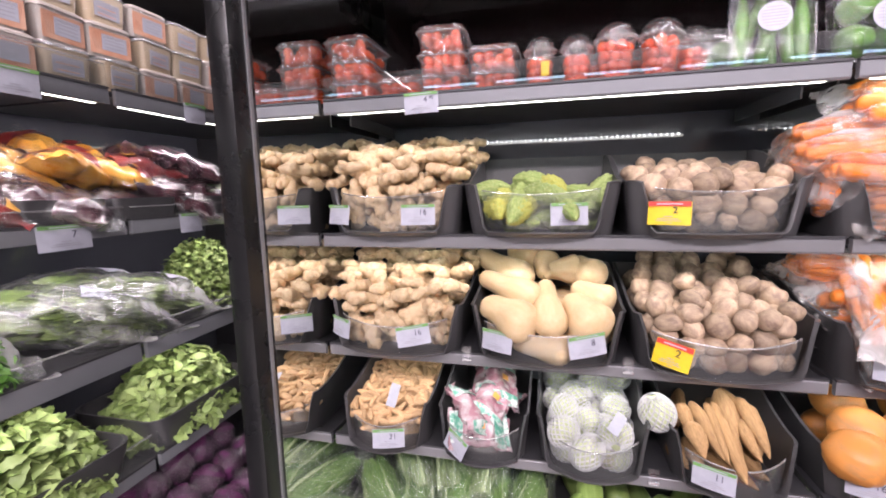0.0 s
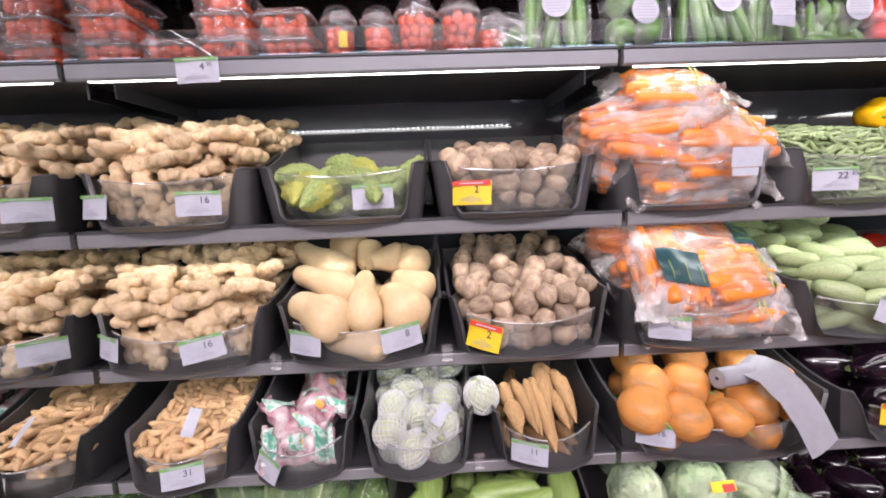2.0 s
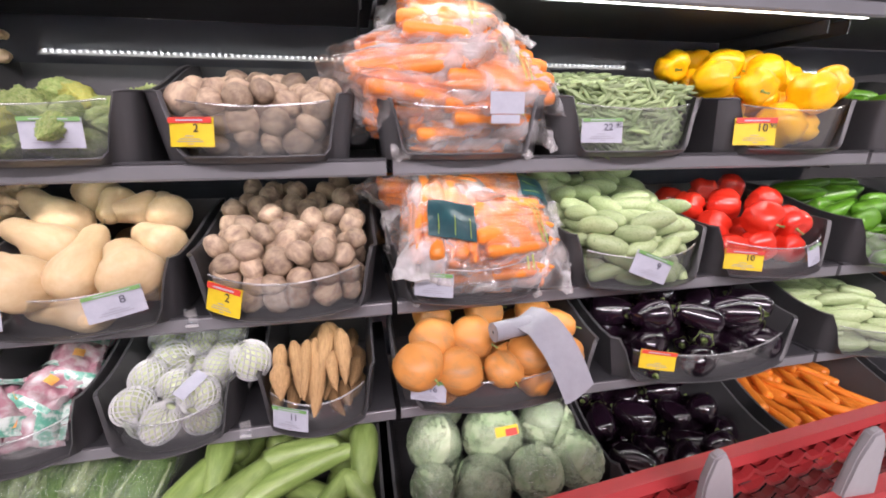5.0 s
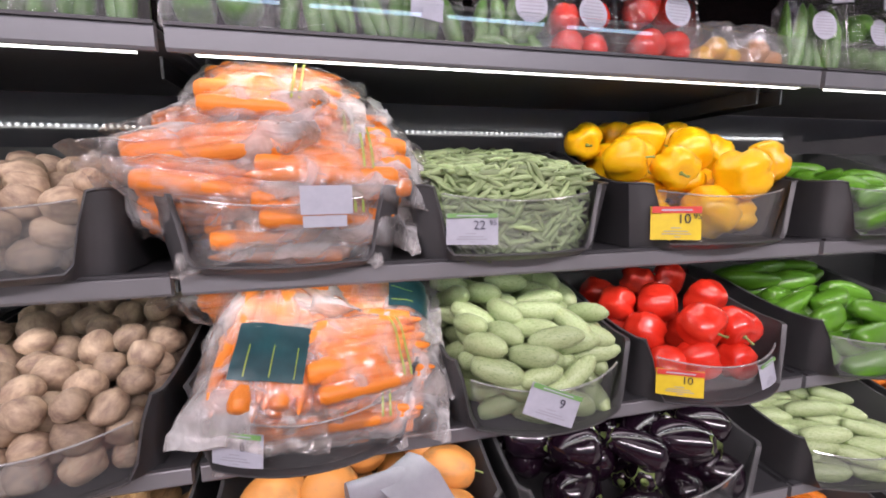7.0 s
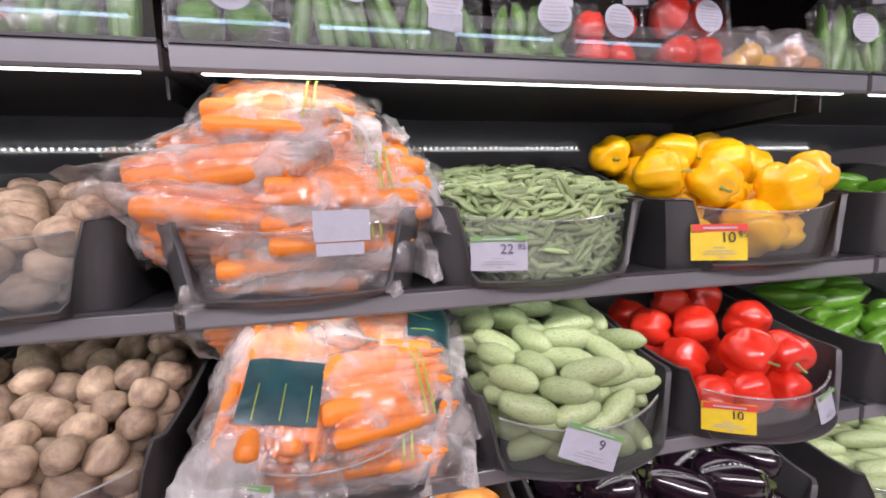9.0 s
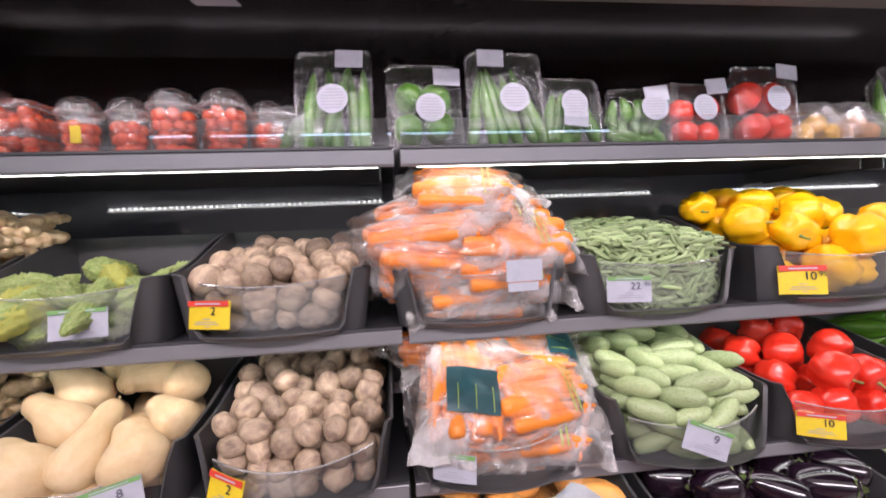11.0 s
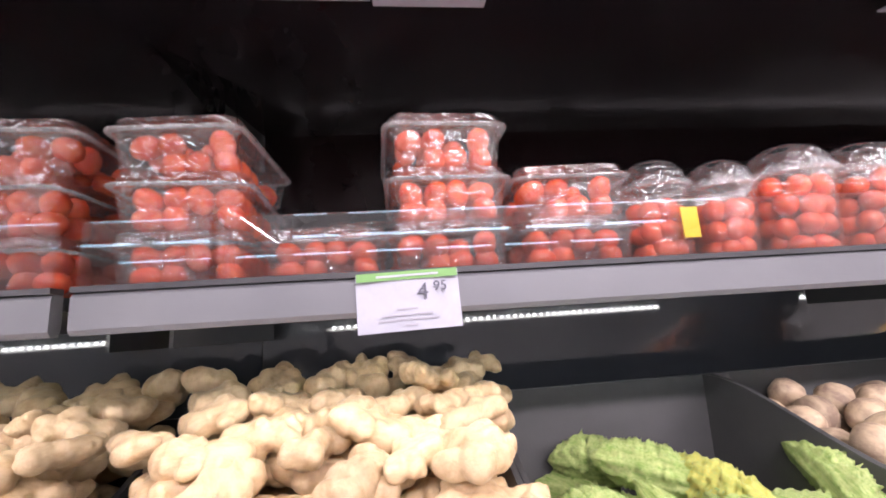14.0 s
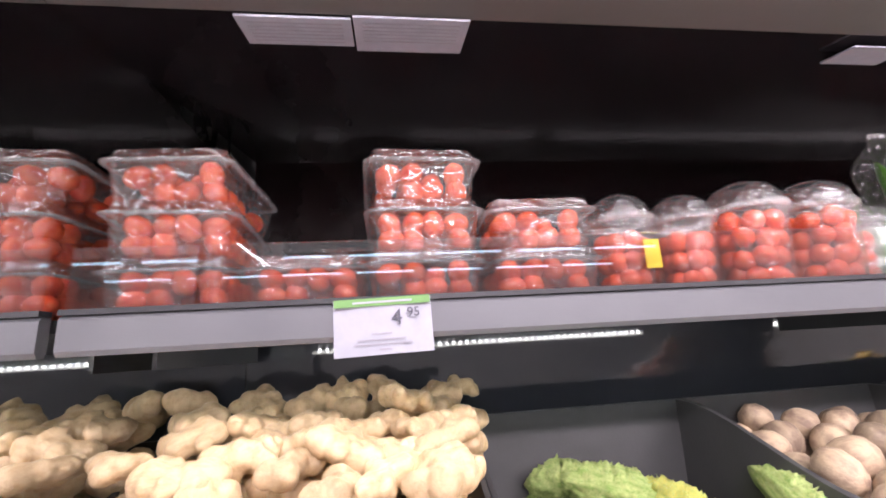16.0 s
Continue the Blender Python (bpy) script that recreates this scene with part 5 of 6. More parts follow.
def tomato_cup(h=0.115, r=0.04, seed=0):
    t = thing("tomato_cup", "clear domed plastic cup of red cherry tomatoes", "tomato cup", "tomato cups")
    part("cup", lathe_bm([(0.0, r * 0.0), (0.0, r * 0.78), (0.004, r * 0.82), (h * 0.72, r)], 28, 0.012), clear_pack, t, "", 0.7)
    part("rim", lathe_bm([(h * 0.70, r * 1.0), (h * 0.705, r * 1.05), (h * 0.725, r * 1.09), (h * 0.745, r * 1.09), (h * 0.76, r * 1.0)], 28), rim_plastic, t, "", 0.7)
    part("dome_lid", lathe_bm([(h * 0.76, r * 1.0), (h * 0.85, r * 0.95), (h * 0.94, r * 0.72), (h * 0.985, r * 0.45), (h, r * 0.3), (h * 0.985, r * 0.22)], 28), clear_pack, t, "", 0.9)
    rnd = random.Random(seed)
    z = 0.014
    while z < h * 0.62:
        rad = (r * (0.8 + 0.2 * z / (h * 0.72))) - 0.0135
        a0 = rnd.uniform(0, 6)
        for i in range(7):
            c = new("cherry_tomato", rnd.choice(TOMATO))
            c.parent = t
            a = a0 + 2 * math.pi * i / 7
            c.matrix_local = pose(rad * math.cos(a), rad * math.sin(a), z + rnd.uniform(-0.003, 0.003), rnd.uniform(0, 180), rnd.uniform(0, 90), 0) @ size(0.025, 0.0115)
        c = new("cherry_tomato", TOMATO[0])
        c.parent = t
        c.matrix_local = pose(0, 0, z, 0, 0, 0) @ size(0.024, 0.0115)
        z += 0.0205
    return t


def lathe_bm(prof, seg=24, flute=0.0):
    """Turned shell about z from (height, radius) pairs."""
    bm = bmesh.new()
    rings = []
    for z, r in prof:
        r = max(r, 0.0004)
        rings.append([bm.verts.new((r * (1 - (flute if j % 2 else 0)) * math.cos(2 * math.pi * j / seg), r * (1 - (flute if j % 2 else 0)) * math.sin(2 * math.pi * j / seg), z)) for j in range(seg)])
    for a, b in zip(rings, rings[1:]):
        for j in range(seg):
            bm.faces.new((a[j], a[(j + 1) % seg], b[(j + 1) % seg], b[j]))
    return bm


TOP = S1 + 0.0015
PUN = [punnet(40, 1), punnet(30, 2)]
PUN[0].matrix_world = pose(-0.503, 1.025, TOP, 0, 0, 2)
PUN[1].matrix_world = pose(-0.275, 1.025, TOP, 0, 0, -1)
spots = [(-0.503, 1.02, 1, 4), (-0.503, 1.02, 2, -2), (-0.275, 1.025, 1, 1), (-0.277, 1.022, 2, 3), (-0.155, 1.03, 0, 0), (-0.155, 1.03, 1, -2),
         (-0.388, 1.035, 0, 2), (-0.40, 1.20, 0, -3), (-0.29, 1.20, 0, 1), (-0.505, 1.19, 0, 0), (-0.17, 1.20, 0, 2), (-0.36, 1.21, 1, 1)]
for i, (x, y, k, rz) in enumerate(spots):
    copy_thing(PUN[i % 2], pose(x, y, TOP + 0.0497 * k, 0, 0, rz))
CUP_S, CUP_L = tomato_cup(0.112, 0.034, 1), tomato_cup(0.125, 0.041, 2)
CUP_S.matrix_world = pose(-0.055, 1.0, TOP)
CUP_L.matrix_world = pose(0.103, 1.0, TOP)
copy_thing(CUP_S, pose(0.024, 1.005, TOP, 0, 0, 40))
copy_thing(CUP_L, pose(0.192, 1.0, TOP, 0, 0, 70))
copy_thing(CUP_S, pose(0.262, 1.03, TOP, 0, 0, 10))
copy_thing(CUP_S, pose(0.145, 1.09, TOP, 0, 0, 80))
copy_thing(CUP_S, pose(0.07, 1.10, TOP, 0, 0, 20))
copy_thing(CUP_S, pose(0.23, 1.11, TOP, 0, 0, 50))
part("cup_label", boxed(0.004, 0.021, -0.0345, -0.0335, 0.024, 0.054), yellow_paper, CUP_S, "yellow paper cup label", 0)
tag = thing("price_ticket", "white price ticket with green header on the shelf rail", "price ticket", at=pose(-0.3155, 0.9315, 1.5625, -3, -1.5, 0))
price(tag, Matrix.Identity(4), "4", "95", 0.081, 0.046)


# ---- upright packs of peppers ----
def veg_pack(w, h, content, seed, name_label, mark=(0.0, 0.0), tab=(0.3, 0.36)):
    """Clear tray stood on edge: shell, film, contents, round label and price tab."""
    t = thing("vegetable_pack", name_label, "vegetable pack", "vegetable packs")
    dp = 0.045
    bm = bmesh.new()
    ring = lambda sx, y: [(x, y, z + h / 2) for x, z, _ in rr_ring(w * sx, h * sx, 0, 0.018)]
    loft(bm, [ring(0.82, dp), ring(0.9, dp * 0.4), ring(0.94, 0.002), ring(1.0, 0.0)], False)
    k = len(ring(1, 0))
    bm.verts.ensure_lookup_table()
    bm.faces.new(bm.verts[:k])
    part("pack_tray", bm, clear_pack, t, "", 0.5)
    bm = bmesh.new()
    n = 16
    grid = [[bm.verts.new((w * 0.95 * (i / n - 0.5), -0.004 - 0.008 * (1 - (2 * i / n - 1) ** 4) * (1 - (2 * j / n - 1) ** 4) + 0.004 * noise.noise(Vector((i * 0.9, j * 0.9, seed))), h * (0.025 + 0.95 * j / n))) for j in range(n + 1)] for i in range(n + 1)]
    for i in range(n):
        for j in range(n):
            bm.faces.new((grid[i][j], grid[i + 1][j], grid[i + 1][j + 1], grid[i][j + 1]))
    part("pack_film", bm, wrap_film, t, "", 1.0)
    rnd = random.Random(seed)
    meshes, L, r, upright, cols, rows_ = content
    for i in range(cols):
        for j in range(rows_):
            c = new(meshes[0].name.split(".")[0], rnd.choice(meshes))
            c.parent = t
            x = w * 0.8 * ((i + 0.5) / cols - 0.5) + rnd.uniform(-0.006, 0.006)
            z = h * (0.10 + 0.72 * (j + 0.5) / rows_) + rnd.uniform(-0.006, 0.006)
            c.matrix_local = pose(x, 0.018 + rnd.uniform(-0.004, 0.006), z, rnd.uniform(-20, 20), 90 + rnd.uniform(-26, 26) if upright else rnd.uniform(0, 180), rnd.uniform(-10, 10)) @ size(L, r)
    bm = bmesh.new()
    rim = [bm.verts.new((0.029 * math.cos(a) + mark[0], -0.0145, 0.029 * math.sin(a) + h * 0.5 + mark[1])) for a in (2 * math.pi * i / 24 for i in range(24))]
    face = bm.faces.new(rim)
    made = bmesh.ops.extrude_face_region(bm, geom=[face])
    bmesh.ops.translate(bm, verts=[v for v in made["geom"] if isinstance(v, bmesh.types.BMVert)], vec=(0, 0.0008, 0))
    bmesh.ops.recalc_face_normals(bm, faces=bm.faces)
    lab = part("round_label", bm, white_paper, t, "round white paper label", 0.6)
    for q in range(-3, 4):
        half = 0.022 * math.sqrt(1 - (q / 4) ** 2)
        part("print_line", boxed(mark[0] - half, mark[0] + half, -0.0152, -0.0147, h * 0.5 + mark[1] + q * 0.006 - 0.001, h * 0.5 + mark[1] + q * 0.006 + 0.001), grey_ink, lab, "", 0)
    tb = part("price_tab", boxed(-0.026, 0.026, -0.0011, 0.0, -0.017, 0.017), white_paper, t, "white price tab", 0)
    tb.matrix_local = pose(tab[0] * w, -0.0138, h * (0.5 + tab[1]), 0, rnd.uniform(-8, 8), 0)
    return t


chilli_skin = material("chilli_skin", (0.055, 0.17, 0.015), (0.10, 0.22, 0.03), 0.35, scale=4, vary=0.2)
LONGP = [lathe("green_chilli", [(-0.5, 0.1), (-0.4, 0.5), (-0.1, 0.9), (0.25, 1.0), (0.42, 0.8), (0.5, 0.3)], chilli_skin, 10, 0.6 * (i - 1), 0.1, 1.5, i * 3.0) for i in range(3)]
GBELL = [bell_mesh("green_bell_pepper", chilli_skin, i + 21) for i in range(2)]
PACKS = (
    (0.39, 1.0, 0.148, 0.205, (LONGP, 0.17, 0.014, True, 6, 1), "clear pack of long green peppers with round label", (0, 0), (0.22, 0.38)),
    (0.565, 1.0, 0.148, 0.178, (GBELL, 0.07, 0.033, False, 2, 2), "clear pack of green bell peppers with round label", (0.01, -0.005), (0.3, 0.32)),
    (0.722, 0.985, 0.155, 0.198, (LONGP, 0.16, 0.013, True, 7, 1), "clear pack of green chillies with round label", (0.015, 0.0), (-0.18, 0.4)),
    (0.865, 1.0, 0.13, 0.15, (LONGP, 0.11, 0.015, True, 5, 1), "clear pack of short green chillies with round label", (0.0, 0.015), (0.0, -0.1)),
    (1.02, 1.02, 0.14, 0.135, (LONGP, 0.06, 0.013, False, 5, 3), "clear pack of small green chillies with round label", (0.03, 0.02), (0.25, 0.36)),
    (1.165, 1.03, 0.145, 0.15, (RED, 0.065, 0.031, False, 2, 2), "clear pack of red peppers with round label", (0.01, 0.015), (0.3, 0.42)),
    (1.335, 1.03, 0.165, 0.19, (RED, 0.075, 0.037, False, 2, 2), "clear pack of large red peppers with round label", (0.02, 0.015), (0.3, 0.4)),
    (1.70, 1.02, 0.15, 0.19, (LONGP, 0.16, 0.014, True, 6, 1), "clear pack of pale green peppers with round label", (0.0, 0.01), (0.3, 0.4)),
    (1.87, 1.03, 0.15, 0.19, (GBELL, 0.07, 0.033, False, 2, 2), "clear pack of green bell peppers with round label", (0.0, 0.01), (0.3, 0.4)),
)
for i, (x, y, w, h, content, lab, mark, tab) in enumerate(PACKS):
    veg_pack(w, h, content, i + 3, lab, mark, tab).matrix_world = pose(x, y - 0.02, TOP, -9, 0, (-4, 3, 0, 5, -3, 4, 2, -5, 3)[i])
for i, (x, mesh, n) in enumerate(((1.47, YELLOW, 3), (1.57, PUMP, 3), (0.318, GBELL, 3))):
    t = thing("film_bag", ("clear bag of small yellow peppers", "clear bag of small orange squashes", "clear bag of green peppers beside the tomato cups")[i], "vegetable bag", "film bags", at=pose(x, 1.04, TOP))
    f = new("bag_film", pillow("bag_film", 0.15, 0.13, 0.085, bag_film, 40 + i))
    f.parent = t
    f.matrix_local = pose(0, 0, 0.055, 60, 0, 5)
    for q in range(n):
        c = new(mesh[0].name.split(".")[0], mesh[q % len(mesh)])
        c.parent = t
        c.matrix_local = pose(-0.035 + 0.035 * q, 0, 0.035 + 0.02 * (q % 2), 30 * q, 40, 10) @ size(0.055, 0.026)
placard = thing("placard", "pair of white printed instruction placards", "placard", at=pose(-0.332, 0.907, 1.8275, math.degrees(math.atan(0.102 / 0.513)), 0, 0))
for x0, x1, y0, y1 in ((-0.1, -0.004, -0.022, 0.022), (-0.002, 0.1, -0.026, 0.03)):
    pl = part("placard_sheet", boxed(x0, x1, y0, y1, -0.003, -0.001), white_paper, placard, "", 0)
    for q in range(6):
        part("print_line", boxed(x0 + 0.008, x1 - 0.008, y0 + 0.007 + q * 0.0058, y0 + 0.0082 + q * 0.0058, -0.0036, -0.0032), grey_ink, pl, "", 0)
placard = thing("placard", "small white printed instruction placard", "placard", at=pose(0.216, 0.917, 1.8285, math.degrees(math.atan(0.102 / 0.513)), 0, 0))
part("placard_sheet", boxed(-0.036, 0.036, -0.018, 0.018, -0.003, -0.001), white_paper, placard, "", 0)

# ---- leafy goods on the deck ----
def romaine_mesh(seed):
    """A closed head: pale ribbed base, overlapping ruffled leaves to the tip."""
    rnd = random.Random(seed)
    bm = bmesh.new()
    for k in range(10):
        a0, rad = 2 * math.pi * k / 5 + (0.6 if k > 4 else 0) + rnd.uniform(-0.15, 0.15), (0.97 if k < 5 else 0.8)
        nu, nv = 20, 10
        reach = rnd.uniform(0.9, 1.0)
        grid = []
        for i in range(nu + 1):
            u = i / nu
            wide = 0.42 + 0.5 * math.sin(math.pi * min(1, 0.1 + 0.75 * u)) ** 0.8
            r = rad * (0.52 + 0.5 * math.sin(math.pi * (0.12 + 0.72 * u)) ** 0.8) * (1 - 0.25 * max(0, u - 0.8) / 0.2)
            row = []
            for j in range(nv + 1):
                v = 2 * j / nv - 1
                a = a0 + v * wide
                frill = (0.05 + 0.16 * u) * v * v * math.sin(u * 26 + k * 2 + 3 * v) * (0.5 + rnd.random() * 0.5)
                crinkle = 0.09 * noise.noise(Vector((u * 9, v * 4, seed + k))) * (0.3 + u)
                trough = -0.10 * math.exp(-(v / 0.16) ** 2) * (1 - u)
                rr = r * (1.02 - 0.10 * v * v * (1 - u) + crinkle + frill + trough)
                row.append(bm.verts.new((0.5 - u * reach * (1 - 0.07 * v * v), rr * math.cos(a), rr * math.sin(a))))
            grid.append(row)
        for i in range(nu):
            for j in range(nv):
                bm.faces.new((grid[i][j], grid[i + 1][j], grid[i + 1][j + 1], grid[i][j + 1]))
    return mesh_of("leaves", bm, romaine_mat, 1.2)


def rib_mesh(seed):
    """Thick pale mid-ribs that run from the cut base up the outer leaves."""
    bm = bmesh.new()
    for k in range(5):
        a0 = 2 * math.pi * k / 5 + 0.2 * math.sin(seed + k)
        rows_ = []
        for i in range(15):
            u = i / 14
            r = 0.97 * (0.45 + 0.6 * math.sin(math.pi * (0.15 + 0.75 * u * 0.8)) ** 0.7) * (1 + 0.12 * noise.noise(Vector((u * 5, k, seed))))
            wd = 0.13 * (1 - u) ** 1.1 + 0.012
            a1 = a0 + 0.15 * noise.noise(Vector((u * 3, k * 2.0, seed)))
            rows_.append([bm.verts.new((0.5 - u * 0.8, (r + h) * math.cos(a1 + wd * s), (r + h) * math.sin(a1 + wd * s))) for s, h in ((-1, -0.06), (-0.4, 0.07), (0.4, 0.07), (1, -0.06))])
        for a, b in zip(rows_, rows_[1:]):
            for j in range(3):
                bm.faces.new((a[j], a[j + 1], b[j + 1], b[j]))
    return mesh_of("leaf_ribs", bm, lettuce_rib, 1.2)


sleeve_film = film("sleeve_film", 0.93, (0.97, 1.0, 0.97), 0.09, 1.0, 9, 0.035, 0.7, 2.2, 4)


def along_x(name, low, high, other, rough=0.5):
    """Leaf colour running from a pale base to green tips along the head."""
    m = material(name, high, other, rough, scale=9, bump=0.8, bump_scale=30, vary=0.12)
    nt = m.node_tree
    n, l = nt.nodes, nt.links
    tc = n.new("ShaderNodeTexCoord")
    sp = n.new("ShaderNodeSeparateXYZ")
    l.new(tc.outputs["Object"], sp.inputs[0])
    mr = n.new("ShaderNodeMapRange")
    mr.inputs[1].default_value, mr.inputs[2].default_value = 0.10, 0.52
    l.new(sp.outputs[0], mr.inputs[0])
    mix = n.new("ShaderNodeMix")
    mix.data_type = "RGBA"
    mix.inputs["B"].default_value = (*low, 1)
    l.new(mr.outputs[0], mix.inputs["Factor"])
    b = n["Principled BSDF"]
    l.new(b.inputs["Base Color"].links[0].from_socket, mix.inputs["A"])
    l.new(mix.outputs["Result"], b.inputs["Base Color"])
    return m


romaine_mat = along_x("romaine", (0.40, 0.46, 0.24), (0.09, 0.18, 0.03), (0.19, 0.30, 0.08))
RIBS = [rib_mesh(i * 1.9) for i in range(2)]
ROMAINE = [romaine_mesh(i * 3.7) for i in range(3)]
SLEEVE = [lathe("film_sleeve", [(-0.54, 1.2), (-0.5, 1.15), (-0.35, 1.18), (-0.1, 1.2), (0.15, 1.15), (0.35, 1.05), (0.47, 0.9), (0.54, 0.75)], sleeve_film, 20, 0, 0.12, 1.6, i * 2.0) for i in range(2)]
LETTUCE = (
    (-0.37, 0.965, 0.54, 0.25, 0.052, -75, -22), (-0.262, 0.965, 0.541, 0.237, 0.051, -82, -24), (-0.156, 0.97, 0.545, 0.22, 0.05, -87, -24),
    (-0.08, 0.99, 0.556, 0.19, 0.05, -105, -22), (-0.46, 0.95, 0.536, 0.26, 0.052, -52, -16), (-0.485, 0.885, 0.505, 0.20, 0.047, -25, -8),
    (-0.42, 1.08, 0.595, 0.22, 0.052, -60, -16), (-0.30, 1.10, 0.60, 0.22, 0.052, -80, -16), (-0.18, 1.10, 0.60, 0.22, 0.052, -95, -16),
    (-0.43, 0.99, 0.45, 0.24, 0.055, -80, 0), (-0.31, 1.0, 0.45, 0.24, 0.055, -90, 0), (-0.19, 1.0, 0.45, 0.24, 0.055, -95, 0),
)
set_out(LETTUCE, ROMAINE, "green romaine lettuce head in a clear film sleeve", "lettuce", "lettuces", lambda rnd: ((rnd.choice(SLEEVE), Matrix.Identity(4)), (rnd.choice(RIBS), Matrix.Identity(4))), 5, 1.14, 1.0, 0.034)


def cabbage_mesh(seed):
    rnd = random.Random(seed)
    bm = bmesh.new()
    bmesh.ops.create_icosphere(bm, subdivisions=3, radius=0.93)
    for v in bm.verts:
        v.co *= 1 + ripple(v.co, 0.08, 1.5, seed)
    for k in range(5):
        turn = Euler((rnd.uniform(0, 6), rnd.uniform(0, 6), rnd.uniform(0, 6))).to_matrix()
        n = 24
        grid = []
        for i in range(n + 1):
            row = []
            for j in range(n + 1):
                th, ph = 1.25 * (i / n), 2 * math.pi * j / n
                edge = (0.96 + 0.02 * k) + 0.05 * (i / n) ** 4 + 0.05 * noise.noise(Vector((i * 0.6, math.cos(ph) * 2, math.sin(ph) * 2 + seed + k))) + 0.022 * (math.cos(6 * ph) ** 8) * min(1, 3 * i / n)
                row.append(bm.verts.new(turn @ Vector((edge * math.sin(th) * math.cos(ph), edge * math.sin(th) * math.sin(ph), edge * math.cos(th)))))
            grid.append(row)
        for i in range(n):
            for j in range(n):
                bm.faces.new((grid[i][j], grid[i + 1][j], grid[i + 1][j + 1], grid[i][j + 1]))
    for v in bm.verts:
        v.co.x *= 0.5
    bmesh.ops.remove_doubles(bm, verts=bm.verts, dist=0.0005)
    return mesh_of("cabbage", bm, cabbage_leaf, 1.3)


CABB = [cabbage_mesh(i * 2.3) for i in range(3)]
WRAP = [blob("film_wrap", sleeve_film, 0.1, 2.2, 3.0 + i, 3, lambda c: Vector((c.x * 0.54, c.y * 1.08, c.z * 1.08))) for i in range(2)]
CABBAGE = (
    (0.60, 0.985, 0.57, 0.13, 0.068, 10, 10), (0.754, 0.985, 0.565, 0.15, 0.074, 0, 0), (0.905, 0.99, 0.57, 0.14, 0.07, -7, -3),
    (0.945, 0.90, 0.53, 0.13, 0.064, 0, 30), (0.58, 0.895, 0.525, 0.1, 0.05, -6, -3), (0.70, 0.885, 0.52, 0.13, 0.062, 0, 40), (0.835, 0.89, 0.522, 0.13, 0.062, -2, -1),
    (0.63, 1.12, 0.585, 0.15, 0.074, 20, 0), (0.80, 1.13, 0.585, 0.15, 0.074, 60, 0), (0.94, 1.12, 0.58, 0.14, 0.07, 0, 0),
    (0.62, 0.99, 0.45, 0.14, 0.07, 0, 0), (0.76, 0.99, 0.45, 0.14, 0.07, 0, 0), (0.90, 0.99, 0.45, 0.14, 0.07, 0, 0),
)
set_out(CABBAGE, CABB, "pale green cabbage wrapped in clear film", "cabbage", "cabbages", lambda rnd: ((rnd.choice(WRAP), Matrix.Identity(4)),), 6, 1.0, 1.0, 0.012, 1.9)
sticker2 = thing("sticker", "red and yellow oval sticker on a wrapped cabbage", "sticker", at=pose(0.765, 0.925, 0.617, -35, 0, 4))
part("oval", boxed(-0.03, 0.03, -0.0012, 0.0, -0.011, 0.011, bevel=0.0005), yellow_paper, sticker2, "", 0)
part("red_band", boxed(-0.004, 0.026, -0.002, -0.0014, -0.012, 0.004), red_ink, sticker2, "", 0)

# ---- crinkled packets with green fringes ----
packet_pink = material("packet_pink", (0.36, 0.17, 0.21), (0.48, 0.42, 0.42), 0.25, mixrange=(0.40, 0.62), scale=34, bump=0.4, bump_scale=30, coat=0.5, vary=0.1)
packet_green = material("packet_green", (0.10, 0.34, 0.24), (0.60, 0.66, 0.62), 0.3, mixrange=(0.44, 0.58), scale=60, coat=0.5, bump=0.4, bump_scale=40)
packet_orange = material("packet_orange", (0.72, 0.25, 0.08), (0.7, 0.5, 0.1), 0.3, scale=30, coat=0.4)
PACKET = thing("snack_packet", "crinkled pink and white packet with green printed ends", "packet", "crinkled packets")
pm = new("packet_body", pillow("packet_body", 0.15, 0.10, 0.045, packet_pink, 77, crease=0.02))
pm.parent = PACKET
patch("printed_panel", 0.15, 0.10, 0.03, 0.072, -0.045, 0.045, 0.05, packet_green, PACKET, 1, 0.007, 8, seed=77)
patch("printed_panel", 0.15, 0.10, -0.072, -0.045, -0.04, 0.04, 0.05, packet_green, PACKET, 1, 0.007, 8, seed=77)
patch("printed_spot", 0.15, 0.10, -0.012, 0.006, -0.012, 0.006, 0.05, packet_orange, PACKET, 1, 0.008, 8, seed=77)
PACKET.matrix_world = pose(-0.185, 0.905, 0.795, 30, 10, 20)
for m in (pose(-0.165, 0.975, 0.83, 28, -10, 75), pose(-0.15, 1.04, 0.85, 20, -20, 100), pose(-0.205, 0.96, 0.79, 10, 0, 110), pose(-0.16, 1.06, 0.79, 0, 0, 60), pose(-0.19, 1.12, 0.82, 20, -15, 95), pose(-0.21, 0.93, 0.825, 35, -25, 130)):
    copy_thing(PACKET, m)

# ---- till roll and receipt over the pumpkins ----
receipt = thing("receipt", "loose white paper roll with a long curled receipt", "receipt", at=pose(0.765, 0.905, 0.900))
bm = lathe_bm([(-0.055, 0.004), (-0.055, 0.021), (0.055, 0.021), (0.055, 0.004)], 20)
receipt_paper = material("receipt_paper", (0.28, 0.28, 0.31), (0.24, 0.24, 0.27), 0.6, scale=30, bump=0.1)
rl = part("paper_roll", bm, receipt_paper, receipt, "", 0.5)
rl.matrix_local = pose(0, 0, 0, 0, 90, 12)
bm = bmesh.new()
grid = []
path = ((0.012, 0.02, 0.020, 0.0), (0.03, 0.0, 0.022, 0.01), (0.052, -0.03, 0.012, 0.02), (0.072, -0.062, -0.02, 0.03), (0.09, -0.085, -0.062, 0.034), (0.10, -0.096, -0.092, 0.03), (0.108, -0.104, -0.115, 0.03))
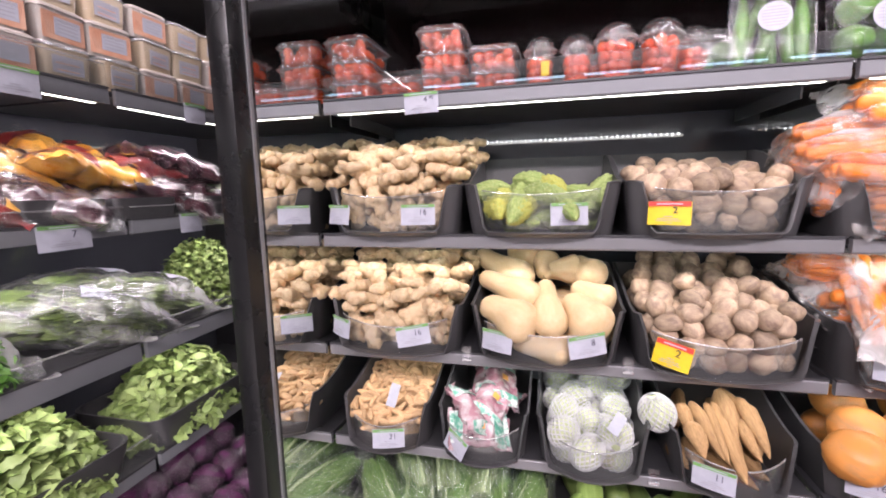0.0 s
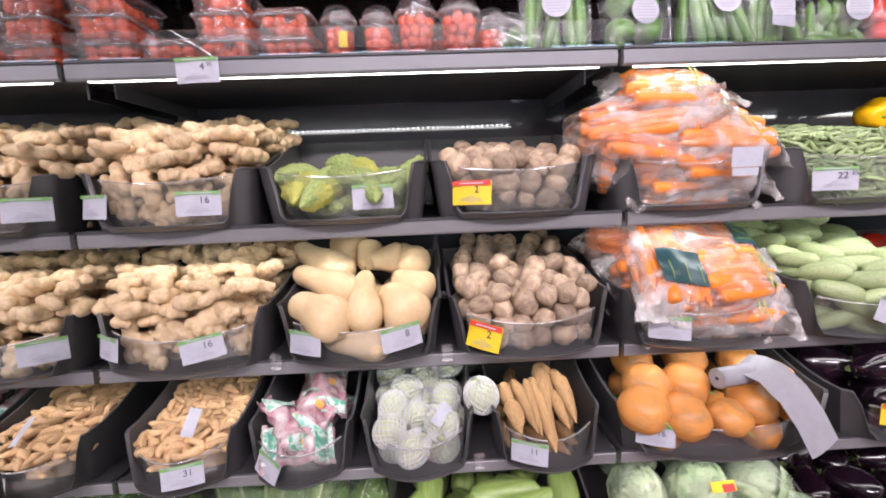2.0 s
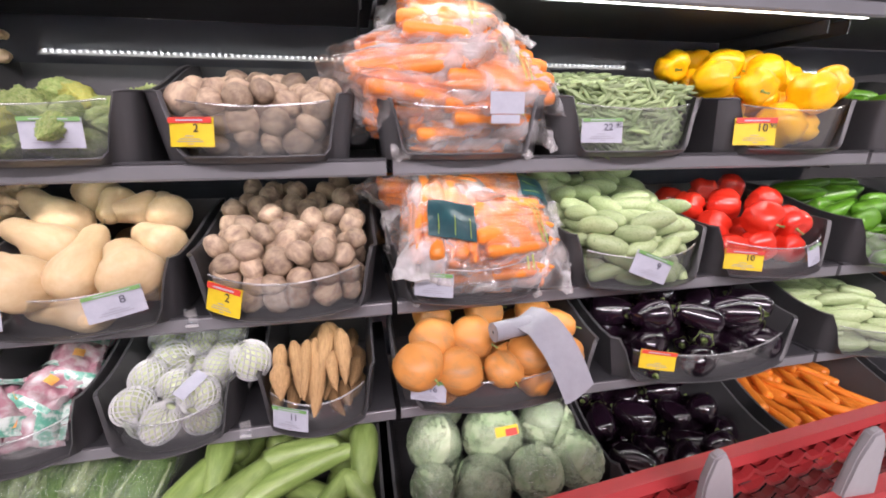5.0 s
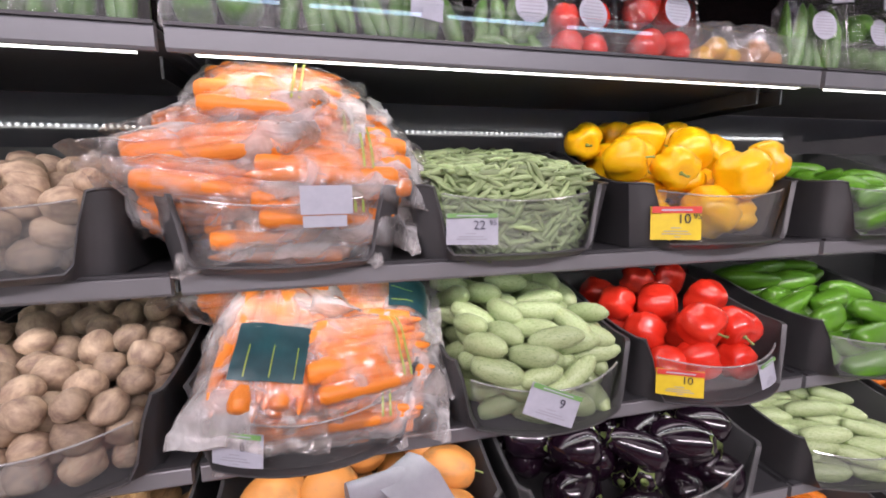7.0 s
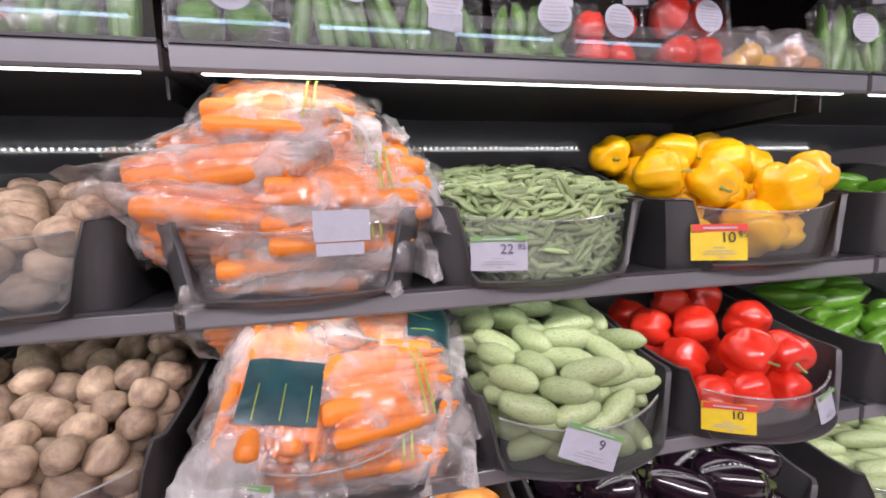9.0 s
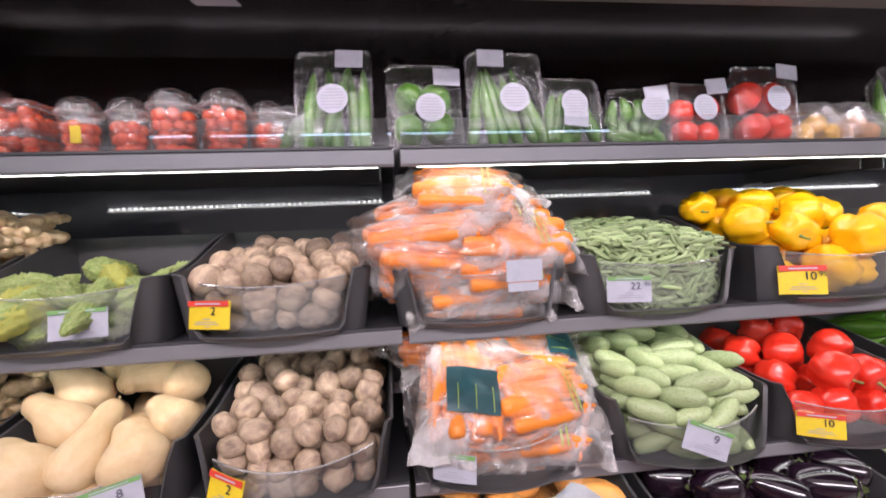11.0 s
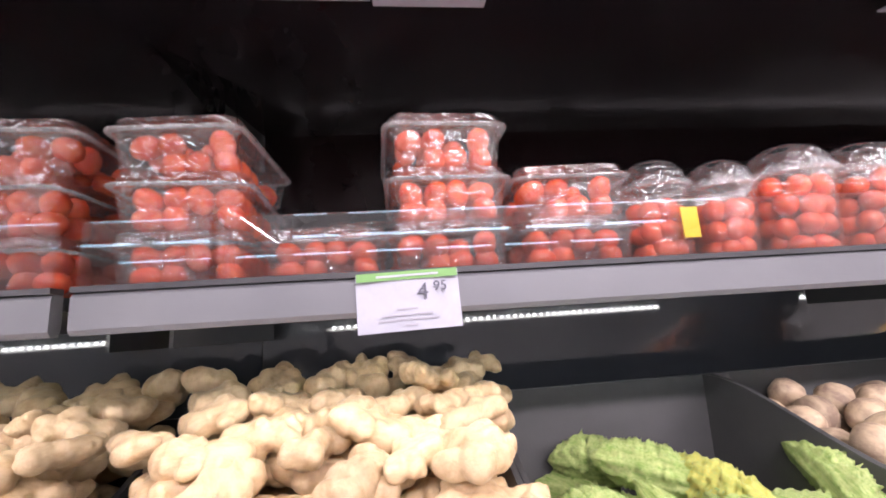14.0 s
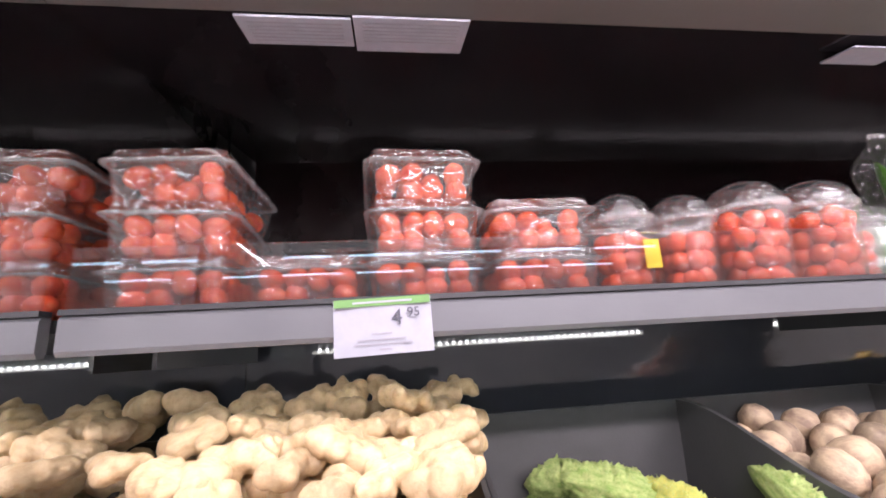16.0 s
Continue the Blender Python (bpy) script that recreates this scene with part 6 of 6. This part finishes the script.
for x, y, z, k in path:
    grid.append([bm.verts.new((x + w, y + 0.35 * w, z + 0.25 * w - 0.006 * math.sin((w + 0.045) * 40) + k * 0.1)) for w in (-0.038, -0.025, -0.01, 0.01, 0.025, 0.038)])
for a, b in zip(grid, grid[1:]):
    for j in range(5):
        bm.faces.new((a[j], a[j + 1], b[j + 1], b[j]))
made = bmesh.ops.extrude_face_region(bm, geom=bm.faces[:])
bmesh.ops.translate(bm, verts=[v for v in made["geom"] if isinstance(v, bmesh.types.BMVert)], vec=(0, 0.0004, -0.0004))
part("paper_strip", bm, receipt_paper, receipt, "", 1.0)
for m in (pose(-0.40, 0.905, 0.862, -40, 20, 15), pose(0.12, 0.885, 0.86, -60, 30, -20)):
    slip = thing("paper_slip", "curled blank white price slip", "paper slip", "paper slips", at=m)
    bm = bmesh.new()
    rows_ = [[bm.verts.new((x, 0.008 * math.sin(z * 40), z)) for z in (-0.03, -0.015, 0, 0.015, 0.03)] for x in (-0.012, 0.012)]
    for j in range(4):
        bm.faces.new((rows_[0][j], rows_[1][j], rows_[1][j + 1], rows_[0][j + 1]))
    made = bmesh.ops.extrude_face_region(bm, geom=bm.faces[:])
    bmesh.ops.translate(bm, verts=[v for v in made["geom"] if isinstance(v, bmesh.types.BMVert)], vec=(0, 0.0005, 0))
    part("slip", bm, white_paper, slip, "", 1.0)

# ---- side chiller goods ----
tub_white = material("tub_white", (0.50, 0.46, 0.43), (0.43, 0.39, 0.35), 0.3, scale=20, coat=0.3, vary=0.08)
tub_cream = material("tub_cream", (0.46, 0.36, 0.24), (0.54, 0.46, 0.34), 0.35, scale=14, coat=0.3, vary=0.12)
tub_orange = material("tub_orange", (0.50, 0.24, 0.15), (0.58, 0.36, 0.26), 0.4, scale=25, vary=0.12)


def side_tub(seed, cream=False):
    t = thing("food_tub", "stacked clear food tub of cut cream produce" if cream else "stacked white food tub with orange label", "food tub", "food tubs")
    w, d, h = 0.098, 0.12, 0.073
    sl = math.degrees(math.atan(0.05 / 0.86))
    part("tub", loft(bmesh.new(), [rr_ring(w * 0.9, d * 0.9, 0, 0.012), rr_ring(w, d, h * 0.86, 0.014)]), tub_cream if cream else tub_white, t, "", 0.5)
    part("lid", loft(bmesh.new(), [rr_ring(w * 1.04, d * 1.04, h * 0.865, 0.016), rr_ring(w * 1.04, d * 1.04, h * 0.93, 0.016), rr_ring(w * 0.94, d * 0.94, h * 0.99, 0.014)]), rim_plastic if cream else tub_white, t, "", 0.5)
    wrap = part("film_wrap", loft(bmesh.new(), [rr_ring(w * 0.94, d * 0.94, 0.002, 0.012), rr_ring(w * 1.03, d * 1.03, h * 0.85, 0.014)], False), gloss_wrap, t, "shiny clear film", 0.5)
    if cream:
        lab = part("label_panel", boxed(-w * 0.3, w * 0.3, -0.001, 0.0, h * 0.2, h * 0.66), white_paper, t, "white printed label", 0)
        lab.matrix_local = pose(0, -d * 0.458 - 0.001, 0, sl)
        for q in range(4):
            part("print_line", boxed(-w * 0.24, w * 0.2, -0.0018, -0.0012, h * (0.27 + 0.09 * q), h * (0.28 + 0.09 * q) + 0.001), grey_ink if q % 2 else tub_orange, lab, "", 0)
    else:
        lab = part("label_panel", boxed(-w * 0.44, w * 0.44, -0.001, 0.0, h * 0.08, h * 0.78), tub_orange, t, "orange printed label", 0)
        lab.matrix_local = pose(0, -d * 0.456 - 0.001, 0, sl)
        part("white_panel", boxed(-w * 0.2, w * 0.34, -0.0018, -0.0012, h * 0.22, h * 0.68), white_paper, lab, "", 0)
        for q in range(4):
            part("print_line", boxed(-w * 0.14, w * 0.28, -0.0024, -0.0019, h * (0.30 + 0.1 * q), h * (0.31 + 0.1 * q) + 0.001), grey_ink, lab, "", 0)
        part("side_label", boxed(w * 0.49, w * 0.5, -d * 0.3, d * 0.3, h * 0.1, h * 0.75), tub_orange, t, "", 0)
    return t


TUB_A, TUB_B = side_tub(1), side_tub(2, True)
TUB_A.matrix_world = pose(-1.05, 0.575, 1.603, 0, 0, 86)
TUB_B.matrix_world = pose(-1.05, 0.47, 1.603, 0, 0, 92)
for k, y in enumerate((0.47, 0.575, 0.68, 0.785, 0.89, 0.995, 1.10)):
    for lv in range(3):
        if (k, lv) in ((1, 0), (0, 0)):
            continue
        src = TUB_B if (lv + k * 2) % 5 in (1, 4) or lv == 2 and k % 2 else TUB_A
        copy_thing(src, pose(-1.05 - 0.006 * lv, y + 0.006 * math.sin(k * 5 + lv), 1.603 + 0.0735 * lv, 0, 0, 90 + 6 * math.sin(k * 3 + lv * 2)))
        copy_thing(TUB_A, pose(-1.20, y, 1.603 + 0.0735 * lv, 0, 0, 90))

bag_dark = material("bag_dark", (0.022, 0.008, 0.014), (0.06, 0.016, 0.022), 0.25, scale=18, coat=0.5, bump=0.3, bump_scale=20, vary=0.2)
bag_gold = material("bag_gold", (0.50, 0.20, 0.02), (0.55, 0.34, 0.06), 0.3, scale=22, coat=0.5, bump=0.3, bump_scale=20, vary=0.1)
bag_maroon = material("bag_maroon", (0.12, 0.014, 0.018), (0.26, 0.035, 0.03), 0.3, scale=20, coat=0.5, bump=0.3, bump_scale=20)
bag_leaf = material("bag_leaf", (0.22, 0.34, 0.12), (0.40, 0.46, 0.30), 0.35, scale=20, coat=0.4, bump=0.4, bump_scale=25)


def side_bag(mat, label, seed, L, W, T, stripe=None, cover=None):
    b = thing("filled_bag", label, "filled bag", "bags on the side chiller")
    c = new("filling", pillow("filling", L * 0.82, W * 0.86, T * 0.86, mat, seed, crease=0.012, flare=0.06))
    c.parent = b
    f = new("bag_film", pillow("bag_film", L, W, T, cover or gloss_wrap, seed + 0.5, crease=0.012))
    f.parent = b
    if stripe:
        patch("printed_stripe", L, W, -L * 0.3, -L * 0.16, -W * 0.38, W * 0.38, T, stripe, b, 1, 0.006, 8, seed=seed)
        patch("printed_stripe", L, W, L * 0.2, L * 0.3, -W * 0.38, W * 0.38, T, stripe, b, 1, 0.006, 8, seed=seed)
    return b


SB = (side_bag(bag_dark, "clear bag of dark purple produce", 51, 0.26, 0.15, 0.075), side_bag(bag_gold, "gold and maroon striped produce bag", 52, 0.24, 0.13, 0.06, bag_maroon),
      side_bag(bag_maroon, "maroon printed bag with gold stripe", 53, 0.22, 0.13, 0.06, bag_gold), side_bag(bag_leaf, "clear bag of pale green produce", 54, 0.24, 0.15, 0.07))
Z2 = 1.312
rnd_s = random.Random(12)
side_spots = []
for row, (depth, lift) in enumerate(((-1.05, 0.045), (-1.13, 0.075), (-1.09, 0.115), (-1.17, 0.15))):
    for q in range(8 - row):
        y = 0.40 + 0.105 * q + 0.04 * row + rnd_s.uniform(-0.02, 0.02)
        kind_ = 3 if y > 1.04 else rnd_s.choice((0, 0, 1, 2) if row < 2 else (0, 1, 2, 1))
        side_spots.append((kind_, depth + rnd_s.uniform(-0.03, 0.03), y, lift + rnd_s.uniform(-0.012, 0.02), rnd_s.uniform(10, 120)))
placed = set()
for k, x, y, dz, rz in side_spots:
    m = pose(x, y, Z2 + dz, rnd_s.uniform(-14, 30), rnd_s.uniform(2, 30), rz)
    if k in placed:
        copy_thing(SB[k], m)
    else:
        placed.add(k)
        SB[k].matrix_world = m
for y in (0.62, 0.80, 0.98):
    t = thing("small_tray", "small black tray with clear front", "tray", "small trays", at=pose(-1.02, y, Z2 + 0.001, 0, 0, 90))
    part("tray_body", loft(bmesh.new(), [rr_ring(0.15, 0.09, 0, 0.01), rr_ring(0.165, 0.10, 0.05, 0.012), rr_ring(0.155, 0.09, 0.05, 0.01), rr_ring(0.145, 0.082, 0.006, 0.01)]), black_plastic, t, "", 0.5)

def leaf_mesh(name, mat, lobed=False):
    bm = bmesh.new()
    n = 8
    mid, lft, rgt = [], [], []
    for i in range(n + 1):
        u = i / n
        w = 0.24 * math.sin(math.pi * min(1, u * 0.95 + 0.05)) ** 0.8 * (1 + (0.14 * (-1) ** i if lobed else 0))
        z = 0.18 * math.sin(math.pi * u) - 0.1 * u
        mid.append(bm.verts.new((u - 0.5, 0, z)))
        lft.append(bm.verts.new((u - 0.5 - 0.05, w, z + 0.10 * w * 3)))
        rgt.append(bm.verts.new((u - 0.5 - 0.05, -w, z + 0.07 * w * 3)))
    for i in range(n):
        bm.faces.new((mid[i], mid[i + 1], lft[i + 1], lft[i]))
        bm.faces.new((rgt[i], rgt[i + 1], mid[i + 1], mid[i]))
    return mesh_of(name, bm, mat, 1.3)


# bags of leafy greens, herbs and loose leaves
LEAFBAG = side_bag(bag_leaf, "large clear bag of leafy greens with white sticker", 61, 0.34, 0.24, 0.13, cover=leaf_film)
lh = [c for c in LEAFBAG.children if c.name.startswith("filling")][0]
rnd_l = random.Random(3)
bag_poses = []
for _ in range(900):
    a, r, q = rnd_l.uniform(0, 6.28), math.sqrt(rnd_l.random()), rnd_l.uniform(-1, 1)
    bag_poses.append(pose(0.12 * r * math.cos(a), 0.088 * r * math.sin(a), 0.048 * q * (1 - r ** 3), rnd_l.uniform(-30, 30), rnd_l.uniform(-10, 10), rnd_l.uniform(-24, 24)) @ Matrix.Diagonal((0.085, 0.05, 0.035, 1)))
leaves_in = joined("leaf_filling", leaf_mesh("leaf", herb_green), bag_poses, herb_green, "pale green leaves", "leaves")
leaves_in.parent = LEAFBAG
del leaves_in["category"]
bpy.data.objects.remove(lh)
patch("white_sticker", 0.34, 0.24, 0.02, 0.09, -0.04, 0.03, 0.13, white_paper, LEAFBAG, 1, 0.006, 6, seed=61)
LEAFBAG.matrix_world = pose(-1.10, 0.66, 1.10, 10, 18, 60)
for m in (pose(-1.09, 0.87, 1.09, 5, 16, 75), pose(-1.16, 0.76, 1.12, 5, 10, 95), pose(-1.05, 0.72, 1.07, 0, 22, 100), pose(-1.10, 0.42, 1.09, 10, 18, 80)):
    copy_thing(LEAFBAG, m)


LEAF, HERB = leaf_mesh("leaf", herb_green, True), leaf_mesh("herb", herb_dark, True)


def leaf_heap(name, mesh, mat, cx, cy, z, rx, ry, h, count, lsize, label, seed):
    rnd = random.Random(seed)
    poses = []
    for _ in range(count):
        a, r = rnd.uniform(0, 2 * math.pi), math.sqrt(rnd.random())
        x, y = cx + rx * r * math.cos(a), cy + ry * r * math.sin(a)
        zz = z + h * (1 - r ** 2.5) * rnd.uniform(0.45, 1.0) + 0.008
        s = lsize * rnd.uniform(0.6, 1.3)
        poses.append(pose(x, y, zz, rnd.uniform(-50, 50), rnd.uniform(-50, 40), rnd.uniform(0, 360)) @ Matrix.Diagonal((s, s, s, 1)))
    return joined(name, mesh, poses, mat, label, "leafy greens")


leaf_heap("green_leaves", LEAF, herb_green, -1.09, 0.92, 0.725, 0.15, 0.20, 0.19, 2000, 0.045, "heap of loose light green leaves", 71)
leaf_heap("green_leaves", LEAF, herb_green, -1.09, 0.50, 0.725, 0.15, 0.19, 0.21, 2000, 0.05, "heap of loose light green leaves", 72)
leaf_heap("herb_bunch", HERB, herb_green, -1.11, 1.08, 1.022, 0.14, 0.13, 0.20, 2600, 0.024, "bushy bunch of fresh green herbs", 73)
leaf_heap("herb_bunch", HERB, herb_dark, -1.08, 0.45, 1.022, 0.12, 0.09, 0.14, 900, 0.03, "bushy bunch of fresh green herbs", 74)
for y in (0.50, 0.92):
    t = thing("leaf_tray", "black tray holding loose green leaves", "tray", "leaf trays", at=pose(-1.10, y, 0.7215, 0, 0, 90))
    part("tray_body", loft(bmesh.new(), [rr_ring(0.32, 0.26, 0, 0.03), rr_ring(0.37, 0.29, 0.09, 0.04), rr_ring(0.36, 0.28, 0.09, 0.04), rr_ring(0.31, 0.25, 0.005, 0.03)]), black_plastic, t, "", 0.5)
PURP = [c.copy() for c in CABB[:2]]
for c in PURP:
    c.name = "red_cabbage"
    c.materials[0] = purple_leaf
rnd_p = random.Random(9)
for i in range(9):
    for j in range(3):
        m = pose(-0.985 - 0.09 * j, 0.42 + 0.09 * i + 0.02 * (j % 2), 0.415 + 0.045 * j, rnd_p.uniform(0, 90), rnd_p.uniform(0, 90), rnd_p.uniform(0, 90)) @ size(0.096, 0.048)
        item(PURP[i % 2], m, "purple cabbage wrapped in shiny clear film", "cabbage", "purple cabbages", ((WRAP[i % 2], Matrix.Identity(4)),))
for y, z, w in ((0.56, 1.578, 0.08), (0.965, 1.583, 0.07), (0.605, 1.288, 0.10), (0.915, 1.293, 0.07)):
    tg = thing("price_ticket", "white price ticket with green header on the side chiller", "price ticket", "side tickets", at=pose(LX + 0.0035, y, z, 0, 0, 90))
    price(tg, Matrix.Identity(4), "7" if y == 0.605 else "", "", w, 0.05)

# ---- red trolley basket ----
cart_red = material("cart_red", (0.30, 0.026, 0.028), (0.26, 0.021, 0.023), 0.35, scale=6, bump=0.05, bump_scale=200)
cart_grey = material("cart_grey", (0.24, 0.23, 0.24), (0.20, 0.19, 0.20), 0.4, scale=8, bump=0.1, bump_scale=60)
cart = thing("shopping_trolley", "red plastic shopping trolley basket with grey handles", "shopping trolley", at=pose(0.232, 0.435, -0.008, 0, 0, 5.6))
CL, CW, CZ = 1.22, 0.125, 0.925


def rim_path(x0, x1, y0, y1, z, r, n=6):
    pts = []
    for cx, cy, a0 in ((x1 - r, y1 - r, 0), (x0 + r, y1 - r, 90), (x0 + r, y0 + r, 180), (x1 - r, y0 + r, 270)):
        for i in range(n):
            a = radians(a0 + 90 * i / (n - 1))
            pts.append((cx + r * math.cos(a), cy + r * math.sin(a), z))
    return pts


bm = bmesh.new()
loft(bm, [rim_path(0.028, CL - 0.028, -CW + 0.028, -0.028, CZ - 0.045, 0.03), rim_path(0.004, CL - 0.004, -CW + 0.004, -0.004, CZ - 0.04, 0.052), rim_path(0.0, CL, -CW, 0.0, CZ - 0.012, 0.058),
          rim_path(0.008, CL - 0.008, -CW + 0.008, -0.008, CZ, 0.05), rim_path(0.026, CL - 0.026, -CW + 0.026, -0.026, CZ, 0.034), rim_path(0.032, CL - 0.032, -CW + 0.032, -0.032, CZ - 0.01, 0.028)], False)
part("rim", bm, cart_red, cart, "thick rolled red rim", 0.8)


def lattice(x0, x1, z0, z1, inset, cell=0.046, high=0.022, bar=0.0032):
    """Honeycomb wall: zigzag bars joined by short uprights, leaning inwards towards the floor."""
    bm = bmesh.new()
    cols, rows_ = int((x1 - x0) / cell), int((z1 - z0) / high)
    for r in range(rows_):
        za = z1 - r * high
        for c in range(cols):
            xa = x0 + c * cell + (cell / 2 if r % 2 else 0)
            for (ax, az), (bx, bz) in (((xa, za), (xa + cell * 0.28, za - high * 0.5)), ((xa + cell * 0.28, za - high * 0.5), (xa + cell * 0.72, za - high * 0.5)), ((xa + cell * 0.72, za - high * 0.5), (xa + cell, za))):
                d = Vector((bx - ax, 0, bz - az)).normalized()
                nrm = Vector((-d.z, 0, d.x)) * bar
                pts = []
                for px, pz in ((ax, az), (bx, bz)):
                    lean = inset * (z1 - pz) / (z1 - z0)
                    for s in (-1, 1):
                        for y in (-0.005, 0.005):
                            pts.append(bm.verts.new((px + nrm.x * s, y - lean, pz + nrm.z * s)))
                a = pts
                for f in ((a[0], a[2], a[6], a[4]), (a[1], a[5], a[7], a[3]), (a[0], a[4], a[5], a[1]), (a[2], a[3], a[7], a[6])):
                    bm.faces.new(f)
            xm = xa + cell * 0.5
    return bm


w1 = part("side_mesh", lattice(0.06, CL - 0.07, 0.145, CZ - 0.03, 0.05), cart_red, cart, "red honeycomb side")
w1.matrix_local = pose(0, -0.022, 0)
w2 = part("side_mesh", lattice(0.06, CL - 0.07, 0.145, CZ - 0.03, -0.05), cart_red, cart, "red honeycomb side")
w2.matrix_local = pose(0, -CW + 0.022, 0)
for x, sgn in ((0.022, 1), (CL - 0.022, -1)):
    e = part("end_mesh", lattice(0.03, CW - 0.03, 0.145, CZ - 0.03, 0.05 * sgn), cart_red, cart, "red honeycomb end")
    e.matrix_local = pose(x, 0, 0, 0, 0, -90)
part("basket_floor", boxed(0.05, CL - 0.05, -CW + 0.03, -0.03, 0.125, 0.14), cart_red, cart, "", 0)
for x in (0.12, CL - 0.14):
    for y in (-CW + 0.02, -0.05):
        part("leg", boxed(x, x + 0.03, y, y + 0.03, 0.06, 0.124, bevel=0.006), cart_grey, cart)
        wh = part("wheel", lathe_bm([(-0.014, 0.004), (-0.014, 0.034), (-0.008, 0.042), (0.008, 0.042), (0.014, 0.034), (0.014, 0.004)], 20), black_plastic, cart)
        wh.matrix_local = pose(x + 0.015, y + 0.015, 0.05, 90, 0, 0)


def handle_arm(x, tilt, y, z):
    """Flat grey arm with a rounded top, hinged on the far rim."""
    bm = bmesh.new()
    out = [(-0.022, -0.28), (-0.03, -0.1), (-0.026, 0.05), (-0.014, 0.082), (0.006, 0.088), (0.026, 0.07), (0.05, 0.01), (0.09, -0.12), (0.13, -0.28)]
    a = [bm.verts.new((px, -0.006, pz)) for px, pz in out]
    b = [bm.verts.new((px, 0.006, pz)) for px, pz in out]
    bm.faces.new(a)
    bm.faces.new(b[::-1])
    for i in range(len(out)):
        j = (i + 1) % len(out)
        bm.faces.new((a[i], b[i], b[j], a[j]))
    bmesh.ops.bevel(bm, geom=bm.edges[:], offset=0.003, segments=2, affect="EDGES")
    bmesh.ops.recalc_face_normals(bm, faces=bm.faces)
    h = part("handle_arm", bm, cart_grey, cart, "grey plastic handle arm")
    h.matrix_local = pose(x, y, z, 0, tilt, -8) @ size(0.55, 1.0)
    return h


handle_arm(0.575, 0, -0.066, 0.905)
handle_arm(0.735, 8, -0.105, 0.925)

# ---- snack bags hung at the post's top ----
snack_red = material("snack_red", (0.12, 0.011, 0.009), (0.09, 0.009, 0.008), 0.4, scale=12, coat=0.1, bump=0.2, bump_scale=25)
snack_yellow = material("snack_yellow", (0.32, 0.13, 0.01), (0.26, 0.10, 0.01), 0.4, scale=12, coat=0.1, bump=0.2, bump_scale=25)
for i, (x, y, z, rz, rx, mat_) in enumerate(((-0.60, 0.60, 1.86, 10, 14, snack_red), (-0.52, 0.615, 1.875, 22, 12, snack_yellow), (-0.455, 0.64, 1.885, 30, 16, snack_red), (-0.37, 0.66, 1.905, 34, 18, snack_red))):
    sb = thing("snack_bag", "hanging " + ("yellow" if mat_ is snack_yellow else "red") + " snack bag with crimped end", "snack bag", "hanging snack bags", at=pose(x, y, z, 90 - rx, 0, rz) @ pose(0, 0, 0, 0, 0, 90))
    f = new("bag_body", pillow("bag_body", 0.19, 0.13, 0.02, mat_, 90 + i, crease=0.003, flare=0.1))
    f.parent = sb
    for q in range(5):
        patch("printed_bar", 0.19, 0.13, -0.05 - 0.004 * (q % 2), -0.015 + 0.004 * (q % 3), -0.045 + 0.019 * q, -0.034 + 0.019 * q, 0.02, tub_cream, sb, 1, 0.004, 4, 0.1, 90 + i)
strip = thing("clip_strip", "white plastic hook strip holding snack bags", "hook strip", at=pose(-0.535, 0.70, 1.83))
part("strip", boxed(-0.008, 0.16, -0.004, 0.0, 0.08, 0.30, bevel=0.001), tub_white, strip, "", 0)
bm = lathe_bm([(-0.03, 0.0025), (0.03, 0.0025)], 8)
hk = part("hook", bm, tub_white, strip)
hk.matrix_local = pose(0, 0, 0, 20, -20, 0)
